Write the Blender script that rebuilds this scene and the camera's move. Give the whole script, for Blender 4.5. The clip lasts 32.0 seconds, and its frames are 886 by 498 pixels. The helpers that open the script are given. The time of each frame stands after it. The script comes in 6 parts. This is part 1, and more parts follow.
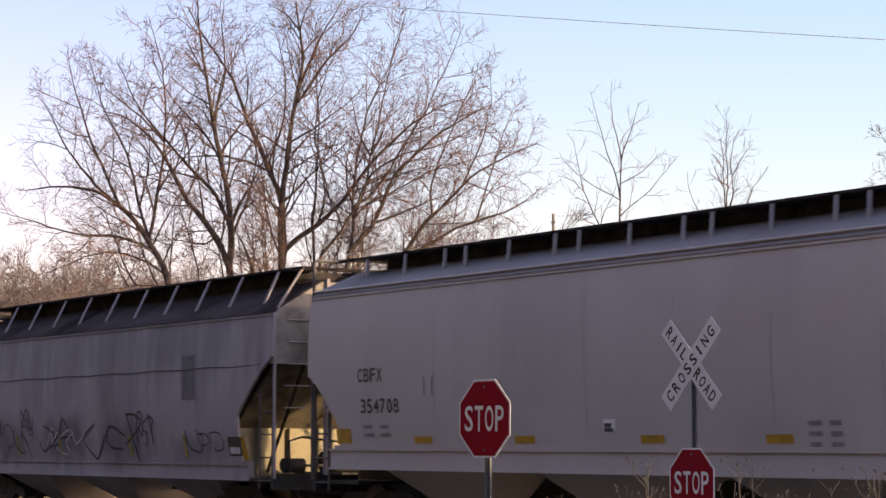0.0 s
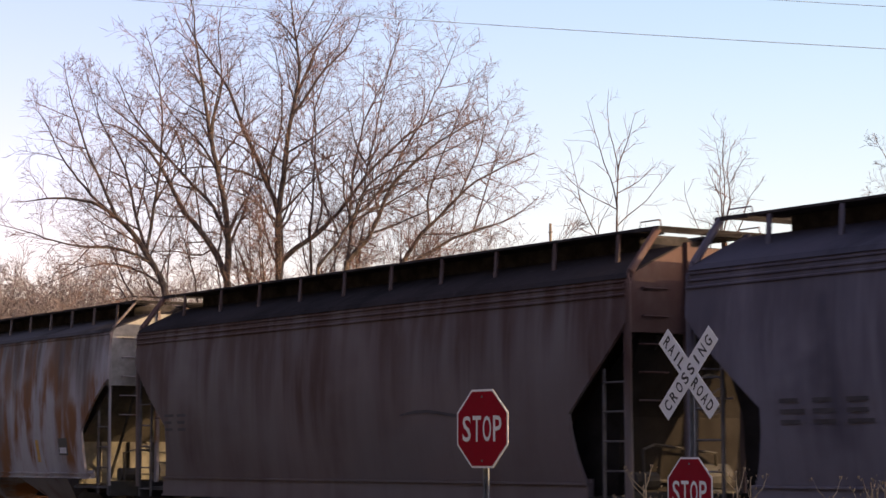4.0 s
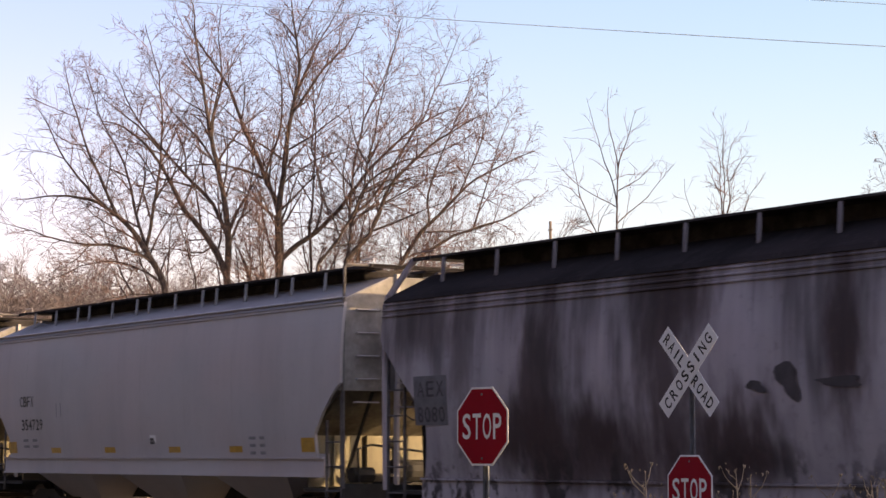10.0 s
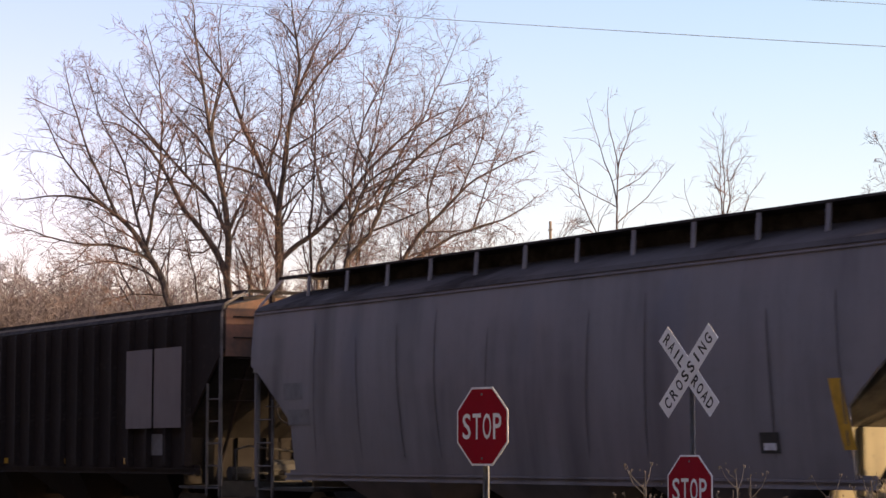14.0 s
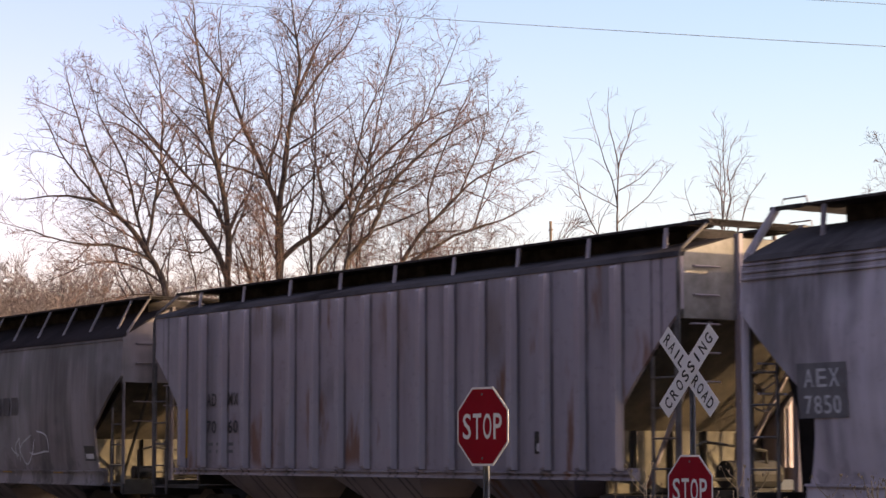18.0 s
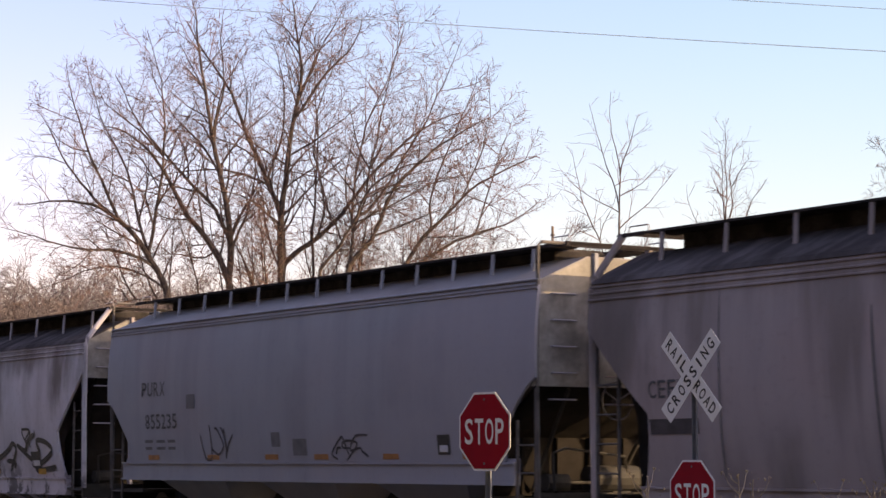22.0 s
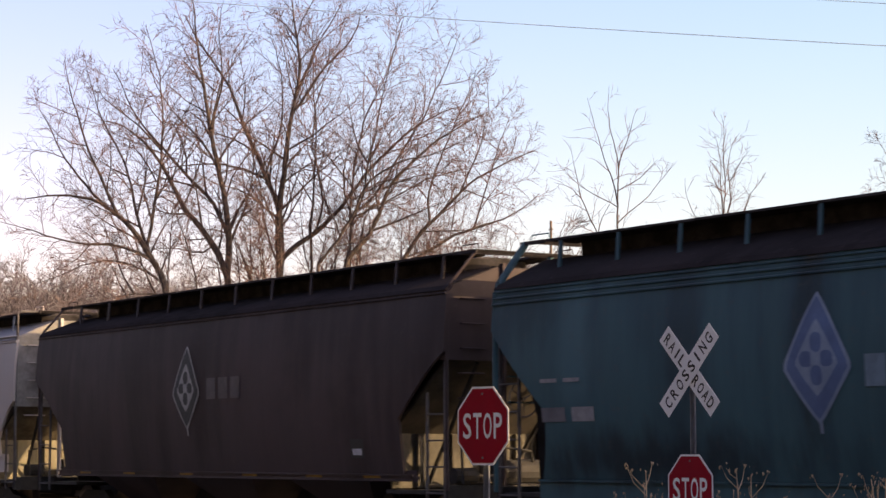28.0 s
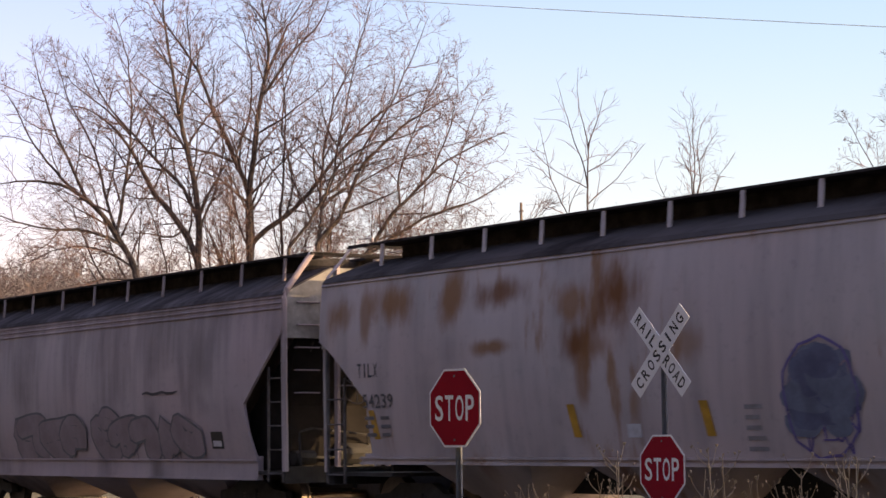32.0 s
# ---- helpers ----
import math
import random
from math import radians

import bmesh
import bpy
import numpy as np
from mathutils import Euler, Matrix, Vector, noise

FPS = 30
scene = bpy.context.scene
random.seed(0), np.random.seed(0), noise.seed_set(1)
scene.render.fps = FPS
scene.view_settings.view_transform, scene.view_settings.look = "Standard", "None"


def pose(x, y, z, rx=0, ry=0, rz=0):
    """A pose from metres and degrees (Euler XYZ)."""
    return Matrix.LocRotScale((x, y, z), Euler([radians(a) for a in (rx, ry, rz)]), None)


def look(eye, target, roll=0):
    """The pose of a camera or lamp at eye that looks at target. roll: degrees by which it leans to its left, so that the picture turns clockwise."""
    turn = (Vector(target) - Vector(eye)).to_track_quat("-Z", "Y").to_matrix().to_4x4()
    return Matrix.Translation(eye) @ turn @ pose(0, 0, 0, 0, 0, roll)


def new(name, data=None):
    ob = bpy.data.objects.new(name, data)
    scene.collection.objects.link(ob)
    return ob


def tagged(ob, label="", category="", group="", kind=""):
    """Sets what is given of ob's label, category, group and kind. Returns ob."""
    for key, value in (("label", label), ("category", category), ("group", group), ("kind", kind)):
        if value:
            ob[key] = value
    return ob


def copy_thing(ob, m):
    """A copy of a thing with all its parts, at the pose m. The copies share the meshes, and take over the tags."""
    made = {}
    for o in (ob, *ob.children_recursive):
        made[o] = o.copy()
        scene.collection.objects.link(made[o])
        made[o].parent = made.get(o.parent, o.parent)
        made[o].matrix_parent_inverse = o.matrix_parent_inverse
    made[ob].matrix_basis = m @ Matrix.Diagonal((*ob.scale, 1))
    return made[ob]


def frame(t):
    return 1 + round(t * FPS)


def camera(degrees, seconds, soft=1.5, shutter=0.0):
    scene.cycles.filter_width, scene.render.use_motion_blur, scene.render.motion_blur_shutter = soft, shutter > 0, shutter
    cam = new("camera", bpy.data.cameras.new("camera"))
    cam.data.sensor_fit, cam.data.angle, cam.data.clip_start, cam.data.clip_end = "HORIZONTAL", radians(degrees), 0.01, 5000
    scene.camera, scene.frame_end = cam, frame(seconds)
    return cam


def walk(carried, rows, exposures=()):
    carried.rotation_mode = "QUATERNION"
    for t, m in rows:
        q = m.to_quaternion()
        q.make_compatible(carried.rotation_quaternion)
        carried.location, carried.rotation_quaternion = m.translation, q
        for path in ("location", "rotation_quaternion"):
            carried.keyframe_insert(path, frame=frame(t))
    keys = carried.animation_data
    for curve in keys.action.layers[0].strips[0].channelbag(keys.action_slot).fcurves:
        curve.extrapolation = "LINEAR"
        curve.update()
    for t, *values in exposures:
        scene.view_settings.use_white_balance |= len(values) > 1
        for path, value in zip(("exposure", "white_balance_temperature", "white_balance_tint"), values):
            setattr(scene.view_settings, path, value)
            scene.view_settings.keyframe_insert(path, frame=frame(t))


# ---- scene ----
# The camera stands on a tripod and is nudged a little now and then.
EYE = (0.0, -19.5, 1.72)
YAW, PITCH, FOCAL = 146.57, 5.53, 3800.0
cam = camera(23.32, 32.0, soft=1.5, shutter=0.10)


def aim(dx, dy, roll=0.0):
    """The camera's pose when the view has slipped by dx to the right and dy down and leans by roll degrees."""
    turn = math.degrees(math.atan(dx / FOCAL)) / math.cos(radians(PITCH))
    tilt = math.degrees(math.atan(dy / FOCAL))
    return pose(*EYE, 90 + PITCH + tilt, 0, YAW - 90 + turn) @ pose(0, 0, 0, 0, 0, roll)


SLIPS = [(0.0, 5, -14, 0.2), (0.25, 7, -6, 0.1), (0.5, 7, 1), (0.75, 5, 4), (1.0, 3, 6), (1.5, 1.5, 8.5), (2.0, 0, 9), (2.5, 0, 9), (3.0, 0, 7.5),
         (3.5, 0, 6), (4.5, 0, 2), (5.5, 0, 0), (14.5, 0, 0), (17.5, 0.5, 0), (21.5, 1, 0.5), (22.0, 4, 9), (22.5, 3.5, 8), (24.5, 3, 8),
         (25.0, 0, -2), (25.5, 0.7, -2), (27.5, 1, -1), (31.5, 1, -0.5), (31.75, -12, -8, -0.1), (32.0, -51, -32, -0.55)]
walk(cam, [(t, aim(*slip)) for t, *slip in SLIPS], exposures=[(0, 1.25, 7350, 40), (32, 1.25, 7350, 40)])

# ---- light ----
SUN_AZ, SUN_EL = 38.0, 17.5
world = bpy.data.worlds.new("world")
scene.world = world
world.use_nodes = True
wn = world.node_tree.nodes
sky = wn.new("ShaderNodeTexSky")
sky.sky_type = 'NISHITA'
sky.sun_disc = False
sky.sun_elevation = radians(SUN_EL)
sky.sun_rotation = radians(90 - SUN_AZ)
sky.air_density, sky.dust_density, sky.ozone_density = 1.0, 1.6, 1.0
wn["Background"].inputs[1].default_value = 0.13
# the hue turns from lilac haze low over the woods to clear pale blue higher up and towards the crossing
wl = world.node_tree.links
heading = wn.new("ShaderNodeTexCoord").outputs["Generated"]
across = wn.new("ShaderNodeVectorMath")
across.operation = 'DOT_PRODUCT'
across.inputs[1].default_value = (math.cos(radians(YAW - 90)), math.sin(radians(YAW - 90)), 0)
wl.new(heading, across.inputs[0])
high = wn.new("ShaderNodeSeparateXYZ")
wl.new(heading, high.inputs[0])


def sky_share(value, lo, hi):
    n = wn.new("ShaderNodeMapRange")
    n.interpolation_type = 'SMOOTHSTEP'
    n.inputs["From Min"].default_value, n.inputs["From Max"].default_value = lo, hi
    wl.new(value, n.inputs[0])
    return n.outputs[0]


def sky_mix(fac, a, b, kind='MIX'):
    n = wn.new("ShaderNodeMix")
    n.data_type, n.blend_type = 'RGBA', kind
    for i, v in ((0, fac), (6, a), (7, b)):
        if isinstance(v, tuple):
            n.inputs[i].default_value = (*v, 1)
        elif isinstance(v, float):
            n.inputs[i].default_value = v
        else:
            wl.new(v, n.inputs[i])
    return n.outputs[2]


side, rise = sky_share(across.outputs["Value"], -0.26, 0.22), sky_share(high.outputs[2], 0.08, 0.22)
haze = sky_mix(side, (1.0, 0.92, 0.97), (0.93, 1.02, 0.99))
clear = sky_mix(side, (0.80, 0.87, 0.98), (0.82, 1.02, 1.0))
low_sky = sky_mix(rise, haze, clear)
wl.new(sky_mix(1.0, sky.outputs[0], sky_mix(sky_share(high.outputs[2], 0.24, 0.6), low_sky, (1.0, 0.98, 0.99)), 'MULTIPLY'), wn["Background"].inputs[0])
sun = new("sun", bpy.data.lights.new("sun", 'SUN'))
sun.data.energy, sun.data.angle, sun.data.color = 2.7, radians(0.6), (1.0, 0.85, 0.43)
az, el = radians(SUN_AZ), radians(SUN_EL)
sun.matrix_world = look((math.cos(az) * math.cos(el) * 50, math.sin(az) * math.cos(el) * 50, math.sin(el) * 50), (0, 0, 0))


# ---- materials ----
def shader(name, rough=0.6, metal=0.0):
    mat = bpy.data.materials.new(name)
    mat.use_nodes = True
    nt = mat.node_tree
    b = nt.nodes["Principled BSDF"]
    b.inputs["Roughness"].default_value, b.inputs["Metallic"].default_value = rough, metal
    return mat, nt, b


def node(nt, kind, **values):
    n = nt.nodes.new(kind)
    for key, v in values.items():
        n.inputs[key].default_value = v
    return n


def spots(nt, coord, scale, lo, hi, shift=(0, 0, 0), size=1.0, detail=4.0):
    """Noise between lo and hi mapped to 0..1, stretched by scale."""
    mp = node(nt, "ShaderNodeMapping")
    mp.inputs["Location"].default_value, mp.inputs["Scale"].default_value = shift, scale
    nt.links.new(coord, mp.inputs["Vector"])
    nz = node(nt, "ShaderNodeTexNoise", Scale=size, Detail=detail, Roughness=0.6)
    nt.links.new(mp.outputs[0], nz.inputs["Vector"])
    mr = node(nt, "ShaderNodeMapRange")
    mr.interpolation_type = 'SMOOTHSTEP'
    mr.inputs["From Min"].default_value, mr.inputs["From Max"].default_value = lo, hi
    nt.links.new(nz.outputs[0], mr.inputs[0])
    return mr.outputs[0]


def maths(nt, op, a, b):
    n = nt.nodes.new("ShaderNodeMath")
    n.operation = op
    for i, v in enumerate((a, b)):
        if isinstance(v, (int, float)):
            n.inputs[i].default_value = v
        else:
            nt.links.new(v, n.inputs[i])
    return n.outputs[0]


def blend(nt, fac, a, b):
    n = nt.nodes.new("ShaderNodeMix")
    n.data_type = 'RGBA'
    for i, v in ((0, fac), (6, a), (7, b)):
        if isinstance(v, (int, float)):
            n.inputs[i].default_value = v
        elif isinstance(v, tuple):
            n.inputs[i].default_value = (*v, 1)
        else:
            nt.links.new(v, n.inputs[i])
    return n.outputs[2]


def plain(name, col, rough=0.6, metal=0.0, vary=0.25, size=6.0, bump=0.15, dark=None):
    """A surface of one stuff with blotches, grain and fine relief."""
    mat, nt, b = shader(name, rough, metal)
    co = nt.nodes.new("ShaderNodeTexCoord").outputs["Object"]
    low = dark or tuple(c * (1 - vary) for c in col)
    high = tuple(min(1, c * (1 + vary * 0.5)) for c in col)
    c1 = blend(nt, spots(nt, co, (1, 1, 1), 0.3, 0.7, (3, 1, 7), size), low, high)
    grain = spots(nt, co, (1, 1, 1), 0.3, 0.7, (0, 5, 2), size * 9)
    nt.links.new(blend(nt, maths(nt, 'MULTIPLY', grain, 0.3), c1, low), b.inputs["Base Color"])
    bp = node(nt, "ShaderNodeBump", Strength=bump, Distance=0.01)
    nt.links.new(grain, bp.inputs["Height"])
    nt.links.new(bp.outputs[0], b.inputs["Normal"])
    return mat


def car_paint(name, col, seed, streak=0.35, streak_col=None, rust=0.0, rust_col=(0.22, 0.085, 0.03), grime=0.3, stains=(), top=0.0, rough=0.62, posts=False, low=0.0, gloss=0.12):
    """Weathered enamel on a hopper car: washed-down streaks, blotches, rust runs and road dirt."""
    mat, nt, b = shader(name, rough)
    co = nt.nodes.new("ShaderNodeTexCoord").outputs["Object"]
    s = seed * 13.7
    col = tuple(min(0.8, c * 1.12) for c in col)
    dirt = streak_col or tuple(c * 0.45 for c in col)
    soft = spots(nt, co, (0.35, 0.35, 0.35), 0.3, 0.72, (s, 0, s), 1.0)
    c = blend(nt, maths(nt, 'MULTIPLY', soft, 0.35), col, tuple(x * 0.7 for x in col))
    c = blend(nt, maths(nt, 'MULTIPLY', spots(nt, co, (0.22, 0.3, 0.4), 0.4, 0.62, (7, s, s), 1.0, 2), 0.55), c, (min(0.8, col[0] * 1.02), col[1] * 0.90, col[2] * 0.88))
    run = maths(nt, 'MULTIPLY', spots(nt, co, (1.0, 0.6, 0.13), 0.38, 0.72, (s, 2, 0), 1.0, 4), spots(nt, co, (0.25, 0.3, 0.35), 0.36, 0.56, (0, s, 4), 1.0))
    c = blend(nt, maths(nt, 'MULTIPLY', run, min(1.0, streak * 1.6)), c, dirt)
    fine = spots(nt, co, (5, 2, 0.5), 0.42, 0.80, (s, 0, 1), 1.0, 6)
    c = blend(nt, maths(nt, 'MULTIPLY', fine, streak * 0.3), c, dirt)
    sep = nt.nodes.new("ShaderNodeSeparateXYZ")
    nt.links.new(co, sep.inputs[0])
    if posts:
        # shadow and rusty dirt beside the side posts, painted as dark bands
        step = maths(nt, 'MULTIPLY', sep.outputs[0], 1 / 0.795)
        off = maths(nt, 'ABSOLUTE', maths(nt, 'SUBTRACT', step, maths(nt, 'ROUND', step, 0)), 0)
        shade_band = maths(nt, 'MULTIPLY', maths(nt, 'GREATER_THAN', off, 0.09), maths(nt, 'LESS_THAN', off, 0.17))
        c = blend(nt, maths(nt, 'MULTIPLY', shade_band, maths(nt, 'MULTIPLY', spots(nt, co, (1.2, 1, 0.5), 0.3, 0.55, (s, 4, 4), 1.0), 0.75)), c, tuple(x * 0.6 for x in dirt))
    if rust:
        scab = maths(nt, 'MULTIPLY', spots(nt, co, (2.2, 1, 0.5), 0.60 - 0.16 * rust, 0.70 - 0.1 * rust, (s, s, 3), 1.0, 7), spots(nt, co, (0.3, 0.3, 0.45), 0.46, 0.56, (s, 8, 9), 1.0, 2))
        c = blend(nt, maths(nt, 'MULTIPLY', scab, min(1, 0.6 + rust * 0.4)), c, rust_col)
    for x, z, w, h, stain_col, amount in stains:
        # one stain of its own shape: middle, half width and half height in metres
        mp = node(nt, "ShaderNodeMapping")
        mp.inputs["Location"].default_value, mp.inputs["Scale"].default_value = (-x / w, 0, -z / h), (1 / w, 0, 1 / h)
        nt.links.new(co, mp.inputs["Vector"])
        far = nt.nodes.new("ShaderNodeVectorMath")
        far.operation = 'LENGTH'
        nt.links.new(mp.outputs[0], far.inputs[0])
        ragged = maths(nt, 'ADD', far.outputs[1], maths(nt, 'MULTIPLY', spots(nt, co, (2.2, 1, 0.7), 0.2, 0.8, (s + x, z, 0), 1.0, 4), 0.9))
        edge = node(nt, "ShaderNodeMapRange")
        edge.interpolation_type = 'SMOOTHSTEP'
        for key, v in (("From Min", 1.6), ("From Max", 0.6), ("To Min", 0.0), ("To Max", amount)):
            edge.inputs[key].default_value = v
        nt.links.new(ragged, edge.inputs[0])
        c = blend(nt, edge.outputs[0], c, stain_col)
    if top:
        # soot washed down from the roof in runs of uneven length
        reach = maths(nt, 'MULTIPLY', spots(nt, co, (0.9, 0.2, 0.02), 0.30, 0.75, (s, 3, 3), 1.0, 6), 2.6)
        depth = maths(nt, 'SUBTRACT', 4.25, sep.outputs[2])
        fall = node(nt, "ShaderNodeMapRange")
        fall.interpolation_type = 'SMOOTHSTEP'
        fall.inputs["From Min"].default_value, fall.inputs["From Max"].default_value = 0.0, 1.3
        nt.links.new(maths(nt, 'ADD', maths(nt, 'SUBTRACT', reach, depth), 0.75), fall.inputs[0])
        broken = maths(nt, 'ADD', maths(nt, 'MULTIPLY', spots(nt, co, (3.0, 1, 0.5), 0.3, 0.6, (s, 9, 1), 1.0, 6), 0.65), 0.35)
        c = blend(nt, maths(nt, 'MULTIPLY', maths(nt, 'MULTIPLY', fall.outputs[0], broken), top), c, dirt)
    if low:
        # black spatter and chipped paint along the sill
        rise = node(nt, "ShaderNodeMapRange")
        rise.inputs["From Min"].default_value, rise.inputs["From Max"].default_value = 1.75, 0.85
        nt.links.new(sep.outputs[2], rise.inputs[0])
        chips = spots(nt, co, (2.6, 1, 1.8), 0.50, 0.58, (s, 7, 2), 1.0, 7)
        c = blend(nt, maths(nt, 'MULTIPLY', maths(nt, 'MULTIPLY', chips, rise.outputs[0]), low), c, (0.035, 0.03, 0.03))
    specks = spots(nt, co, (1, 1, 1), 0.55, 0.72, (s, 1, 1), 9.0, 6)
    c = blend(nt, maths(nt, 'MULTIPLY', specks, grime * 0.5), c, (0.12, 0.10, 0.09))
    nt.links.new(c, b.inputs["Base Color"])
    bp = node(nt, "ShaderNodeBump", Strength=0.25, Distance=0.03)
    nt.links.new(spots(nt, co, (0.9, 0.9, 0.5), 0.2, 0.8, (s, 6, 6), 1.0, 2), bp.inputs["Height"])
    nt.links.new(bp.outputs[0], b.inputs["Normal"])
    b.inputs["Specular IOR Level"].default_value = gloss
    return mat


UNDER = plain("underframe_black", (0.035, 0.032, 0.030), 0.8, dark=(0.02, 0.018, 0.016))
STEEL = plain("rolled_steel", (0.10, 0.085, 0.075), 0.5, 0.6)
WHEEL = plain("wheel_steel", (0.16, 0.13, 0.11), 0.45, 0.8)
GALV = plain("galvanised_steel", (0.155, 0.165, 0.18), 0.6, 0.2, size=12)
RED = plain("sign_red", (0.34, 0.005, 0.017), 0.6, vary=0.10, size=3, bump=0.03)
RED.node_tree.nodes["Principled BSDF"].inputs["Specular IOR Level"].default_value = 0.15
WHITE = plain("sign_white", (0.84, 0.84, 0.83), 0.4, vary=0.04, size=3)
BLACK = plain("lettering_black", (0.018, 0.018, 0.02), 0.5)
INK = plain("faded_lettering", (0.075, 0.075, 0.085), 0.6)
STENCIL = plain("worn_dark_stencil", (0.15, 0.147, 0.155), 0.7)
PALE = plain("pale_lettering", (0.55, 0.57, 0.60), 0.6)
YELLOW = plain("reflector_yellow", (0.56, 0.29, 0.02), 0.4, vary=0.3)
ORANGE = plain("reflector_orange", (0.42, 0.17, 0.05), 0.5, vary=0.3)
SOIL = plain("winter_ground", (0.17, 0.14, 0.085), 0.95, size=0.8, bump=0.6, dark=(0.09, 0.085, 0.045))
ASPHALT = plain("asphalt", (0.055, 0.055, 0.055), 0.9, size=2.0, bump=0.5)
STONE = plain("ballast_stone", (0.26, 0.25, 0.235), 0.9, size=14, bump=1.0, vary=0.55)
TIE = plain("creosoted_tie", (0.07, 0.055, 0.045), 0.9)
BARK = plain("grey_brown_bark", (0.115, 0.085, 0.070), 0.9, size=5.0, bump=0.7, dark=(0.038, 0.028, 0.026))
TWIG = plain("twig_bark", (0.17, 0.098, 0.080), 0.9, size=2.0, bump=0.2, dark=(0.10, 0.060, 0.050))
FARTWIG = plain("distant_twigs", (0.140, 0.112, 0.112), 0.9, size=0.6, bump=0.1)
WEED = plain("dry_weed", (0.34, 0.26, 0.17), 0.9, size=8)
WOOD = plain("pole_wood", (0.20, 0.15, 0.11), 0.9)
CABLE = plain("cable", (0.46, 0.56, 0.60), 0.5)


# ---- mesh helpers ----
def mesh_of(verts, faces, name="mesh", smooth=False):
    me = bpy.data.meshes.new(name)
    me.from_pydata([tuple(v) for v in verts], [], faces)
    if smooth:
        me.polygons.foreach_set("use_smooth", [True] * len(me.polygons))
    me.materials.append(None)
    return me


def part(name, me, material, parent, label="", m=None):
    """Links a mesh as one part under a thing or a part."""
    if isinstance(me, bmesh.types.BMesh):
        data = bpy.data.meshes.new(name)
        me.to_mesh(data)
        me.free()
        data.materials.append(None)
        me = data
    ob = new(name, me)
    ob.material_slots[0].link = 'OBJECT'
    ob.material_slots[0].material = material
    ob.parent = parent
    if m is not None:
        ob.matrix_basis = m
    if label:
        ob["label"] = label
    return ob


class Shape:
    """Gathers boxes, tubes and plates into one mesh."""

    def __init__(self):
        self.v, self.f = [], []

    def add(self, verts, faces):
        n = len(self.v)
        self.v += [tuple(p) for p in verts]
        self.f += [tuple(i + n for i in q) for q in faces]
        return self

    def box(self, x0, x1, y0, y1, z0, z1):
        v = [(x, y, z) for z in (z0, z1) for y in (y0, y1) for x in (x0, x1)]
        return self.add(v, [(0, 2, 3, 1), (4, 5, 7, 6), (0, 1, 5, 4), (2, 6, 7, 3), (0, 4, 6, 2), (1, 3, 7, 5)])

    def prism(self, poly, axis, a, b):
        """A polygon of 2D points drawn out along an axis from a to b."""
        put = {"x": lambda p, q: (q, p[0], p[1]), "y": lambda p, q: (p[0], q, p[1]), "z": lambda p, q: (p[0], p[1], q)}[axis]
        n = len(poly)
        v = [put(p, a) for p in poly] + [put(p, b) for p in poly]
        return self.add(v, [tuple(range(n - 1, -1, -1)), tuple(range(n, 2 * n))] + [(i, (i + 1) % n, n + (i + 1) % n, n + i) for i in range(n)])

    def tube(self, pts, r, sides=6, r2=None):
        """A round bar through the points, with radius r at its start and r2 at its end."""
        pts = [Vector(p) for p in pts]
        r2 = r if r2 is None else r2
        v, f = [], []
        for i, p in enumerate(pts):
            d = (pts[min(i + 1, len(pts) - 1)] - pts[max(i - 1, 0)]).normalized()
            u = d.cross(Vector((0, 0, 1)) if abs(d.z) < 0.9 else Vector((1, 0, 0))).normalized()
            w = d.cross(u)
            rr = r + (r2 - r) * i / (len(pts) - 1)
            v += [p + (u * math.cos(a) + w * math.sin(a)) * rr for a in (2 * math.pi * k / sides for k in range(sides))]
        for i in range(len(pts) - 1):
            f += [(i * sides + k, i * sides + (k + 1) % sides, (i + 1) * sides + (k + 1) % sides, (i + 1) * sides + k) for k in range(sides)]
        f += [tuple(range(sides - 1, -1, -1)), tuple(range((len(pts) - 1) * sides, len(pts) * sides))]
        return self.add(v, f)

    def disc(self, c, axis_y, r, half, sides=20):
        return self.prism([(c[0] + r * math.cos(2 * math.pi * k / sides), c[1] + r * math.sin(2 * math.pi * k / sides)) for k in range(sides)], "y", axis_y - half, axis_y + half)

    def mesh(self, name="mesh", smooth=False):
        return mesh_of(self.v, self.f, name, smooth)


TEXTS = {}


def letters(body, bold=0.0):
    """Flat letters of the built-in font as points and faces, in a box 1 wide and 1 high."""
    key = (body, bold)
    if key not in TEXTS:
        cu = bpy.data.curves.new("letters", 'FONT')
        cu.body, cu.offset, cu.resolution_u = body, bold, 3
        ob = new("letters", cu)
        bpy.context.view_layer.update()
        me = bpy.data.meshes.new_from_object(ob)
        bpy.data.objects.remove(ob)
        v = np.array([p.co[:2] for p in me.vertices])
        f = [tuple(p.vertices) for p in me.polygons]
        lo, hi = v.min(0), v.max(0)
        TEXTS[key] = ((v - lo) / (hi - lo), f)
    return TEXTS[key]


def spaced(body, bold, fill=0.8):
    """Letters set one by one in cells of one width, as on stencilled markings."""
    pts, faces, n = [], [], len(body)
    for i, ch in enumerate(body):
        if ch == " ":
            continue
        v, f = letters(ch, bold)
        w = fill * (0.32 if ch in "1I" else 1.0)
        o = len(pts)
        pts += [((i + 0.5 + (p[0] - 0.5) * w) / n, p[1]) for p in v]
        faces += [tuple(q + o for q in face) for face in f]
    return pts, faces



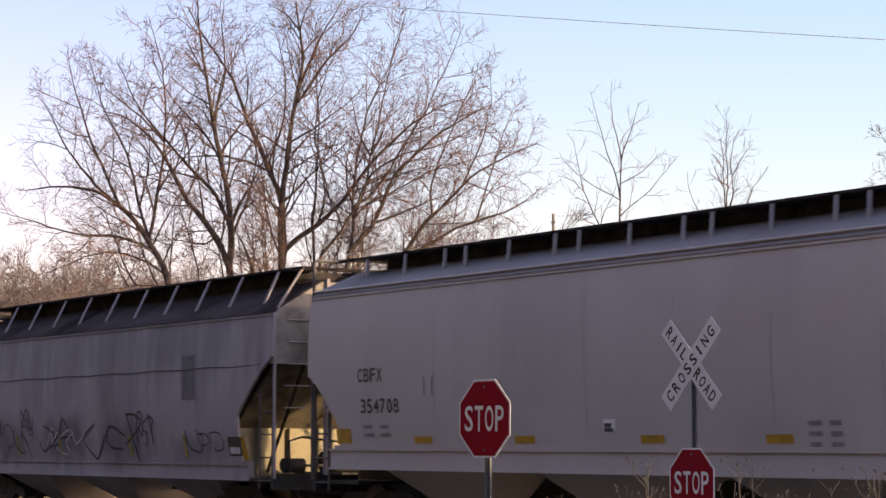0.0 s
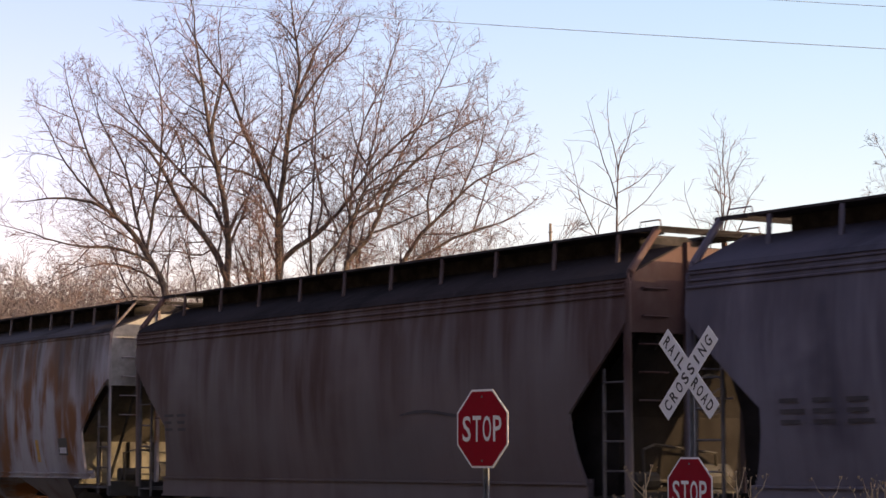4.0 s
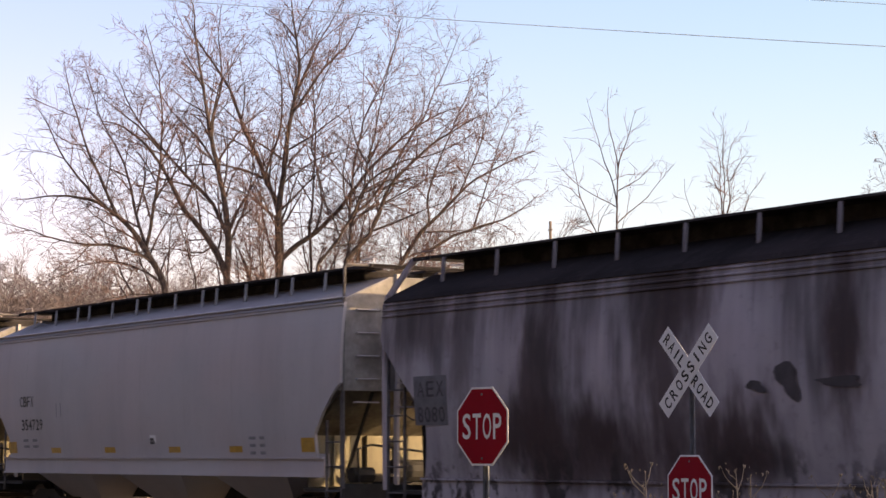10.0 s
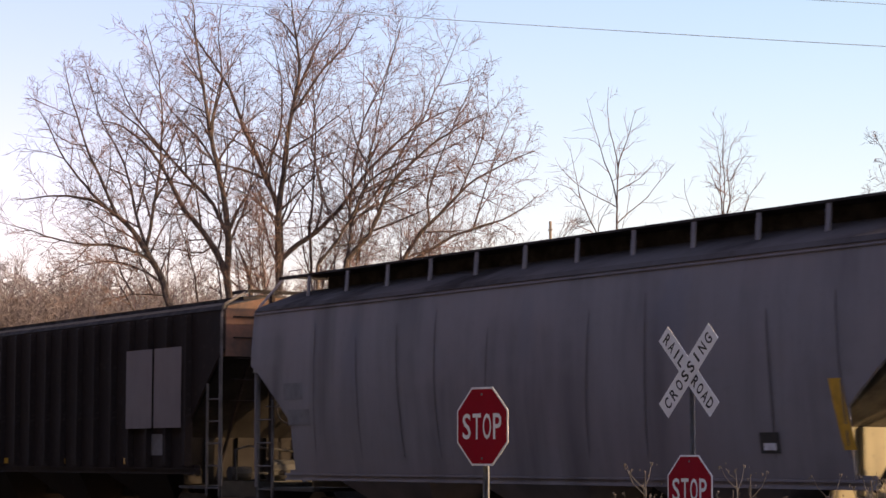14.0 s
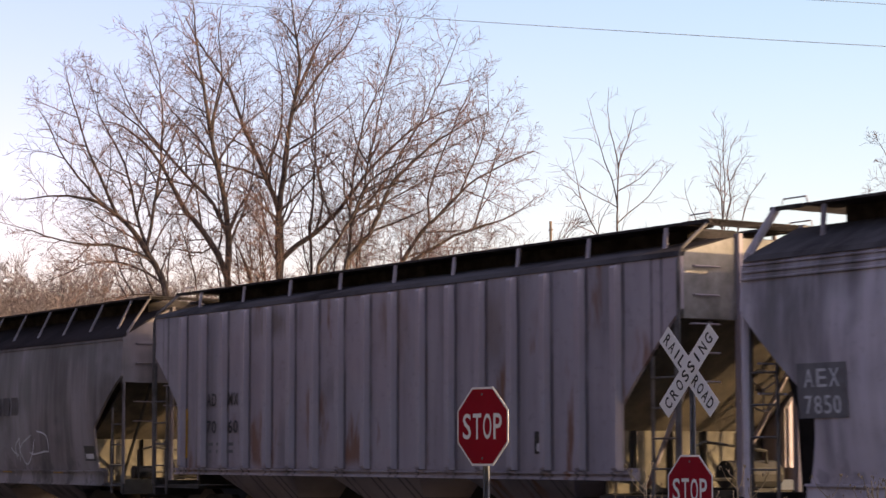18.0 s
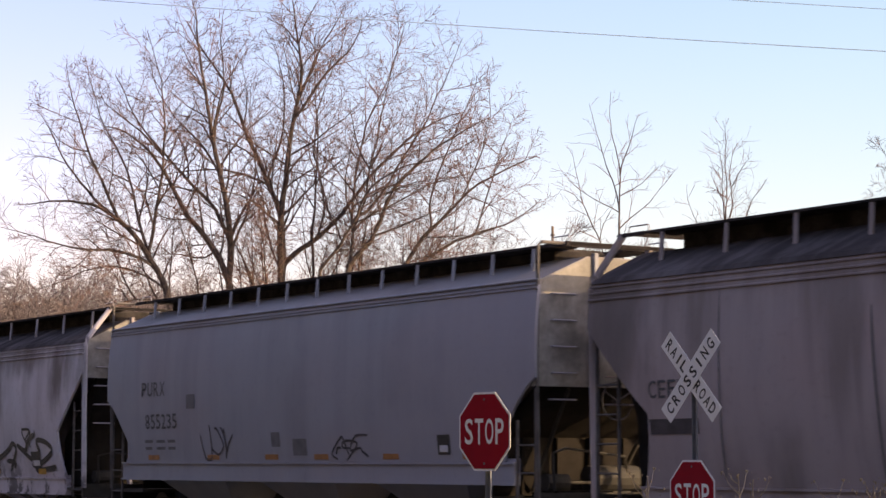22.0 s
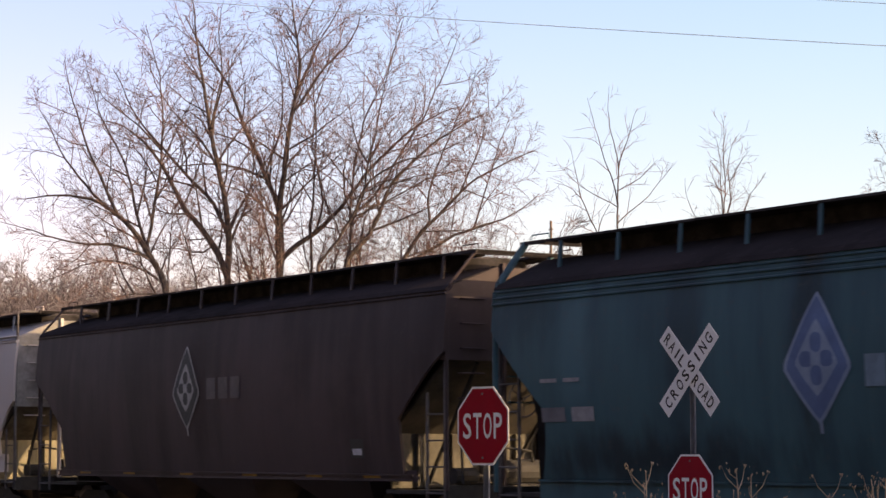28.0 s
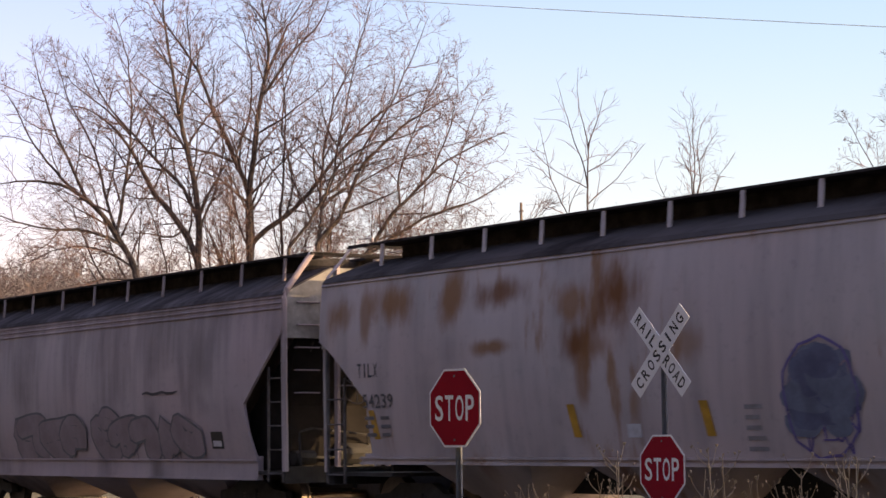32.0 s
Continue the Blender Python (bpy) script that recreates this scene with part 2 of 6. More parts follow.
# ---- ground, track and road ----
RAIL = 0.30
g = Shape()
g.add([(-2500, -2500, 0), (2500, -2500, 0), (2500, 2500, 0), (-2500, 2500, 0)], [(0, 1, 2, 3)])
tagged(part("ground", g.mesh(), SOIL, None), "flat winter ground with dull dry grass", "ground", kind="structure")
g = Shape().prism([(-3.0, 0.004), (3.0, 0.004), (1.75, 0.20), (-1.75, 0.20)], "x", -620, 560)
tagged(part("ballast", g.mesh(), STONE, None), "grey crushed stone bed under the railway track", "ballast", kind="structure")
g = Shape()
for i in range(-1085, 980):
    x = i * 0.56
    g.box(x - 0.11, x + 0.11, -1.3, 1.3, 0.12, 0.235 + 0.004 * (i % 3))
tagged(part("railway_ties", g.mesh(), TIE, None), "dark creosoted wooden ties bedded in ballast", "ties", kind="stuff")
for y in (-0.753, 0.753):
    g = Shape().prism([(y - 0.07, 0.225), (y + 0.07, 0.225), (y + 0.012, 0.25), (y + 0.012, 0.265), (y + 0.035, 0.27), (y + 0.035, RAIL), (y - 0.035, RAIL), (y - 0.035, 0.27), (y - 0.012, 0.265), (y - 0.012, 0.25)], "x", -620, 560)
    tagged(part("rail", g.mesh(), STEEL, None), "worn steel rail spiked to wooden ties", "rail", group="rails of the track")
g = Shape().prism([(-60, 0.012), (-4.6, 0.03), (-3.05, 0.05), (-3.05, 0.004), (-60, 0.002)], "x", -26.5, -19.6)
tagged(part("road", g.mesh(), ASPHALT, None), "grey asphalt road leading up to the crossing", "road", kind="structure")

# ---- hopper cars ----
HL = 7.65          # half the length of a body
KINDS = {
    # zs sill top, sill depth, ze eave, zt roof top, half widths at bottom / belly / eave, inset of the end, heights of the cut
    "smooth": dict(zs=1.42, sd=0.34, ze=3.93, zt=4.40, w=(1.50, 1.60, 1.52), cut=0.92, c0=2.62, c1=1.80, lines=(3.93, 4.05)),
    "round": dict(zs=1.10, sd=0.36, ze=3.83, zt=4.34, w=(1.44, 1.62, 1.54), cut=1.30, c0=3.25, c1=2.05, lines=(3.65, 3.74, 3.83)),
    "ledge": dict(zs=1.15, sd=0.12, ze=3.92, zt=4.34, w=(1.46, 1.62, 1.54), cut=1.30, c0=3.00, c1=2.0, lines=(3.92,)),
    "belted": dict(zs=1.15, sd=0.30, ze=3.74, zt=4.34, w=(1.46, 1.62, 1.56), cut=1.30, c0=3.00, c1=2.0, lines=(3.74,)),
    "ribbed": dict(zs=1.22, sd=0.12, ze=4.02, zt=4.34, w=(1.50, 1.50, 1.50), cut=1.25, c0=3.35, c1=2.10, lines=()),
    "low": dict(zs=1.22, sd=0.12, ze=4.05, zt=4.33, w=(1.50, 1.50, 1.50), cut=1.25, c0=3.35, c1=2.10, lines=()),
}

# height of the running boards over the roof
RB = {"smooth": 0.20, "round": 0.25, "ledge": 0.25, "belted": 0.25, "ribbed": 0.22, "low": 0.12}


def half_width(k, z):
    """The half width of a body at the height z over the rail."""
    q = KINDS[k]
    b, m, e = q["w"]
    zm = q["zs"] + 0.58 * (q["ze"] - q["zs"])
    if z < zm:
        return m - (m - b) * ((zm - z) / (zm - q["zs"])) ** 2
    return m - (m - e) * min(1.3, (z - zm) / (q["ze"] - zm)) ** 2


def half_length(k, z):
    """Where the side ends at the height z: full at the top, cut back over the slope sheets."""
    q = KINDS[k]
    if z >= q["c0"]:
        return HL
    if z <= q["c1"]:
        back = 0.0 if k != "round" else 0.22 * ((q["c1"] - z) / (q["c1"] - q["zs"])) ** 2
        return HL - q["cut"] + back
    t = (q["c0"] - z) / (q["c0"] - q["c1"])
    ease = {"smooth": t ** 0.75, "round": t ** 1.1, "ledge": t ** 0.85, "belted": t ** 0.85, "ribbed": t ** 0.9, "low": t ** 0.9}[k]
    return HL - q["cut"] * ease


PARTS = {}


# how deep the sheets draw in at their welds
BULGE = {"smooth": 0.0025, "round": 0.013, "ledge": 0.011, "belted": 0.011}


def dent(k, u, z):
    """The draw of the side sheet at the share u of the length: pillowed between welds, with loose buckles."""
    if k not in BULGE:
        return 0.0
    q = KINDS[k]
    body = math.sin(math.pi * max(0.0, min(1.0, (z - q["zs"]) / (q["ze"] - q["zs"])))) ** 0.6
    wave = abs(math.sin(math.pi * (u * 4.0 + 0.06 * math.sin(7 * u)))) ** 0.7
    loose = 0.5 + 0.5 * math.sin(11.3 * u + 1.7 * z) * math.sin(5.1 * u - 2.3 * z)
    return BULGE[k] * body * (1 - wave + 0.45 * loose)


def side_mesh(k, s):
    """One side of a body as a slab, s = -1 for the side towards -y."""
    q = KINDS[k]
    zs = sorted(set([q["zs"] + (q["ze"] + 0.02 - q["zs"]) * i / 18 for i in range(19)] + [q["c0"], q["c1"]]))
    nx = 96 if k in BULGE else 24
    sh = Shape()
    v, n = [], len(zs)
    for th in (0.0, 0.05):
        for z in zs:
            h = half_length(k, z)
            v += [(h * (2 * i / nx - 1), s * (half_width(k, z) - th - dent(k, 2 * i / nx - 1, z)), z) for i in range(nx + 1)]
    w = nx + 1
    o = n * w
    f = []
    for j in range(n - 1):
        for i in range(nx):
            a = j * w + i
            f.append((a, a + 1, a + w + 1, a + w) if s < 0 else (a, a + w, a + w + 1, a + 1))
            a += o
            f.append((a, a + w, a + w + 1, a + 1) if s < 0 else (a, a + 1, a + w + 1, a + w))
        for i in (0, nx):
            a = j * w + i
            f.append((a, a + w, a + w + o, a + o))
    for i in range(nx):
        for j in (0, n - 1):
            a = j * w + i
            f.append((a, a + 1, a + 1 + o, a + o))
    sh.add(v, f)
    return sh.mesh("side", smooth=False)


def kind_parts(k):
    """The meshes that all cars of a kind share: name, mesh, which paint (0 body, 1 underframe, 2 steel, 3 walkway)."""
    if k in PARTS:
        return PARTS[k]
    q = KINDS[k]
    zs, ze, zt, cut = q["zs"], q["ze"], q["zt"], q["cut"]
    we = half_width(k, ze)
    out = []
    for s in (-1, 1):
        out.append(("side_wall", side_mesh(k, s), 0))
        # side sill: a rolled channel with its flanges turned out
        b = half_width(k, zs)
        hs = HL - cut + 0.28
        sh = Shape().prism([(s * (b - 0.09), zs + 0.05), (s * (b - 0.055), zs + 0.05), (s * (b - 0.055), zs - 0.004), (s * (b + 0.05), zs - 0.004), (s * (b + 0.05), zs - 0.035), (s * (b + 0.015), zs - 0.035), (s * (b + 0.015), zs - q["sd"] + 0.035),
                            (s * (b + 0.05), zs - q["sd"] + 0.035), (s * (b + 0.05), zs - q["sd"]), (s * (b - 0.09), zs - q["sd"])], "x", -hs, hs)
        out.append(("side_sill", sh.mesh(), 0))
        for z in q["lines"]:
            w = half_width(k, z)
            sh = Shape().prism([(s * (w - 0.01), z - 0.045), (s * (w + 0.028), z - 0.03), (s * (w + 0.028), z - 0.012), (s * (w - 0.01), z)], "x", -HL + 0.01, HL - 0.01)
            out.append(("eave_rail", sh.mesh(), 0))
    # roof: sloped sheets from eave to eave
    yk = 0.62
    poly = [(-we - 0.02, ze + 0.022), (-we + 0.05, ze + 0.10), (-yk, zt), (yk, zt), (we - 0.05, ze + 0.10), (we + 0.02, ze + 0.022)]
    out.append(("roof", Shape().prism(poly, "x", -HL + 0.02, HL - 0.02).mesh(), 0))
    low = k == "low"
    # hatch trough along the ridge with clamped covers
    out.append(("hatch_coaming", Shape().box(-HL + 0.9, HL - 0.9, -0.60, 0.60, zt + 0.003, zt + (0.07 if low else RB[k] - 0.045)).mesh(), 3))
    # end walls, slope sheets and bolster plates
    for s in (-1, 1):
        prof = [(-half_width(k, z), z) for z in (q["c0"] - 0.12, (q["c0"] + ze) / 2, ze)] + [(-we + 0.05, ze + 0.09), (-yk, zt - 0.01)]
        poly = prof + [(-y, z) for y, z in reversed(prof)]
        out.append(("end_wall", Shape().prism([(p[0] * 0.965, p[1]) for p in poly], "x", s * (HL - 0.16), s * (HL - 0.008)).mesh(), 7))
        xa, xb = HL - 0.12, HL - cut - 0.42
        za, zb = q["c0"] - 0.10, 1.78
        wd = 1.40
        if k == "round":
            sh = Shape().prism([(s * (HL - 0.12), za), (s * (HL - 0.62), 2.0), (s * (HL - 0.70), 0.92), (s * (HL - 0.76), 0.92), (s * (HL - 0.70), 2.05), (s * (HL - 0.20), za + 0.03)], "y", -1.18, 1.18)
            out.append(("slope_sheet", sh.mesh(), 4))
        else:
            sh = Shape().prism([(s * xa, za), (s * xb, zb), (s * (xb - 0.06), zb + 0.02), (s * (xa - 0.08), za + 0.04)], "y", -wd, wd)
            out.append(("slope_sheet", sh.mesh(), 5))
            sh = Shape().box(min(s * xb, s * (xb - 0.05)), max(s * xb, s * (xb - 0.05)), -wd, wd, 0.92, zb)
            out.append(("bolster_plate", sh.mesh(), 6))
            for y in (-0.95, -0.3, 0.3, 0.95):
                a, c = s * xb, s * (xb + 0.08)
                out.append(("stiffener", Shape().box(min(a, c), max(a, c), y - 0.015, y + 0.015, 0.95, zb).mesh(), 6))
        # end platform with its end beam
        a, c = s * (xb - 0.1), s * (HL - 0.02)
        sh = Shape().box(min(a, c), max(a, c), -1.45, -0.5, 0.84, 0.90).box(min(a, c), max(a, c), 0.5, 1.45, 0.84, 0.90)
        c2 = s * (HL - 0.14)
        sh.box(min(c, c2), max(c, c2), -1.50, 1.50, 0.70, 0.98)
        out.append(("end_platform", sh.mesh(), 1))
        # posts from the platform to the roof at the corners, bent in at the top
        for y in (-1, 1):
            top = zt + (0.10 if low else RB[k] - 0.03)
            bend = [(1.50, top - 0.06), (1.44, top)] if k == "smooth" else [(1.52, ze - 0.05), (1.46, ze + 0.12)]
            sh = Shape().tube([(s * (HL - 0.03), y * a, z) for a, z in [(1.50, 0.9), (1.52, 2.4)] + bend + [(0.98, top)]], 0.055 if k == "round" else 0.026, 8)
            out.append(("corner_post", sh.mesh(smooth=False), 9 if k == "smooth" else 8))
        # ladders in the cut corners
        for y in (-1, 1):
            sh = Shape()
            x1, x2 = s * (HL - 0.10), s * (HL - 0.58)
            top = q["c0"] - 0.15
            for x in (x1, x2):
                sh.box(x - 0.016, x + 0.016, y * 1.50 - 0.02, y * 1.50 + 0.02, 0.72, top - (0 if x == x1 else 0.45))
            z = 0.86
            while z < top - 0.5:
                sh.tube([(x1, y * 1.525, z), (x2, y * 1.525, z)], 0.014, 5)
                z += 0.40
            out.append(("ladder", sh.mesh(), 9))
        # ladder rungs and brake gear on the end wall
        for i in range(5):
            z = ze - 0.1 - 0.38 * i
            sh = Shape().tube([(s * (HL - 0.06), -1.30, z), (s * (HL + 0.02), -1.28, z), (s * (HL + 0.02), -0.86, z), (s * (HL - 0.06), -0.84, z)], 0.013, 5)
            out.append(("grab_iron", sh.mesh(), 0))
        for y in (-0.5, 0.5):
            out.append(("end_brace", Shape().box(s * HL - 0.05, s * HL + 0.05, y - 0.03, y + 0.03, 0.9, zt + 0.05).mesh(), 0))
        if k == "round":
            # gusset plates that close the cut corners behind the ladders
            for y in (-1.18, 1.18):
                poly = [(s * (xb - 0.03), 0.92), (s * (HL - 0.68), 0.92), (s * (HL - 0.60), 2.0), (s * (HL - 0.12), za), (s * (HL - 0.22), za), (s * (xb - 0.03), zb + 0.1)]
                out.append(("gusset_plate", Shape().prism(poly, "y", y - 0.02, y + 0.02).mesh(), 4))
        # brake gear and struts on the platform
        if s > 0:
            out.append(("air_reservoir", Shape().tube([(HL - 0.72, -0.15, 1.18), (HL - 0.72, 0.75, 1.18)], 0.19, 12).mesh(), 1))
            out.append(("brake_cylinder", Shape().tube([(HL - 0.55, -1.05, 1.12), (HL - 0.55, -0.65, 1.12)], 0.13, 10).tube([(HL - 0.55, -0.66, 1.12), (HL - 0.55, -0.2, 1.12)], 0.025, 6).mesh(), 1))
            sh = Shape()
            ring = [(HL + 0.06, -0.15 + 0.28 * math.cos(a), 2.3 + 0.28 * math.sin(a)) for a in (2 * math.pi * i / 16 for i in range(17))]
            sh.tube(ring, 0.014, 5)
            for a in (0.5, 2.6, 4.7):
                sh.tube([(HL + 0.06, -0.15, 2.3), (HL + 0.06, -0.15 + 0.28 * math.cos(a), 2.3 + 0.28 * math.sin(a))], 0.012, 4)
            sh.tube([(HL - 0.06, -0.15, 2.3), (HL + 0.07, -0.15, 2.3)], 0.03, 6)
            out.append(("brake_wheel", sh.mesh(), 2))
            out.append(("brake_pipe", Shape().tube([(HL - 0.2, -1.1, 1.0), (HL - 0.25, -1.1, 1.55), (HL - 0.5, -0.7, 1.62), (HL - 0.5, 0.4, 1.5), (HL - 0.7, 0.6, 1.2)], 0.022, 5).mesh(), 1))
        for y in (-0.75, 0.75):
            out.append(("diagonal_brace", Shape().tube([(s * (xb + 0.05), y, 1.0), (s * (HL - 0.12), y * 1.2, za - 0.05)], 0.035, 6).mesh(), 0 if k in ("ribbed", "low") else 1))
        # coupler
        sh = Shape().box(min(s * (HL - 0.1), s * (HL + 0.66)), max(s * (HL - 0.1), s * (HL + 0.66)), -0.09, 0.09, 0.56, 0.74)
        sh.box(min(s * (HL + 0.42), s * (HL + 0.66)), max(s * (HL + 0.42), s * (HL + 0.66)), -0.17, 0.13, 0.50, 0.80)
        out.append(("coupler", sh.mesh(), 2))
        # walkway across the roof's end with its hand loops
        zw = zt + (0.12 if low else RB[k])
        a, c = s * (HL - 0.55), s * (HL + 0.04)
        # open grating: flat bars on one stringer
        step = (c - a) / 15
        comb = [(a, -1.02), (c, -1.02)]
        for i in range(8):
            x = c - 2 * i * step
            comb += [(x, 1.0), (x - step, 1.0)] + ([(x - step, -0.97), (x - 2 * step, -0.97)] if i < 7 else [])
        out.append(("walkway_beam", Shape().box(min(a, c), max(a, c), -1.03, -0.99, zw - 0.055, zw - 0.014).mesh(), 3))
        sh = Shape().prism(comb if s > 0 else comb[::-1], "z", zw - 0.012, zw)
        out.append(("end_walkway", sh.mesh(), 3))
        if not low:
            for y in (-0.9, 0.9):
                sh = Shape().tube([(s * (HL - 0.05), y, zw), (s * (HL - 0.08), y, zw + 0.10), (s * (HL - 0.5), y, zw + 0.10), (s * (HL - 0.53), y, zw)], 0.011, 5)
                out.append(("hand_loop", sh.mesh(), 0))
    # centre sill and discharge bays
    out.append(("centre_sill", Shape().box(-HL + 0.05, HL - 0.05, -0.16, 0.16, 0.60, 1.0).mesh(), 1))
    span = 2 * (HL - cut - 0.55)
    bays = 3
    for i in range(bays):
        c = -span / 2 + span * (i + 0.5) / bays
        h = span / bays / 2 * 0.70
        sh = Shape()
        z1, z0 = zs - q["sd"] + 0.06, 0.26
        for s in (-1, 1):
            w = half_width(k, zs) - 0.06
            v = [(c - h, s * w, z1), (c + h, s * w, z1), (c + 0.32, s * 0.5, z0), (c - 0.32, s * 0.5, z0), (c - h, 0, z1), (c + h, 0, z1), (c + 0.32, 0, z0), (c - 0.32, 0, z0)]
            sh.add(v, [(0, 1, 2, 3), (4, 7, 6, 5), (1, 5, 6, 2), (0, 3, 7, 4), (3, 2, 6, 7), (0, 4, 5, 1)])
        out.append(("discharge_bay", sh.mesh(), 0))
        out.append(("outlet_gate", Shape().box(c - 0.40, c + 0.40, -0.62, 0.62, 0.18, 0.255).mesh(), 2))
    PARTS[k] = out
    return out


def bracket_mesh(k, lean, s):
    """A running-board bracket on the near side; lean draws it out along the car."""
    q = KINDS[k]
    zt, zw = q["zt"], q["zt"] + RB[k] - 0.04
    sh = Shape()
    ya, yb = s * (1.02 if lean == 0 else 1.28), s * 0.99
    za = q["zt"] - (abs(ya) - 0.62) / (half_width(k, q["ze"]) - 0.05 - 0.62) * (q["zt"] - q["ze"] - 0.10)
    v = [(-0.035, ya, za), (0.035, ya, za), (0.035, yb, zw), (-0.035, yb, zw)]
    v += [(x, y + s * -0.03, z) for x, y, z in v]
    sh.add(v, [(0, 1, 2, 3), (4, 7, 6, 5), (0, 4, 5, 1), (1, 5, 6, 2), (2, 6, 7, 3), (3, 7, 4, 0)])
    return sh.mesh()


def rib_mesh(k, s):
    """A pressed hat-shaped side post with a rounded foot."""
    q = KINDS[k]
    y0, y1 = s * 1.495, s * 1.615
    v = []
    for z, d in ((q["zs"] + 0.01, 0.8), (q["zs"] + 0.05, 1.0), (q["ze"] - 0.05, 1.0), (q["ze"] - 0.012, 0.8)):
        y = y0 + (y1 - y0) * d
        v += [(-0.075, y0, z), (-0.055, y, z), (0.055, y, z), (0.075, y0, z)]
    f = [(a + i, a + i + 1, a + i + 5, a + i + 4) for a in (0, 4, 8) for i in range(3)] + [(0, 3, 2, 1), (12, 13, 14, 15)]
    return mesh_of(v, f)


def truck_into(car, x):
    """A two-axle truck: side frames with springs, wheelsets and bolster."""
    t = part("truck", TRUCK["bolster"], UNDER, car, m=pose(x, 0, 0))
    for s in (-1, 1):
        part("side_frame", TRUCK["frame"], UNDER, t, m=pose(0, s * 1.0, 0))
        part("spring_nest", TRUCK["spring"], STEEL, t, m=pose(0, s * 1.0, 0))
        part("wheelset", TRUCK["wheels"], WHEEL, t, m=pose(s * 0.89, 0, 0.42))


TRUCK = {}
TRUCK["bolster"] = Shape().box(-0.18, 0.18, -1.1, 1.1, 0.36, 0.58).mesh()
TRUCK["frame"] = Shape().prism([(-1.18, 0.36), (-1.12, 0.54), (-0.72, 0.58), (-0.42, 0.74), (0.42, 0.74), (0.72, 0.58), (1.12, 0.54), (1.18, 0.36), (0.92, 0.34), (0.66, 0.42), (0.36, 0.20), (-0.36, 0.20), (-0.66, 0.42), (-0.92, 0.34)], "y", -0.07, 0.07).mesh()
sh = Shape()
for i in (-0.2, 0, 0.2):
    for j in range(5):
        sh.box(i - 0.08, i + 0.08, -0.085, 0.085, 0.285 + j * 0.05, 0.31 + j * 0.05)
TRUCK["spring"] = sh.mesh()
sh = Shape().disc((0, 0), 0, 0.085, 0.95, 12)
for s in (-1, 1):
    sh.disc((0, 0), s * 0.78, 0.42, 0.065, 28).disc((0, 0), s * 0.70, 0.448, 0.016, 28)
TRUCK["wheels"] = sh.mesh()


# -- markings on the near side --
def on_side(car, k, name, pts, faces, mat, lift=0.007, label=""):
    """A painted marking: 2D points (x along the car, z up) laid on the side."""
    v = [(x, -(half_width(k, z) + lift), z) for x, z in pts]
    return part(name, mesh_of(v, faces), mat, car, label)


def mark(car, k, body, x, z, w, h, mat=None, bold=0.012, lift=0.007):
    """Stencilled letters, each a part of its own."""
    if k in ("ribbed", "low"):
        lift += 0.012
    n = len(body)
    for i, ch in enumerate(body):
        if ch == " ":
            continue
        v, f = letters(ch, bold * 0.8)
        ww = 0.8 * (0.32 if ch in "1I" else 1.0)
        on_side(car, k, "letter", [(x + (i + 0.5 + (p[0] - 0.5) * ww) / n * w, z + p[1] * h) for p in v], f, mat or INK, lift)


def split_mark(car, k, first, second, z, mat, h=0.23):
    """Letters in two panels, on either side of a side post."""
    mark(car, k, first, -5.47, z, 0.2 * len(first), h, mat)
    mark(car, k, second, -4.66, z, 0.2 * len(second), h, mat)


def field(car, k, name, x, z, w, h, mat, lift=0.005, label="", skew=0.0):
    n = max(1, int(h / 0.25))
    pts = [(x + skew * j / n + i * w, z + h * j / n) for j in range(n + 1) for i in (0, 1)]
    return on_side(car, k, name, pts, [(2 * j, 2 * j + 1, 2 * j + 3, 2 * j + 2) for j in range(n)], mat, lift, label)


def data_block(car, k, x, z, rows=3, cols=2, w=0.32, mat=None, pitch=0.13):
    """Small stencilled data too fine to read: rows of bars."""
    pts, fs = [], []
    rnd = random.Random(int(x * 100) + rows)
    for r in range(rows):
        for c in range(cols):
            a, b = x + c * (w + 0.12), x + c * (w + 0.12) + w * rnd.uniform(0.7, 1)
            zz = z - r * pitch
            n = len(pts)
            pts += [(a, zz), (b, zz), (b, zz + 0.055), (a, zz + 0.055)]
            fs.append((n, n + 1, n + 2, n + 3))
    return tagged(on_side(car, k, "stencilled_data", pts, fs, mat or STENCIL, 0.006), kind="stuff")


def blob(x, z, w, h, seed=0, rings=3, n=18, wob=0.12):
    """A rounded uneven patch as points and faces."""
    r = random.Random(seed)
    a0, a1, a2 = (r.uniform(0, 6.3) for _ in range(3))
    pts, fs = [(x, z)], []
    for j in range(1, rings + 1):
        for i in range(n):
            a = 2 * math.pi * i / n
            q = (1 + wob * math.sin(2 * a + a0) + wob * 0.6 * math.sin(3 * a + a1) + wob * 0.3 * math.sin(5 * a + a2)) * j / rings
            pts.append((x + w / 2 * q * math.copysign(abs(math.cos(a)) ** 0.8, math.cos(a)), z + h / 2 * q * math.copysign(abs(math.sin(a)) ** 0.8, math.sin(a))))
    fs += [(0, 1 + i, 1 + (i + 1) % n) for i in range(n)]
    for j in range(rings - 1):
        o = 1 + j * n
        fs += [(o + i, o + n + i, o + n + (i + 1) % n, o + (i + 1) % n) for i in range(n)]
    return pts, fs


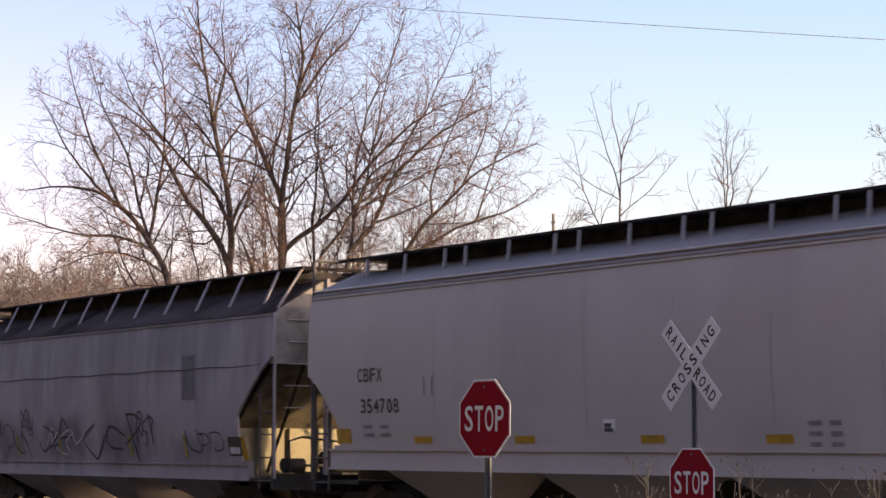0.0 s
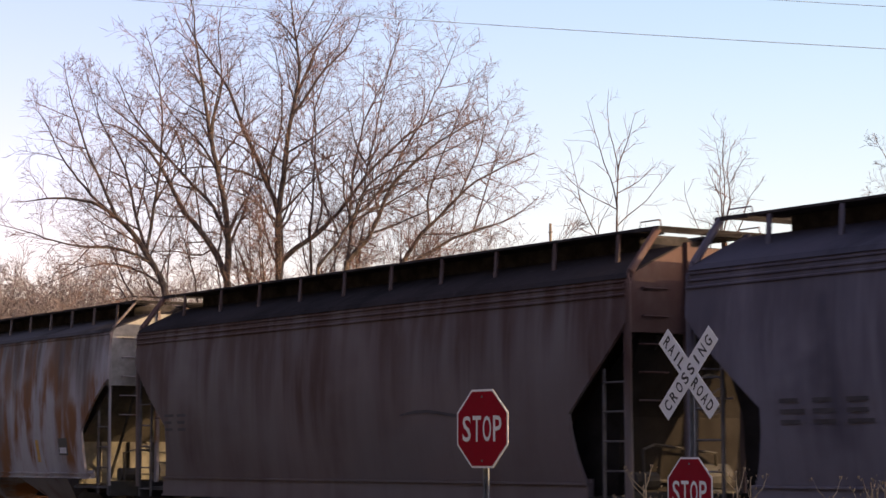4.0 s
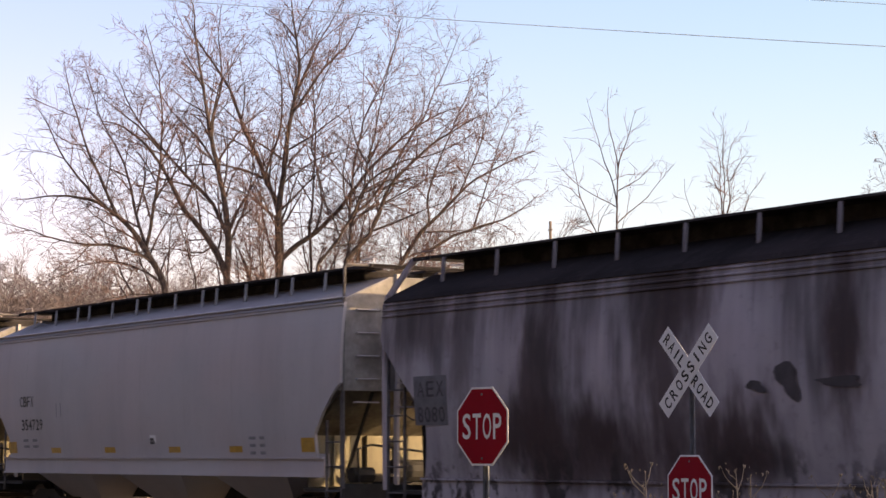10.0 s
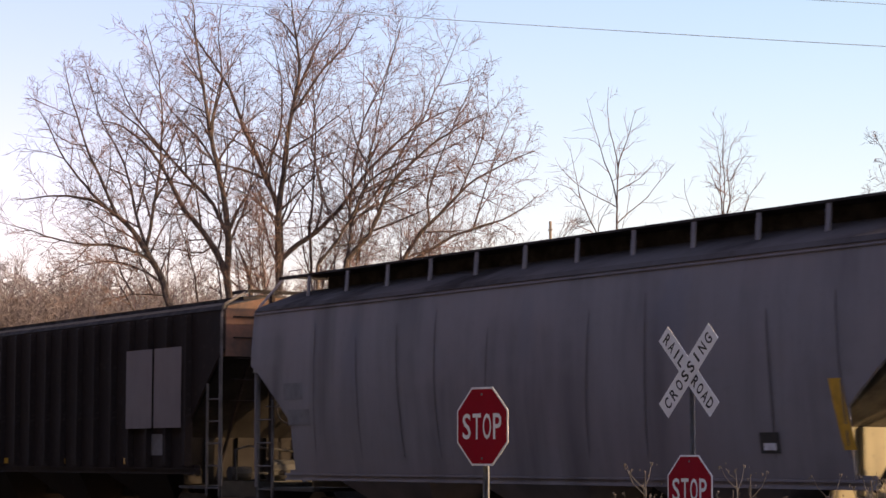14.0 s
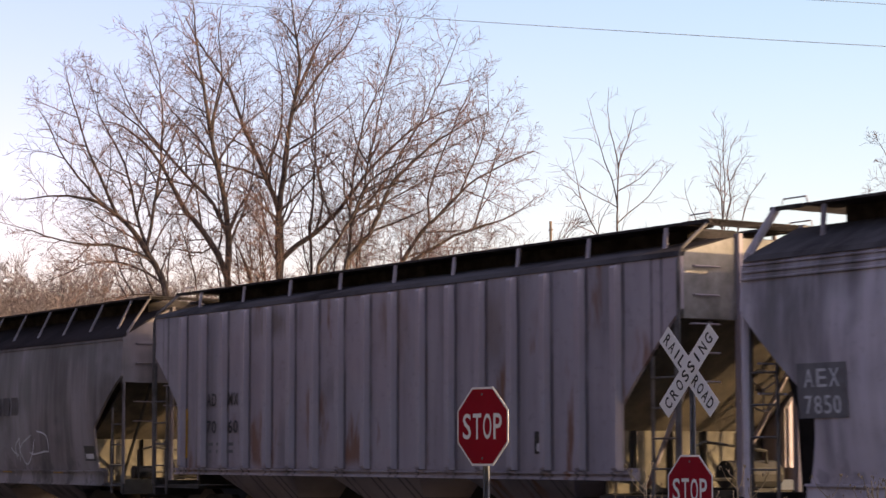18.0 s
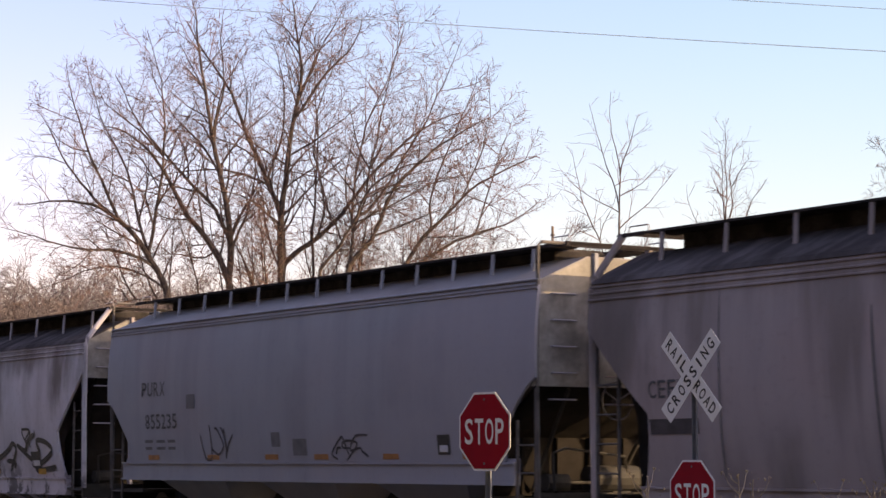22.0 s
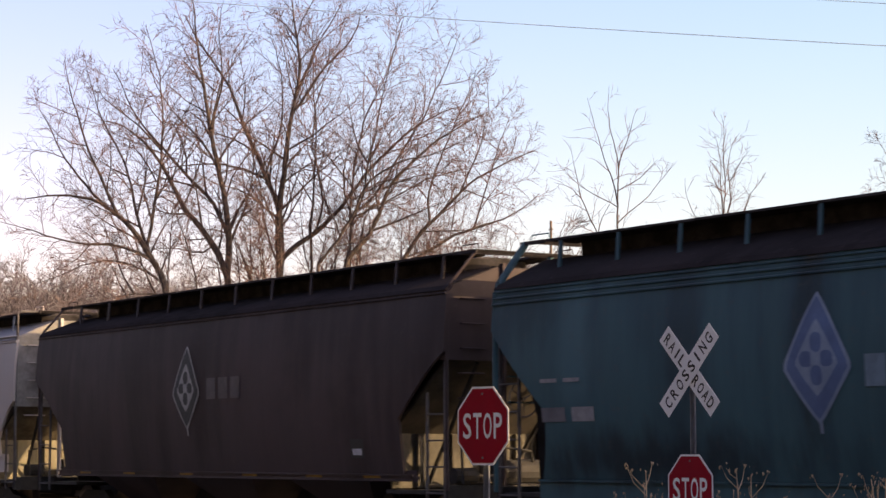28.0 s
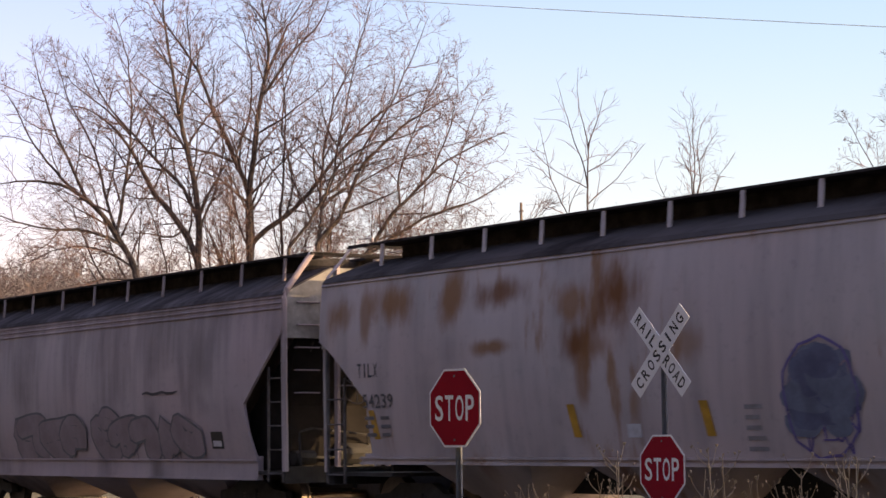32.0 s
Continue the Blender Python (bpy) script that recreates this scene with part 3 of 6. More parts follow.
def ribbon(path, w):
    """A painted line of the width w through 2D points."""
    pts, fs = [], []
    for i, p in enumerate(path):
        a, b = path[max(0, i - 1)], path[min(len(path) - 1, i + 1)]
        dx, dz = b[0] - a[0], b[1] - a[1]
        q = math.hypot(dx, dz) or 1
        ww = w * (0.5 if i in (0, len(path) - 1) else 1)
        pts += [(p[0] - dz / q * ww / 2, p[1] + dx / q * ww / 2), (p[0] + dz / q * ww / 2, p[1] - dx / q * ww / 2)]
    fs = [(2 * i, 2 * i + 1, 2 * i + 3, 2 * i + 2) for i in range(len(path) - 1)]
    return pts, fs


# the bent strokes that sprayed letters are drawn with, in a box 1 wide and 1 high
STROKES = {
    "loop": (((0.28, 0.0), (0.24, 0.5), (0.36, 0.97), (0.82, 0.86), (0.74, 0.5), (0.36, 0.44)),),
    "snake": (((0.86, 0.84), (0.46, 1.0), (0.2, 0.74), (0.5, 0.5), (0.8, 0.28), (0.5, 0.02), (0.14, 0.16)),),
    "bow": (((0.86, 0.8), (0.5, 1.0), (0.2, 0.6), (0.24, 0.2), (0.6, 0.0), (0.9, 0.22)),),
    "fork": (((0.14, 1.0), (0.28, 0.58), (0.6, 0.5), (0.84, 0.98)), ((0.84, 0.98), (0.7, 0.4), (0.4, -0.06))),
    "arch": (((0.16, 0.0), (0.28, 0.7), (0.54, 1.0), (0.8, 0.62), (0.88, 0.0)), ((0.3, 0.34), (0.56, 0.40), (0.8, 0.32))),
    "hook": (((0.2, 0.96), (0.24, 0.3), (0.5, 0.02), (0.84, 0.3), (0.8, 0.98)),),
    "peak": (((0.06, 0.0), (0.3, 0.95), (0.48, 0.3), (0.7, 1.0), (0.94, 0.04)),),
}


def smooth_path(pts, n=4):
    """A curve through the points."""
    out = []
    for i in range(len(pts) - 1):
        p0, p1, p2, p3 = (Vector(pts[max(0, min(len(pts) - 1, j))]) for j in (i - 1, i, i + 1, i + 2))
        for q in range(n):
            t = q / n
            out.append(0.5 * ((2 * p1) + (p2 - p0) * t + (2 * p0 - 5 * p1 + 4 * p2 - p3) * t * t + (3 * p1 - p0 - 3 * p2 + p3) * t ** 3))
    return [tuple(p) for p in out] + [tuple(pts[-1])]


def fat_stroke(path, w):
    """A painted stroke with rounded ends."""
    (ax, az), (bx, bz) = path[0], path[1]
    (cx, cz), (dx, dz) = path[-2], path[-1]
    q, e = math.hypot(ax - bx, az - bz) or 1, math.hypot(dx - cx, dz - cz) or 1
    path = [(ax + (ax - bx) / q * w * 0.4, az + (az - bz) / q * w * 0.4)] + list(path) + [(dx + (dx - cx) / e * w * 0.4, dz + (dz - cz) / e * w * 0.4)]
    return ribbon(path, w)


def sprayed_row(x, z, w, h, seed, count):
    """Strokes for a row of unreadable letters: for each letter a list of paths."""
    r = random.Random(seed)
    step, row, last = w / count, [], ""
    for c in range(count):
        kind = r.choice([k for k in sorted(STROKES) if k != last])
        last = kind
        ww, hh, turn, drop = step * r.uniform(1.25, 1.7), h * r.uniform(0.8, 1.05), r.choice((-1, 1)) * r.uniform(0.35, 0.9), r.uniform(-0.06, 0.08) * h
        flip, paths = r.random() < 0.5, []
        for path in STROKES[kind]:
            bent = [(u + r.gauss(0, 0.17), v + r.gauss(0, 0.13)) for u, v in path]
            out = []
            for u, v in smooth_path(bent):
                u, v = (1 - u if flip else u) - 0.5, v - 0.5
                u, v = u * math.cos(turn) - v * math.sin(turn) * 0.6, u * math.sin(turn) * 0.6 + v * math.cos(turn)
                out.append((x + step * (c + 0.5) + u * ww, z + drop + hh * max(-0.02, min(1.05, 0.5 + v * 1.05))))
            paths.append(out)
        row.append(paths)
    return row


def tag_scrawl(car, k, x, z, w, h, mat, seed, count=5, line=0.05):
    """Sprayed handwriting that cannot be read, in thin strokes."""
    for paths in sprayed_row(x, z, w, h, seed, count):
        for path in paths:
            p, f = ribbon(path, line)
            on_side(car, k, "graffiti_stroke", p, f, mat, 0.009)


def throw_up(car, k, x, z, w, h, fill, edge, seed, count=5, fat=0.42):
    """Swollen sprayed letters that press on one another, with dark rims and running drips."""
    r = random.Random(seed + 1)
    step = w / count
    for c, paths in enumerate(sprayed_row(x, z + h * 0.14, w, h * 0.78, seed, count)):
        for grow, mat, lift in ((0.09, edge, 0.010), (0.0, fill, 0.0125)):
            for j, path in enumerate(paths):
                p, f = fat_stroke(path, step * fat + grow)
                on_side(car, k, "graffiti_rim" if mat == edge else "graffiti_fill", p, f, mat, lift + 0.005 * c + 0.0006 * j)
        px, pz = paths[0][0]
        p, f = ribbon([(px, pz), (px + 0.01, z - r.uniform(0.0, 0.1)), (px, z - r.uniform(0.1, 0.2))], 0.035)
        on_side(car, k, "graffiti_drip", p, f, fill, 0.009)


def block_letter(car, k, x, w, tops, feet, mat, lift, grow=0.0, name="graffiti_letter"):
    """An angular sprayed letter between two broken lines; tops and feet are heights at even steps across."""
    n = 12
    def at(line, t):
        q = max(0.0, min(0.999, t)) * (len(line) - 1)
        i = int(q)
        return line[i] + (line[i + 1] - line[i]) * (q - i)
    pts, fs, rows = [], [], 4
    for i in range(n + 1):
        t = i / n
        a, b = at(feet, t) - grow, at(tops, t) + grow
        xx = x - grow + (w + 2 * grow) * t
        pts += [(xx + 0.08 * (a + (b - a) * j / rows - 1.5), a + (b - a) * j / rows) for j in range(rows + 1)]
    for i in range(n):
        for j in range(rows):
            o = i * (rows + 1) + j
            fs.append((o, o + rows + 1, o + rows + 2, o + 1))
    return on_side(car, k, name, pts, fs, mat, lift)


SEAM_DARK = plain("dirty_weld_seam", (0.115, 0.102, 0.102), 0.8)


def bowed_seams(car, k, xs, z0, z1, mat, w=0.045):
    """Dark weld lines between bulging side sheets."""
    for i, x in enumerate(xs):
        top = z1 - 0.5 * ((i * 37) % 10) / 10
        p, f = ribbon([(x + 0.06 * math.sin(2.4 * t / 9 + i), z0 + (top - z0) * t / 9) for t in range(10)], w * (0.7 + 0.5 * ((i * 7) % 5) / 5))
        on_side(car, k, "panel_seam", p, f, mat, 0.005)


def diamond(car, k, x, z, w, h, rim, inner):
    """The owner's emblem: a pointed leaf-shaped diamond with a chequered middle, as plain shapes."""
    def leaf(sx, sz, lift, mat):
        n = 17
        pts = []
        for j in range(n + 1):
            t = j / n
            ww = min(t / 0.43, (1 - t) / 0.57) ** 0.88 * w * sx / 2
            pts += [(x - ww, z + (t - 0.5) * h * sz), (x + ww, z + (t - 0.5) * h * sz)]
        on_side(car, k, "emblem", pts, [(2 * j, 2 * j + 1, 2 * j + 3, 2 * j + 2) for j in range(n)], mat, lift)
    leaf(1, 1, 0.008, inner)
    leaf(0.90, 0.93, 0.012, rim)
    leaf(0.62, 0.58, 0.016, inner)
    for dx, dz, ew, eh in ((0, 0.115, 0.17, 0.15), (0, -0.135, 0.17, 0.15), (-0.145, -0.01, 0.20, 0.12), (0.145, -0.01, 0.20, 0.12)):
        p, f = blob(x + dx * w, z + dz * h, w * ew, h * eh, 5, wob=0.03)
        on_side(car, k, "emblem", p, f, rim, 0.020)
    field(car, k, "emblem", x - 0.07 * w, z - 0.055 * h, 0.14 * w, 0.09 * h, inner, 0.024)
    field(car, k, "emblem", x - 0.012, z - 0.57 * h, 0.05, 0.1 * h, inner, 0.008)


def word_bars(car, k, x, z, mat, w=0.34, h=0.38, pitch=0.45):
    """The owner's short name as three plain bars."""
    for i in range(3):
        field(car, k, "lettering", x + pitch * i, z, w, h, mat, 0.008)


def hopper(name, k, paint, lean=0.0, brackets=10, paired=False, roof_paint=None, seams=0, seam_mat=None, walk_mat=None, dark_end=False, bright=False):
    """A covered hopper car with its parts; its base is the rail top under its middle."""
    car = new(name)
    car.empty_display_size = 1.0
    ribs = k in ("ribbed", "low")
    # dark colours on 4, 5 and 6 carry the shade of the end recesses
    mats = {9: POST_DARK, 8: POST_DARK if ribs else paint, 7: END_RUST if k == "low" else END_GRIME, 6: BOLSTER_SHADED, 0: paint, 1: UNDER, 2: STEEL, 3: walk_mat or SOOT, 4: END_DARK, 5: END_DARK if dark_end else SLOPE_SHADED}
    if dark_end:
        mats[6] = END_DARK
    # ends that show more sun get the paler copies
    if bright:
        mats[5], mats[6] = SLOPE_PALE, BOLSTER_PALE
    if roof_paint == ROOF_DARK:
        mats[7] = paint
    for nm, me, which in kind_parts(k):
        part(nm, me, (roof_paint or (ROOF_LIGHT if k == "smooth" else (ROOF_PALE if k == "round" else ROOF_GRIME))) if nm == "roof" else mats[which], car)
    q = KINDS[k]
    if k in ("ribbed", "low"):
        if (k, "rib") not in PARTS:
            PARTS[(k, "rib")] = (rib_mesh(k, -1), rib_mesh(k, 1))
        for i in range(17):
            x = (i - 8) * 0.795
            for me in PARTS[(k, "rib")]:
                part("side_post", me, paint, car, m=pose(x, 0, 0))
    if k != "low":
        key = (k, "bracket", lean)
        if key not in PARTS:
            PARTS[key] = (bracket_mesh(k, lean, -1), bracket_mesh(k, lean, 1))
        xs = []
        x = -HL + 0.9
        i = 0
        while x < HL - 0.5:
            xs.append(x)
            x += (1.17, 1.17, 0.58)[i % 3] if paired else (2 * HL - 1.8) / (brackets - 1)
            i += 1
        for x in xs:
            for me in PARTS[key]:
                part("board_bracket", me, GREYED if paired else paint, car, m=pose(x, 0, 0))
        for s in (-1, 1):
            key = (k, "board", s)
            if key not in PARTS:
                zw = q["zt"] + RB[k]
                sh = Shape().box(-HL + 0.56, HL - 0.56, min(s * 0.43, s * 1.0), max(s * 0.43, s * 1.0), zw - 0.035, zw)
                PARTS[key] = sh.mesh()
            part("running_board", PARTS[key], SOOT, car)
    if (k, "hatch") not in PARTS:
        zc = q["zt"] + (0.073 if k == "low" else RB[k] - 0.042)
        PARTS[(k, "hatch")] = Shape().prism([(-0.36, zc), (0.36, zc), (0.30, zc + 0.04), (-0.30, zc + 0.04)], "x", -0.82, 0.82).mesh()
    for i in range(8):
        part("hatch_cover", PARTS[(k, "hatch")], SOOT, car, m=pose((i - 3.5) * 1.68, 0, 0))
    for s in (-1, 1):
        truck_into(car, s * 5.75)
    return car


SOOT = plain("roof_soot", (0.062, 0.055, 0.054), 0.95, size=3, dark=(0.025, 0.022, 0.021))
SOOT.node_tree.nodes["Principled BSDF"].inputs["Specular IOR Level"].default_value = 0.05
GREYED = plain("weathered_bracket", (0.30, 0.30, 0.31), 0.7)
# near-black colour stands in for recesses that the sun doesn't reach
END_DARK = plain("shaded_end_paint", (0.024, 0.021, 0.020), 0.85, size=2, dark=(0.014, 0.012, 0.011))
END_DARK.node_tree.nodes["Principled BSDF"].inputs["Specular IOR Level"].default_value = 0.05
ROOF_GRIME = car_paint("grimy_roof", (0.085, 0.078, 0.078), 51, 0.8, streak_col=(0.035, 0.030, 0.029), grime=0.5, rough=0.95, gloss=0.0)
ROOF_PALE = car_paint("sooted_pale_roof", (0.17, 0.16, 0.165), 56, 0.9, streak_col=(0.05, 0.043, 0.043), top=0.8, grime=0.5, rough=0.95, gloss=0.0)
ROOF_SLATE = car_paint("slate_roof", (0.075, 0.07, 0.085), 54, 0.6, streak_col=(0.03, 0.028, 0.035), grime=0.4, rough=0.95, gloss=0.0)
ROOF_LIGHT = car_paint("dusty_roof", (0.27, 0.26, 0.265), 52, 0.3, grime=0.3)
# slope sheets: grime and recess shade in one colour, then a paler sunlit copy
SLOPE_SHADED = plain("shaded_grimy_slope", (0.075, 0.062, 0.046), 0.85, size=1.6, dark=(0.03, 0.025, 0.021), vary=0.5)
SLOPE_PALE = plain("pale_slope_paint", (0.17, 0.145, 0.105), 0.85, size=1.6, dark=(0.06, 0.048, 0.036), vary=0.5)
# bolster plate: dark blotches stand for grime and for broken shade
BOLSTER_SHADED = plain("shaded_grimy_bolster", (0.11, 0.10, 0.078), 0.85, size=1.1, dark=(0.035, 0.03, 0.026), vary=0.5)
ROOF_DARK = car_paint("sooty_roof", (0.036, 0.031, 0.031), 53, 0.5, grime=0.3, rough=0.95, gloss=0.0)
END_GRIME = plain("grimy_end_paint", (0.33, 0.31, 0.28), 0.8, size=1.3, dark=(0.13, 0.12, 0.11), vary=0.4)
# stained bolster plate, lighter copy for the sunlit ends
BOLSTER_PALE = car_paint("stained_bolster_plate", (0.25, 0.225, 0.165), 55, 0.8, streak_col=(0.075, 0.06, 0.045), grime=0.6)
POST_DARK = plain("grimy_post", (0.13, 0.118, 0.115), 0.8, size=3, dark=(0.06, 0.052, 0.05))
END_RUST = plain("rusted_end", (0.14, 0.065, 0.04), 0.85, size=1.5, dark=(0.05, 0.035, 0.03), vary=0.5)

# ---- the train: rear end of each body at the start, in the order in which the cars pass ----
REARS = [-31.31, -47.74, -63.67, -81.41, -97.9, -114.45, -131.40, -148.01, -164.50, -180.80, -197.10, -213.30, -230.16, -247.46, -264.4, -281.17,
         -297.72, -314.64, -331.26, -348.18, -364.55, -380.26, -396.59, -413.15, -429.80, -446.4, -463.03, -479.98, -496.20, -514.05, -531.48, -548.4]
CARS, LEAD = [], []
GROUP = "hopper cars of the freight train"


def couple(car, label):
    """Places a finished car at its turn in the train, fitted to the room between its neighbours."""
    i = len(CARS)
    front = REARS[i - 1] - 1.25 if i else REARS[0] + 15.3
    length = front - REARS[i]
    car.scale = (length / (2 * HL), 1, 1)
    mid = REARS[i] + length / 2
    car.location = (mid, 0, RAIL)
    tagged(car, label, "freight car", GROUP)
    CARS.append((car, mid))


GREY = (0.51, 0.478, 0.45)


def leased_grey(number, seed, col=GREY):
    """The clean light grey smooth-sided car that comes up five times."""
    k = "smooth"
    car = hopper("hopper_car", k, car_paint("light_grey_enamel", col, seed, 0.14, grime=0.12), paired=True, bright=True)
    mark(car, k, "CBFX", -6.05, 2.48, 0.78, 0.22, BLACK)
    if number:
        mark(car, k, number, -5.98, 1.98, 1.18, 0.23, BLACK)
    else:
        field(car, k, "lettering", -5.98, 1.98, 1.18, 0.2, INK)
    data_block(car, k, -5.92, 1.74, 2, 2, 0.38, FAINT)
    data_block(car, k, 4.4, 1.72, 3, 2, 0.26, FAINT)
    field(car, k, "reflector", -6.78, 1.50, 0.46, 0.24, YELLOW)
    field(car, k, "reflector", 6.25, 1.50, 0.46, 0.24, YELLOW)
    for x in (-4.44, -1.75, 1.15, 3.62):
        field(car, k, "reflector", x, 1.50, 0.5, 0.11, YELLOW)
    field(car, k, "placard", 0.36, 1.69, 0.27, 0.14, WHITE)
    data_block(car, k, 0.38, 1.72, 2, 1, 0.2, INK, 0.06)
    for x in (-4.08, -3.86):
        field(car, k, "stencilled_data", x, 2.24, 0.02, 0.28, INK)
    for i in range(1, 8):
        field(car, k, "panel_seam", -7.6 + i * 1.9, 1.46 + 0.2 * (i % 3), 0.014, 2.45 - 0.35 * (i % 4), SEAM, 0.004)
    return car


SEAM = plain("weld_seam", (0.45, 0.42, 0.395), 0.6)
FAINT = plain("worn_stencil", (0.27, 0.26, 0.265), 0.7)
GRAPE = plain("sprayed_grape", (0.042, 0.040, 0.058), 0.6)
HAZE = plain("sprayed_pale_blue", (0.165, 0.25, 0.43), 0.6, size=1.2, dark=(0.10, 0.16, 0.33))
LILAC = plain("sprayed_lilac", (0.15, 0.155, 0.33), 0.6)
PURPLE = plain("sprayed_purple", (0.13, 0.10, 0.30), 0.5)
MUSTARD = plain("sprayed_yellow", (0.36, 0.28, 0.05), 0.6)
WINE = plain("sprayed_wine", (0.13, 0.03, 0.035), 0.5)
LEAFG = plain("sprayed_green", (0.06, 0.13, 0.06), 0.5)
CHALK = plain("sprayed_white", (0.62, 0.62, 0.66), 0.5)
MIST = plain("sprayed_mist", (0.36, 0.36, 0.41), 0.6)
ROSE = plain("sprayed_rose", (0.30, 0.20, 0.23), 0.6)
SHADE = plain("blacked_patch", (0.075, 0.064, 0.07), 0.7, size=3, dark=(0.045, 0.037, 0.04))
GREYPATCH = plain("grey_patch", (0.155, 0.15, 0.16), 0.75)


def placard(car, k, x, z, w=0.42, h=0.3):
    """A dark data plate with a pale lower half."""
    field(car, k, "data_plate", x, z, w, h, BLACK, 0.008)
    field(car, k, "data_plate", x + 0.06, z + 0.04, w - 0.12, h * 0.34, CHALK, 0.012)


# the cars that have just gone by
ahead = hopper("hopper_car", "ledge", car_paint("plain_grey_enamel", (0.36, 0.345, 0.335), 40, 0.4), brackets=10)
for i in (1, 2):
    c = ahead if i == 1 else copy_thing(ahead, pose(0, 0, 0))
    c.location = (REARS[0] + 16.6 * i + 7.65, 0, RAIL)
    tagged(c, "plain grey covered hopper car at the head of the row", "freight car", GROUP)
    LEAD.append((c, REARS[0] + 16.6 * i + 7.65))
# 0
couple(leased_grey("354708", 1), "light grey smooth-sided covered hopper car with black lettering")
# 1
k = "belted"
car = hopper("hopper_car", k, car_paint("grey_blue_enamel", (0.356, 0.343, 0.374), 2, 0.35, grime=0.25, top=0.5, stains=((-4.6, 1.55, 1.6, 0.6, (0.17, 0.16, 0.18), 0.7), (-1.4, 1.6, 1.6, 0.6, (0.14, 0.13, 0.15), 0.75), (1.6, 1.5, 1.7, 0.55, (0.15, 0.145, 0.165), 0.7), (4.6, 1.4, 1.2, 0.4, (0.2, 0.19, 0.21), 0.6))), lean=0.16, brackets=11, bright=True)
mark(car, k, "NDYX", -6.71, 2.31, 1.2, 0.32)
mark(car, k, "848952", -6.22, 1.69, 1.55, 0.32)
field(car, k, "reflector", -6.2, 1.22, 0.16, 0.42, YELLOW)
field(car, k, "reflector", 6.46, 1.22, 0.2, 0.4, YELLOW, skew=-0.1)
field(car, k, "grey_panel", 4.22, 2.32, 0.52, 0.80, GREYPATCH)
p, f = ribbon([(-7.4 + i * 1.05, 2.86 + 0.012 * (-1) ** i) for i in range(15)], 0.022)
on_side(car, k, "weld_seam", p, f, SHADE)
tag_scrawl(car, k, -4.6, 1.25, 1.6, 0.8, GREYPATCH, 4, 3, 0.04)
tag_scrawl(car, k, -3.7, 1.75, 0.8, 0.45, SHADE, 5, 3, 0.03)
tag_scrawl(car, k, -2.5, 1.2, 1.4, 0.85, SHADE, 8, 2, 0.05)
tag_scrawl(car, k, -0.2, 1.2, 2.6, 0.95, SHADE, 9, 3, 0.05)
tag_scrawl(car, k, 2.2, 1.45, 0.8, 0.65, SHADE, 10, 3, 0.04)
tag_scrawl(car, k, -2.2, 1.3, 1.6, 0.5, PALE, 19, 3, 0.03)
for x in (-3.9, -1.6, 1.8, 4.2):
    field(car, k, "reflector", x, 1.24, 0.1, 0.42, MUSTARD, 0.008, skew=-0.06)
tag_scrawl(car, k, 4.4, 1.35, 1.3, 0.45, SHADE, 12, 3, 0.03)
placard(car, k, 5.94, 1.28, 0.5, 0.34)
couple(car, "grey-blue covered hopper car with faint grey graffiti along its side")
# 2
k = "round"
car = hopper("hopper_car", k, car_paint("drab_grey_enamel", (0.20, 0.185, 0.188), 3, 0.4, grime=0.3, top=0.8, streak_col=(0.10, 0.066, 0.062), stains=((5.4, 3.75, 2.2, 0.28, (0.16, 0.055, 0.05), 0.85), (-3.6, 3.75, 1.6, 0.2, (0.14, 0.11, 0.10), 0.6), (0.4, 3.2, 0.25, 0.7, (0.16, 0.14, 0.13), 0.4))), brackets=11, roof_paint=ROOF_DARK)
field(car, k, "lettering", -6.5, 2.16, 0.7, 0.14, SHADE)
tag_scrawl(car, k, -5.3, 1.1, 1.2, 0.9, LEAFG, 3, 3, 0.07)
r = random.Random(5)
FLOWERS = plain("sprayed_violet", (0.22, 0.19, 0.42), 0.6, size=3, dark=(0.14, 0.12, 0.32))
for i in range(70):
    x = -4.2 + 3.8 * r.random()
    mat = (WINE, SHADE)[i % 2] if x < -3.4 else (MUSTARD if x < -2.2 else ((WINE, MUSTARD)[i % 2] if x < -1.7 else (FLOWERS, LILAC)[i % 2]))
    w, z = r.uniform(0.16, 0.34), r.uniform(1.0, 1.95)
    for grow, m, lift in ((0.05, GRAPE, 0.008), (0.0, mat, 0.0085)):
        p, fa = blob(x, z, w + grow, w * 0.85 + grow, i, 2, 14, 0.16)
        on_side(car, k, "graffiti_fill" if m == mat else "graffiti_rim", p, fa, m, lift + 0.0009 * i / 4)
for j, (x, w, tops, feet) in enumerate(((-0.5, 1.75, (2.12, 1.98, 1.9, 1.72, 1.88, 2.08), (1.06, 1.0, 1.1, 1.02, 1.0)), (1.3, 1.25, (2.0, 1.92, 1.6, 1.94, 2.0), (1.12, 1.02, 1.3, 1.0, 1.04)),
                                        (2.55, 1.35, (1.92, 1.78, 1.98, 2.06, 2.16), (1.12, 1.24, 1.1, 1.36, 1.3)), (3.55, 1.1, (1.4, 1.62, 1.6, 1.44), (1.02, 1.0, 1.04, 1.1)))):
    block_letter(car, k, x, w, tops, feet, MIST, 0.011 + 0.004 * j, 0.055, "graffiti_rim")
    block_letter(car, k, x, w, tops, feet, GRAPE, 0.013 + 0.004 * j)
    block_letter(car, k, x + 0.1, w * 0.8, (1.16, 1.22, 1.12), (1.0, 1.0), LILAC, 0.0145 + 0.004 * j, name="graffiti_fill")
p, f = blob(4.95, 1.75, 0.4, 0.8, 3, wob=0.25)
on_side(car, k, "graffiti_fill", p, f, LEAFG, 0.008)
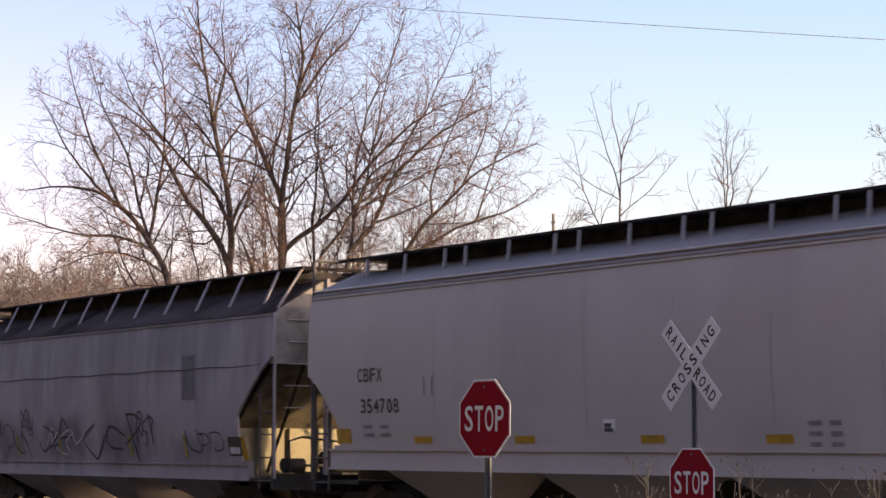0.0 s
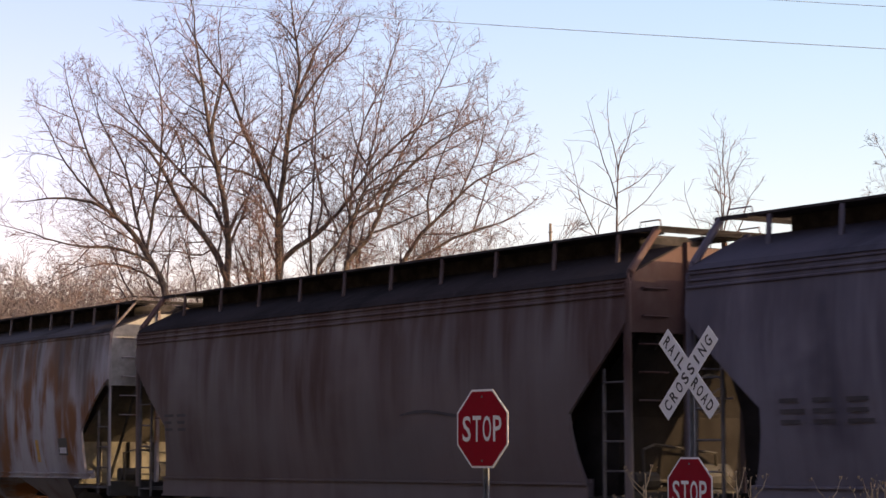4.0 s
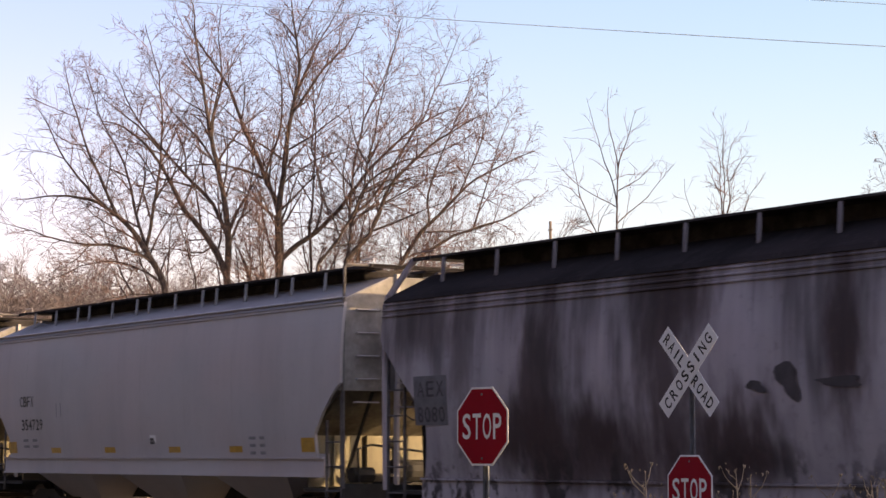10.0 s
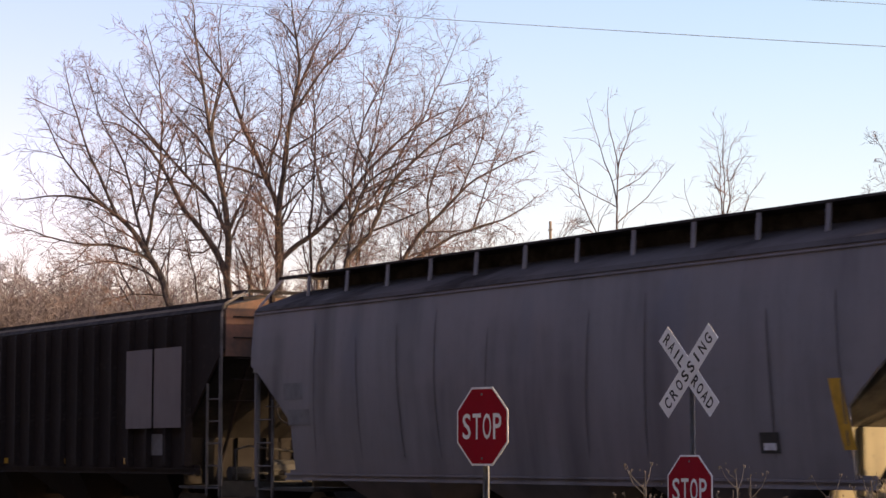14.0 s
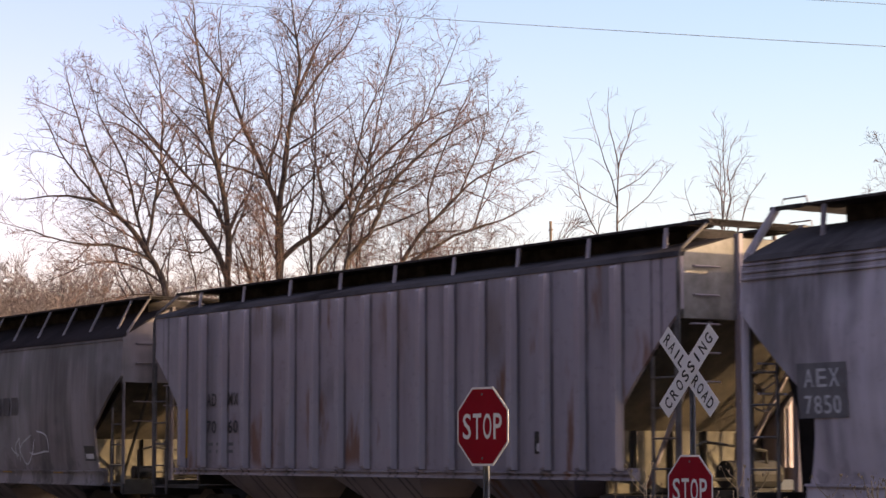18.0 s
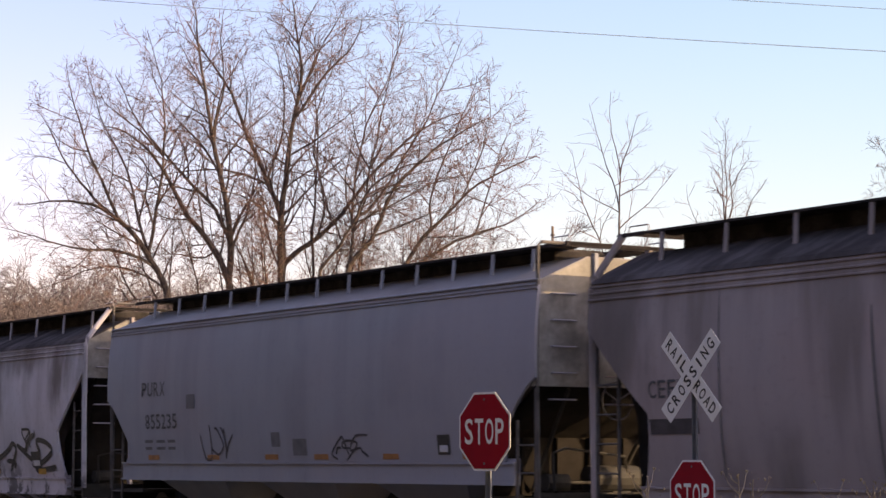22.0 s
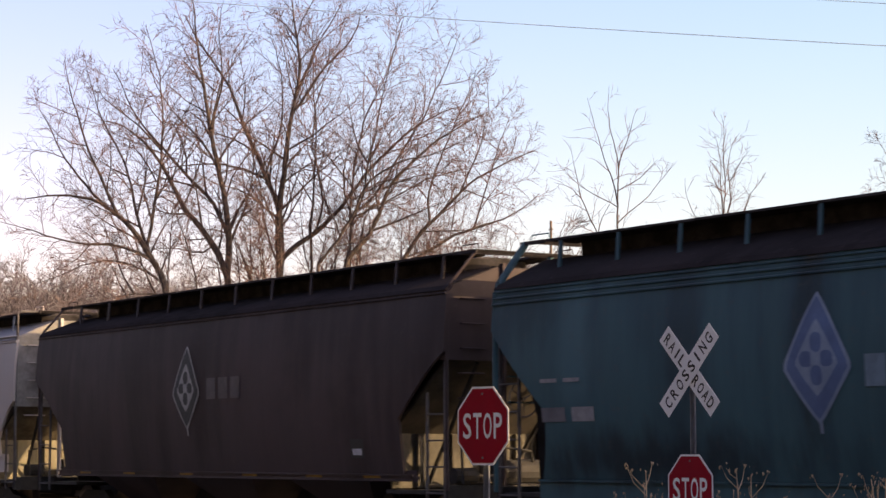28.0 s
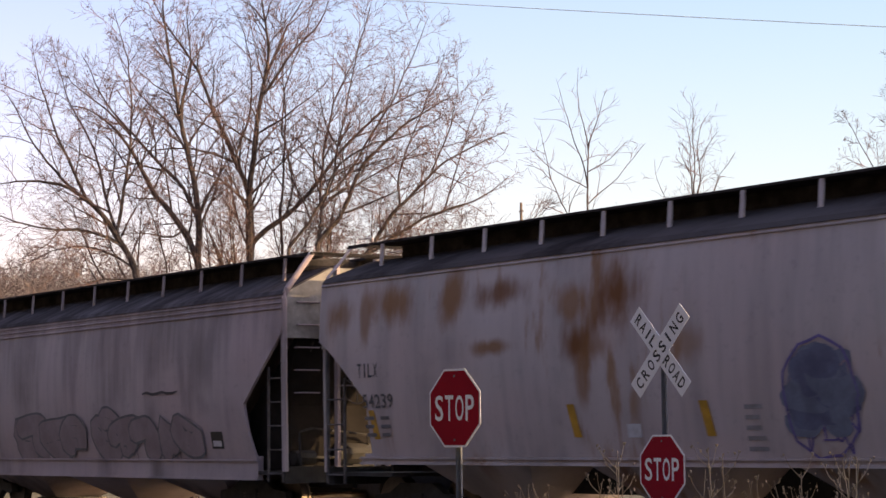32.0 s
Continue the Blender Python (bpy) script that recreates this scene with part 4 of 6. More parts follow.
p, f = ribbon([(-4.6 + i * 0.22, 2.28 + 0.03 * math.sin(i * 2.1)) for i in range(8)], 0.06)
on_side(car, k, "weld_seam", p, f, SHADE)
p, f = ribbon([(4.2 + i * 0.25, 2.5 + 0.03 * math.sin(i * 1.7)) for i in range(8)], 0.05)
on_side(car, k, "weld_seam", p, f, SHADE)
placard(car, k, 6.08, 1.28, 0.5, 0.28)
for x in (-3.9, -1.62, 1.0, 4.0):
    field(car, k, "reflector", x, 0.88, 0.55, 0.13, YELLOW, 0.03)
couple(car, "drab grey covered hopper car with coloured graffiti letters")
# 3
car = hopper("hopper_car", k, car_paint("slate_grey_enamel", (0.185, 0.17, 0.20), 4, 1.0, grime=0.3, top=0.75, streak_col=(0.075, 0.065, 0.085), stains=((1.6, 3.0, 0.35, 1.3, (0.30, 0.285, 0.31), 0.6), (-1.2, 2.6, 0.4, 1.4, (0.28, 0.265, 0.29), 0.5), (4.2, 2.8, 0.4, 1.3, (0.28, 0.265, 0.29), 0.5))), brackets=12, roof_paint=ROOF_SLATE)
for pts, w in (([(2.2, 2.5), (2.24, 2.9), (2.6, 3.28), (2.98, 3.0), (3.04, 2.72)], 0.13), ([(3.04, 2.72), (2.9, 2.5), (2.68, 2.3)], 0.12), ([(2.42, 2.46), (2.7, 2.72), (2.78, 3.04)], 0.12)):
    p, f = fat_stroke(smooth_path(pts), w)
    on_side(car, k, "emblem", p, f, BLACK, 0.014)
for i in range(3):
    field(car, k, "lettering", 2.1 + 0.42 * i, 1.56, 0.30, 0.42, SHADE)
data_block(car, k, -6.0, 2.1, 3, 3, 0.42, SHADE)
placard(car, k, 5.37, 1.57, 0.38, 0.28)
couple(car, "slate grey rain-streaked covered hopper car with a dark leaf emblem")
# 4
car = hopper("hopper_car", k, car_paint("brown_grey_enamel", (0.158, 0.130, 0.126), 5, 0.45, grime=0.3, top=1.0, streak_col=(0.085, 0.045, 0.04)), brackets=10, roof_paint=ROOF_DARK)
p, f = ribbon([(2.0 + i * 0.4, 2.1 + 0.05 * math.sin(i)) for i in range(8)], 0.05)
on_side(car, k, "weld_seam", p, f, SHADE)
data_block(car, k, -6.3, 2.2, 3, 2, 0.4, SHADE)
couple(car, "brown-grey covered hopper car with a soot-stained upper side")
# 5
k = "ledge"
car = hopper("hopper_car", k, car_paint("rusted_grey_enamel", (0.37, 0.352, 0.368), 6, 0.5, rust=0.95, grime=0.35, top=0.9, streak_col=(0.085, 0.055, 0.045), stains=((-4.3, 2.85, 0.5, 0.5, (0.20, 0.085, 0.035), 0.9), (-3.0, 3.0, 0.8, 0.6, (0.20, 0.085, 0.035), 0.95), (-1.2, 3.1, 0.6, 0.6, (0.20, 0.085, 0.035), 0.9), (0.1, 3.1, 0.25, 0.6, (0.20, 0.085, 0.035), 0.7), (2.5, 3.2, 0.3, 0.6, (0.20, 0.085, 0.035), 0.85), (4.9, 3.2, 0.5, 0.6, (0.20, 0.085, 0.035), 0.95), (5.6, 2.9, 0.25, 0.7, (0.20, 0.085, 0.035), 0.8), (-1.6, 2.3, 0.4, 0.4, (0.20, 0.085, 0.035), 0.6), (-6.0, 3.0, 1.0, 0.9, (0.17, 0.16, 0.165), 0.6))), brackets=13, roof_paint=None)
mark(car, k, "ADMX", -6.26, 2.22, 0.95, 0.24)
mark(car, k, "49060", -6.12, 1.73, 0.87, 0.24)
for x, w in ((-6.6, 0.28), (-3.0, 0.14), (1.6, 0.16), (4.04, 0.16)):
    field(car, k, "reflector", x, 1.36, w, 0.46, YELLOW, skew=-0.06)
placard(car, k, 5.2, 1.5, 0.45, 0.35)
couple(car, "light grey covered hopper car streaked with rust")
# 6
k = "ribbed"
car = hopper("hopper_car", k, car_paint("brown_primer", (0.19, 0.140, 0.135), 7, 0.9, rust=0.9, rust_col=(0.13, 0.045, 0.022), streak_col=(0.045, 0.032, 0.032), grime=0.5, top=0.5, posts=True, stains=((-6.6, 3.1, 0.9, 1.0, (0.15, 0.055, 0.025), 0.9), (5.2, 3.5, 1.3, 0.7, (0.15, 0.055, 0.025), 0.8), (1.2, 2.6, 0.5, 1.3, (0.23, 0.20, 0.20), 0.5), (-2.4, 2.4, 0.6, 1.2, (0.20, 0.175, 0.175), 0.5))), brackets=9, roof_paint=ROOF_DARK, dark_end=True)
split_mark(car, k, "AD", "MX", 2.34, GREYPATCH)
split_mark(car, k, "52", "32", 1.84, GREYPATCH)
placard(car, k, 4.45, 1.5, 0.4, 0.32)
field(car, k, "reflector", -3.8, 1.3, 0.12, 0.45, YELLOW)
couple(car, "dark brown rusty covered hopper car with side posts")
# 7
k = "ledge"
car = hopper("hopper_car", k, car_paint("pearl_grey_enamel", (0.318, 0.286, 0.289), 8, 0.3, grime=0.3, top=0.35, stains=((3.5, 3.75, 2.2, 0.14, (0.18, 0.17, 0.175), 0.6), (-4.0, 3.85, 2.4, 0.14, (0.18, 0.17, 0.175), 0.6), (0.4, 2.0, 0.7, 0.5, (0.27, 0.21, 0.21), 0.5))), brackets=10)
mark(car, k, "CEFX", -6.1, 2.56, 0.8, 0.22)
mark(car, k, "291191", -6.05, 2.07, 0.94, 0.24)
field(car, k, "red_stripe", -0.26, 2.36, 1.6, 0.07, WINE)
data_block(car, k, 0.0, 2.0, 5, 2, 0.42, ROSE)
data_block(car, k, -4.6, 2.3, 4, 1, 0.2)
p, f = ribbon([(4.8 + 0.3 * i, 2.78 + 0.012 * i) for i in range(5)], 0.04)
on_side(car, k, "weld_seam", p, f, SHADE)
placard(car, k, 5.36, 1.53, 0.42, 0.32)
for x in (-5.8, -3.6, -1.0, 1.5, 4.2):
    field(car, k, "reflector", x, 1.06, 0.6, 0.09, YELLOW, 0.03)
bowed_seams(car, k, (-4.9, -3.5, -1.7, 0.3, 2.3, 4.2), 1.25, 3.3, GREYPATCH, 0.03)
couple(car, "pearl grey covered hopper car with dark lettering and a red stripe")
# 8
couple(leased_grey("", 9, (0.33, 0.292, 0.275)), "light grey smooth-sided covered hopper car with black lettering")
# 9
k = "round"
car = hopper("hopper_car", k, car_paint("stained_white_enamel", (0.43, 0.395, 0.42), 10, 0.3, grime=0.5, top=0.7, low=0.95, streak_col=(0.05, 0.04, 0.042), stains=((-3.6, 1.75, 1.2, 0.75, (0.06, 0.04, 0.04), 0.95), (-1.9, 1.75, 1.2, 0.75, (0.06, 0.04, 0.04), 0.95), (1.2, 1.35, 1.0, 0.32, (0.07, 0.06, 0.062), 0.95), (-3.3, 2.3, 0.9, 2.9, (0.075, 0.048, 0.048) , 0.9), (-0.5, 2.6, 0.8, 2.6, (0.075, 0.048, 0.048), 0.85), (-0.4, 3.6, 1.1, 0.9, (0.075, 0.048, 0.048), 0.95), (2.95, 2.9, 0.5, 1.8, (0.075, 0.048, 0.048), 0.95), (-5.4, 2.8, 0.5, 1.4, (0.075, 0.048, 0.048), 0.6), (4.9, 3.3, 0.6, 1.1, (0.075, 0.048, 0.048), 0.85), (0.8, 1.5, 1.3, 1.0, (0.075, 0.048, 0.048), 0.95), (-6.6, 3.4, 1.5, 0.6, (0.075, 0.048, 0.048), 0.7), (-2.2, 1.4, 3.4, 0.8, (0.075, 0.048, 0.048), 0.8), (6.4, 3.6, 1.2, 0.5, (0.075, 0.048, 0.048), 0.8))), brackets=10, roof_paint=ROOF_DARK)
field(car, k, "lettering_patch", -6.62, 1.9, 0.92, 0.75, GREYPATCH, 0.004)
mark(car, k, "AEX", -6.55, 2.33, 0.8, 0.24, SHADE)
mark(car, k, "8080", -6.55, 1.94, 0.8, 0.24, SHADE)
for x, z, w, h in ((1.2, 2.22, 0.3, 0.14), (1.75, 2.15, 0.4, 0.42), (2.4, 2.26, 0.9, 0.10), (5.6, 2.1, 0.42, 0.5), (5.3, 1.55, 0.4, 0.3)):
    p, f = blob(x + w / 2, z + h / 2, w, h, int(x * 10), 3, 22, 0.3)
    on_side(car, k, "black_mark", p, f, SHADE, 0.008)
placard(car, k, 4.9, 1.3, 0.46, 0.3)
couple(car, "white covered hopper car darkly stained by soot runs")
# 10, 11
couple(leased_grey("354729", 12, (0.48, 0.455, 0.45)), "light grey smooth-sided covered hopper car with black lettering")
couple(leased_grey("354681", 13), "light grey smooth-sided covered hopper car with black lettering")
# 12
k = "low"
car = hopper("hopper_car", k, car_paint("blue_grey_enamel", (0.36, 0.345, 0.385), 14, 0.75, rust=0.25, grime=0.4, top=0.6, posts=True, streak_col=(0.13, 0.115, 0.125), stains=((3.1, 2.8, 0.45, 1.3, (0.55, 0.54, 0.58), 0.7), (-6.9, 3.0, 0.4, 1.2, (0.5, 0.48, 0.5), 0.6), (0.2, 2.9, 0.3, 1.4, (0.5, 0.49, 0.53), 0.6), (5.6, 3.3, 0.8, 0.7, (0.14, 0.08, 0.06), 0.6), (1.6, 3.5, 0.3, 0.8, (0.09, 0.075, 0.08), 0.8), (-2.2, 3.4, 0.5, 0.6, (0.12, 0.10, 0.10), 0.7))), roof_paint=SOOT, bright=True)
for x, t in ((-6.22, "AE"), (-5.42, "X"), (-4.62, "20"), (-3.83, "45")):
    field(car, k, "lettering_patch", x - 0.05, 1.95, 0.56 if len(t) > 1 else 0.3, 0.38, GREYPATCH, 0.012)
    mark(car, k, t, x, 2.0, 0.44 if len(t) > 1 else 0.2, 0.27, CHALK, lift=0.014)
field(car, k, "pink_patch", 1.26, 1.45, 0.6, 0.32, ROSE, 0.01)
field(car, k, "data_plate", 3.5, 1.45, 0.5, 0.42, GREYPATCH, 0.012)
placard(car, k, 3.55, 1.5, 0.42, 0.32)
for x in (-4.4, -1.6, 2.0, 5.2):
    field(car, k, "reflector", x, 1.3, 0.1, 0.5, YELLOW, 0.012)
couple(car, "blue-grey covered hopper car with side posts and a low roof")
# 13
k = "ledge"
car = hopper("hopper_car", k, car_paint("warm_grey_enamel", (0.205, 0.190, 0.202), 15, 0.5, grime=0.25, stains=((-4.4, 3.1, 0.4, 0.9, (0.17, 0.165, 0.20), 0.6), (3.3, 3.3, 0.5, 0.6, (0.16, 0.16, 0.19), 0.6), (0.2, 3.3, 0.3, 0.7, (0.17, 0.165, 0.19), 0.5))), brackets=12, bright=True)
field(car, k, "lettering_patch", -6.5, 2.38, 0.6, 0.28, GREYPATCH)
field(car, k, "lettering_patch", -6.4, 1.95, 0.7, 0.26, GREYPATCH)
field(car, k, "reflector", 6.25, 1.5, 0.2, 0.85, YELLOW, skew=-0.16)
field(car, k, "reflector", -1.2, 1.3, 0.12, 0.5, YELLOW, skew=-0.05)
placard(car, k, 4.86, 1.46, 0.34, 0.26)
bowed_seams(car, k, (-5.6, -4.27, -3.05, -2.0, -0.7, 1.57, 2.74, 5.06, 6.27), 1.4, 3.7, SEAM_DARK, 0.03)
couple(car, "warm grey covered hopper car with vertical panel seams")
# 14
k = "low"
car = hopper("hopper_car", k, car_paint("black_brown_paint", (0.020, 0.0145, 0.0135), 16, 0.4, grime=0.25, streak_col=(0.032, 0.022, 0.019), rough=0.8, gloss=0.12), roof_paint=SOOT, dark_end=True)
for x in (3.95, 5.15):
    field(car, k, "pale_panel", x, 1.96, 1.12, 1.5, car_paint("pale_panel_paint", (0.165, 0.14, 0.145), 17, 0.5), 0.128)
field(car, k, "data_plate", 4.75, 1.45, 0.7, 0.40, GREYPATCH, 0.012)
for x in (-5.2, -2.4, 0.6, 3.64):
    field(car, k, "reflector", x, 1.28, 0.3, 0.12, YELLOW, 0.012)
couple(car, "black-brown covered hopper car with side posts and a pale panel")
# 15
car = hopper("hopper_car", k, car_paint("oxide_brown_paint", (0.175, 0.073, 0.050), 18, 0.5, rust=0.3, grime=0.4, streak_col=(0.10, 0.055, 0.045), posts=True), roof_paint=SOOT)
for x in (-5.46, -4.67):
    field(car, k, "lettering_patch", x, 2.07, 0.6, 0.78, GREYED, 0.012)
for t, x, z in (("AE", -5.38, 2.5), ("X", -4.6, 2.5), ("183", -5.4, 2.12), ("138", -4.6, 2.12)):
    mark(car, k, t, x, z, 0.16 * len(t), 0.24, INK, lift=0.02)
field(car, k, "placard", -3.86, 2.08, 0.42, 0.25, PALE, 0.012)
for x in (-3.68, 1.14, 5.6):
    field(car, k, "reflector", x, 1.34, 0.14, 0.5, YELLOW, 0.012)
couple(car, "oxide-brown covered hopper car with side posts and pale lettering patches")
# 16
k = "round"
car = hopper("hopper_car", k, car_paint("weathered_white_enamel", (0.559, 0.517, 0.576), 19, 0.6, grime=0.35, top=0.7, low=0.5, streak_col=(0.105, 0.095, 0.10), stains=((-2.7, 2.9, 0.55, 1.6, (0.13, 0.12, 0.12), 0.75), (0.8, 3.2, 0.35, 1.2, (0.14, 0.13, 0.13), 0.6), (4.3, 3.1, 0.5, 1.0, (0.14, 0.13, 0.14), 0.6), (6.6, 3.4, 0.8, 0.6, (0.10, 0.09, 0.09), 0.7), (-6.8, 2.9, 0.7, 1.4, (0.12, 0.115, 0.12), 0.65))), brackets=10, roof_paint=ROOF_GRIME)
field(car, k, "lettering_patch", -6.6, 1.88, 0.85, 0.66, GREYPATCH)
mark(car, k, "AEX", -6.5, 2.25, 0.65, 0.22, PALE)
mark(car, k, "7850", -6.5, 1.93, 0.65, 0.22, PALE)
p, f = ribbon([(-1.9, 1.75), (-1.95, 2.1), (-1.75, 2.3), (-1.5, 2.34)], 0.05)
on_side(car, k, "dent_mark", p, f, GREYPATCH)
placard(car, k, 5.12, 1.38, 0.44, 0.3)
for x in (-5.0, -2.6, 0.8, 3.6):
    field(car, k, "reflector", x, 0.86, 0.42, 0.11, ORANGE, 0.03)
couple(car, "weathered bluish white covered hopper car with grimy streaks")
# 17
k = "ribbed"
car = hopper("hopper_car", k, car_paint("dull_grey_enamel", (0.361, 0.323, 0.353), 20, 0.6, rust=0.35, grime=0.45, stains=((0.7, 3.4, 0.5, 0.7, (0.20, 0.12, 0.08), 0.6), (-2.9, 3.7, 0.9, 0.35, (0.16, 0.11, 0.08), 0.6), (3.4, 3.2, 0.5, 0.8, (0.17, 0.12, 0.09), 0.4)), posts=True), brackets=9)
split_mark(car, k, "AD", "MX", 2.33, BLACK)
split_mark(car, k, "70", "60", 1.84, BLACK)
data_block(car, k, -5.5, 1.62, 2, 3, 0.28)
placard(car, k, 4.46, 1.46, 0.38, 0.32)
field(car, k, "reflector", -6.3, 1.4, 0.1, 0.9, YELLOW, 0.012)
couple(car, "dull grey covered hopper car with side posts and rust traces")
# 18
k = "belted"
car = hopper("hopper_car", k, car_paint("ash_grey_enamel", (0.30, 0.275, 0.285), 21, 0.6, grime=0.35, top=0.5, low=0.5, streak_col=(0.085, 0.072, 0.068), stains=((-0.2, 2.9, 0.8, 0.9, (0.15, 0.14, 0.135), 0.55), (3.0, 2.8, 0.5, 0.8, (0.15, 0.14, 0.135), 0.6), (-5.5, 3.3, 1.2, 0.8, (0.13, 0.12, 0.115), 0.6), (5.5, 3.6, 1.2, 0.35, (0.14, 0.13, 0.12), 0.6))), lean=0.16, brackets=11, roof_paint=ROOF_DARK)
diamond(car, k, 0.25, 2.6, 1.1, 1.6, BLACK, plain("emblem_pale", (0.40, 0.38, 0.38), 0.6))
word_bars(car, k, 1.26, 2.31, SHADE)
mark(car, k, "ADMX", -6.5, 2.3, 0.95, 0.24, BLACK)
mark(car, k, "52343", -6.5, 1.85, 1.05, 0.24, BLACK)
tag_scrawl(car, k, 2.0, 1.25, 2.0, 0.7, CHALK, 31, 3, 0.035)
placard(car, k, 5.83, 1.34, 0.5, 0.3)
for x in (-5.5, -3.4, -1.2, 1.39, 4.15):
    field(car, k, "reflector", x, 1.05, 0.5, 0.09, YELLOW, 0.03)
couple(car, "ash grey covered hopper car with a diamond emblem")
# 19
k = "ribbed"
car = hopper("hopper_car", k, car_paint("cream_grey_enamel", (0.475, 0.420, 0.409), 22, 0.35, grime=0.3, posts=True), brackets=9)
split_mark(car, k, "AD", "MX", 2.05, BLACK)
split_mark(car, k, "52", "689", 1.58, BLACK)
for x in (-6.4, -3.8, -1.4, 1.08, 3.39, 6.15):
    field(car, k, "reflector", x, 1.28, 0.16, 0.52 if x < 6 else 0.85, YELLOW, 0.012)
data_block(car, k, -2.55, 2.2, 3, 1, 0.26)
data_block(car, k, -0.6, 1.8, 4, 1, 0.3)
data_block(car, k, 5.3, 1.6, 4, 1, 0.3)
couple(car, "cream-grey covered hopper car with side posts and yellow markers")
# 20
k = "round"
car = hopper("hopper_car", k, car_paint("mauve_grey_enamel", (0.371, 0.322, 0.329), 23, 0.45, grime=0.25, top=0.6, streak_col=(0.17, 0.145, 0.14), stains=((-6.9, 2.9, 0.9, 1.1, (0.14, 0.12, 0.115), 0.6), (3.5, 2.8, 0.35, 1.3, (0.15, 0.13, 0.125), 0.6), (-0.5, 3.7, 2.0, 0.25, (0.16, 0.14, 0.135), 0.6))), brackets=11)
mark(car, k, "CEFX", -6.3, 2.25, 0.8, 0.24)
field(car, k, "lettering", -6.3, 1.78, 1.0, 0.2, SHADE)
data_block(car, k, 5.0, 1.6, 4, 2, 0.25)
for x in (-6.0, -4.2, -1.9, 0.67, 3.28):
    field(car, k, "reflector", x, 0.88, 0.5, 0.13, ORANGE, 0.03)
bowed_seams(car, k, (-4.9, -2.1, 0.7, 3.4, 5.2), 1.2, 3.6, GREYPATCH, 0.04)
couple(car, "mauve-grey covered hopper car with orange sill markers")
# 21
k = "smooth"
car = hopper("hopper_car", k, car_paint("pale_blue_grey_enamel", (0.31, 0.322, 0.366), 24, 0.2, grime=0.15), brackets=13, dark_end=True)
mark(car, k, "PURX", -6.0, 2.66, 1.1, 0.27)
mark(car, k, "855235", -5.85, 2.04, 1.45, 0.28)
for x, z, w, h in ((-3.98, 2.40, 0.36, 0.26), (-0.62, 1.68, 0.32, 0.25), (0.16, 1.53, 0.5, 0.28)):
    field(car, k, "grey_patch", x, z, w, h, GREYPATCH)
placard(car, k, 4.9, 1.53, 0.36, 0.3)
tag_scrawl(car, k, -3.3, 1.45, 1.1, 0.55, SHADE, 41, 3, 0.045)
tag_scrawl(car, k, 1.6, 1.46, 1.1, 0.4, SHADE, 43, 3, 0.04)
data_block(car, k, -5.9, 1.78, 2, 3, 0.4)
for x in (-5.8, -3.2, -0.9, 0.9, 3.2, 5.6):
    field(car, k, "reflector", x, 1.46, 0.5, 0.09, ORANGE, 0.009)
couple(car, "pale blue-grey smooth covered hopper car with dark lettering")
# 22
k = "round"
car = hopper("hopper_car", k, car_paint("dirty_white_enamel", (0.55, 0.54, 0.60), 25, 0.3, grime=0.4, top=0.45, low=0.8, streak_col=(0.10, 0.078, 0.074), stains=((0.0, 2.8, 0.5, 1.4, (0.12, 0.085, 0.065), 0.75), (3.0, 2.9, 0.5, 1.3, (0.12, 0.085, 0.065), 0.65), (6.5, 3.2, 0.6, 0.8, (0.12, 0.085, 0.065), 0.8), (-2.1, 2.6, 0.12, 1.1, (0.16, 0.14, 0.13), 0.6), (4.6, 3.6, 1.6, 0.4, (0.12, 0.085, 0.065), 0.6), (-5.6, 3.8, 1.0, 0.2, (0.2, 0.17, 0.16), 0.4))), brackets=10)
mark(car, k, "AEX", -6.5, 2.28, 0.55, 0.2, SHADE)
mark(car, k, "8125", -6.5, 1.98, 0.55, 0.2, SHADE)
for j, (x, w, tops, feet) in enumerate(((-3.7, 0.55, (1.32, 1.40, 1.3), (1.2, 1.1, 0.95)), (-3.1, 0.62, (1.5, 1.52, 1.25, 1.3), (1.2, 0.95, 0.8)), (-2.4, 0.6, (1.3, 1.54, 1.4), (0.9, 1.1, 0.8)), (-1.75, 0.65, (1.5, 1.35, 1.52), (1.1, 0.86, 0.95)))):
    block_letter(car, k, x, w, tops, feet, CHALK, 0.011 + 0.003 * j, 0.04, "graffiti_rim")
    block_letter(car, k, x, w, tops, feet, SHADE, 0.0125 + 0.003 * j)
tag_scrawl(car, k, -4.6, 1.35, 0.6, 0.5, SHADE, 50, 2, 0.04)
tag_scrawl(car, k, 0.4, 1.25, 1.7, 0.6, BLACK, 51, 4, 0.045)
tag_scrawl(car, k, 2.5, 1.2, 0.6, 0.35, SHADE, 52, 2, 0.04)
tag_scrawl(car, k, 3.3, 1.15, 2.9, 0.8, BLACK, 57, 3, 0.11)
tag_scrawl(car, k, 4.5, 1.7, 0.7, 0.4, BLACK, 58, 2, 0.05)
placard(car, k, 4.9, 1.3, 0.5, 0.34)
p, f = ribbon([(1.0, 2.45), (1.6, 2.42), (2.2, 2.5), (2.7, 2.52)], 0.03)
on_side(car, k, "scrape", p, f, GREYPATCH)
for x in (-6.2, 2.6, 5.2):
    field(car, k, "reflector", x, 1.16, 0.4, 0.12, YELLOW, 0.012)
field(car, k, "pale_patch", -6.4, 0.76, 2.0, 0.3, CHALK, 0.03)
field(car, k, "pale_patch", 4.0, 0.76, 1.6, 0.3, CHALK, 0.03)
couple(car, "dirty white covered hopper car with black and white graffiti")
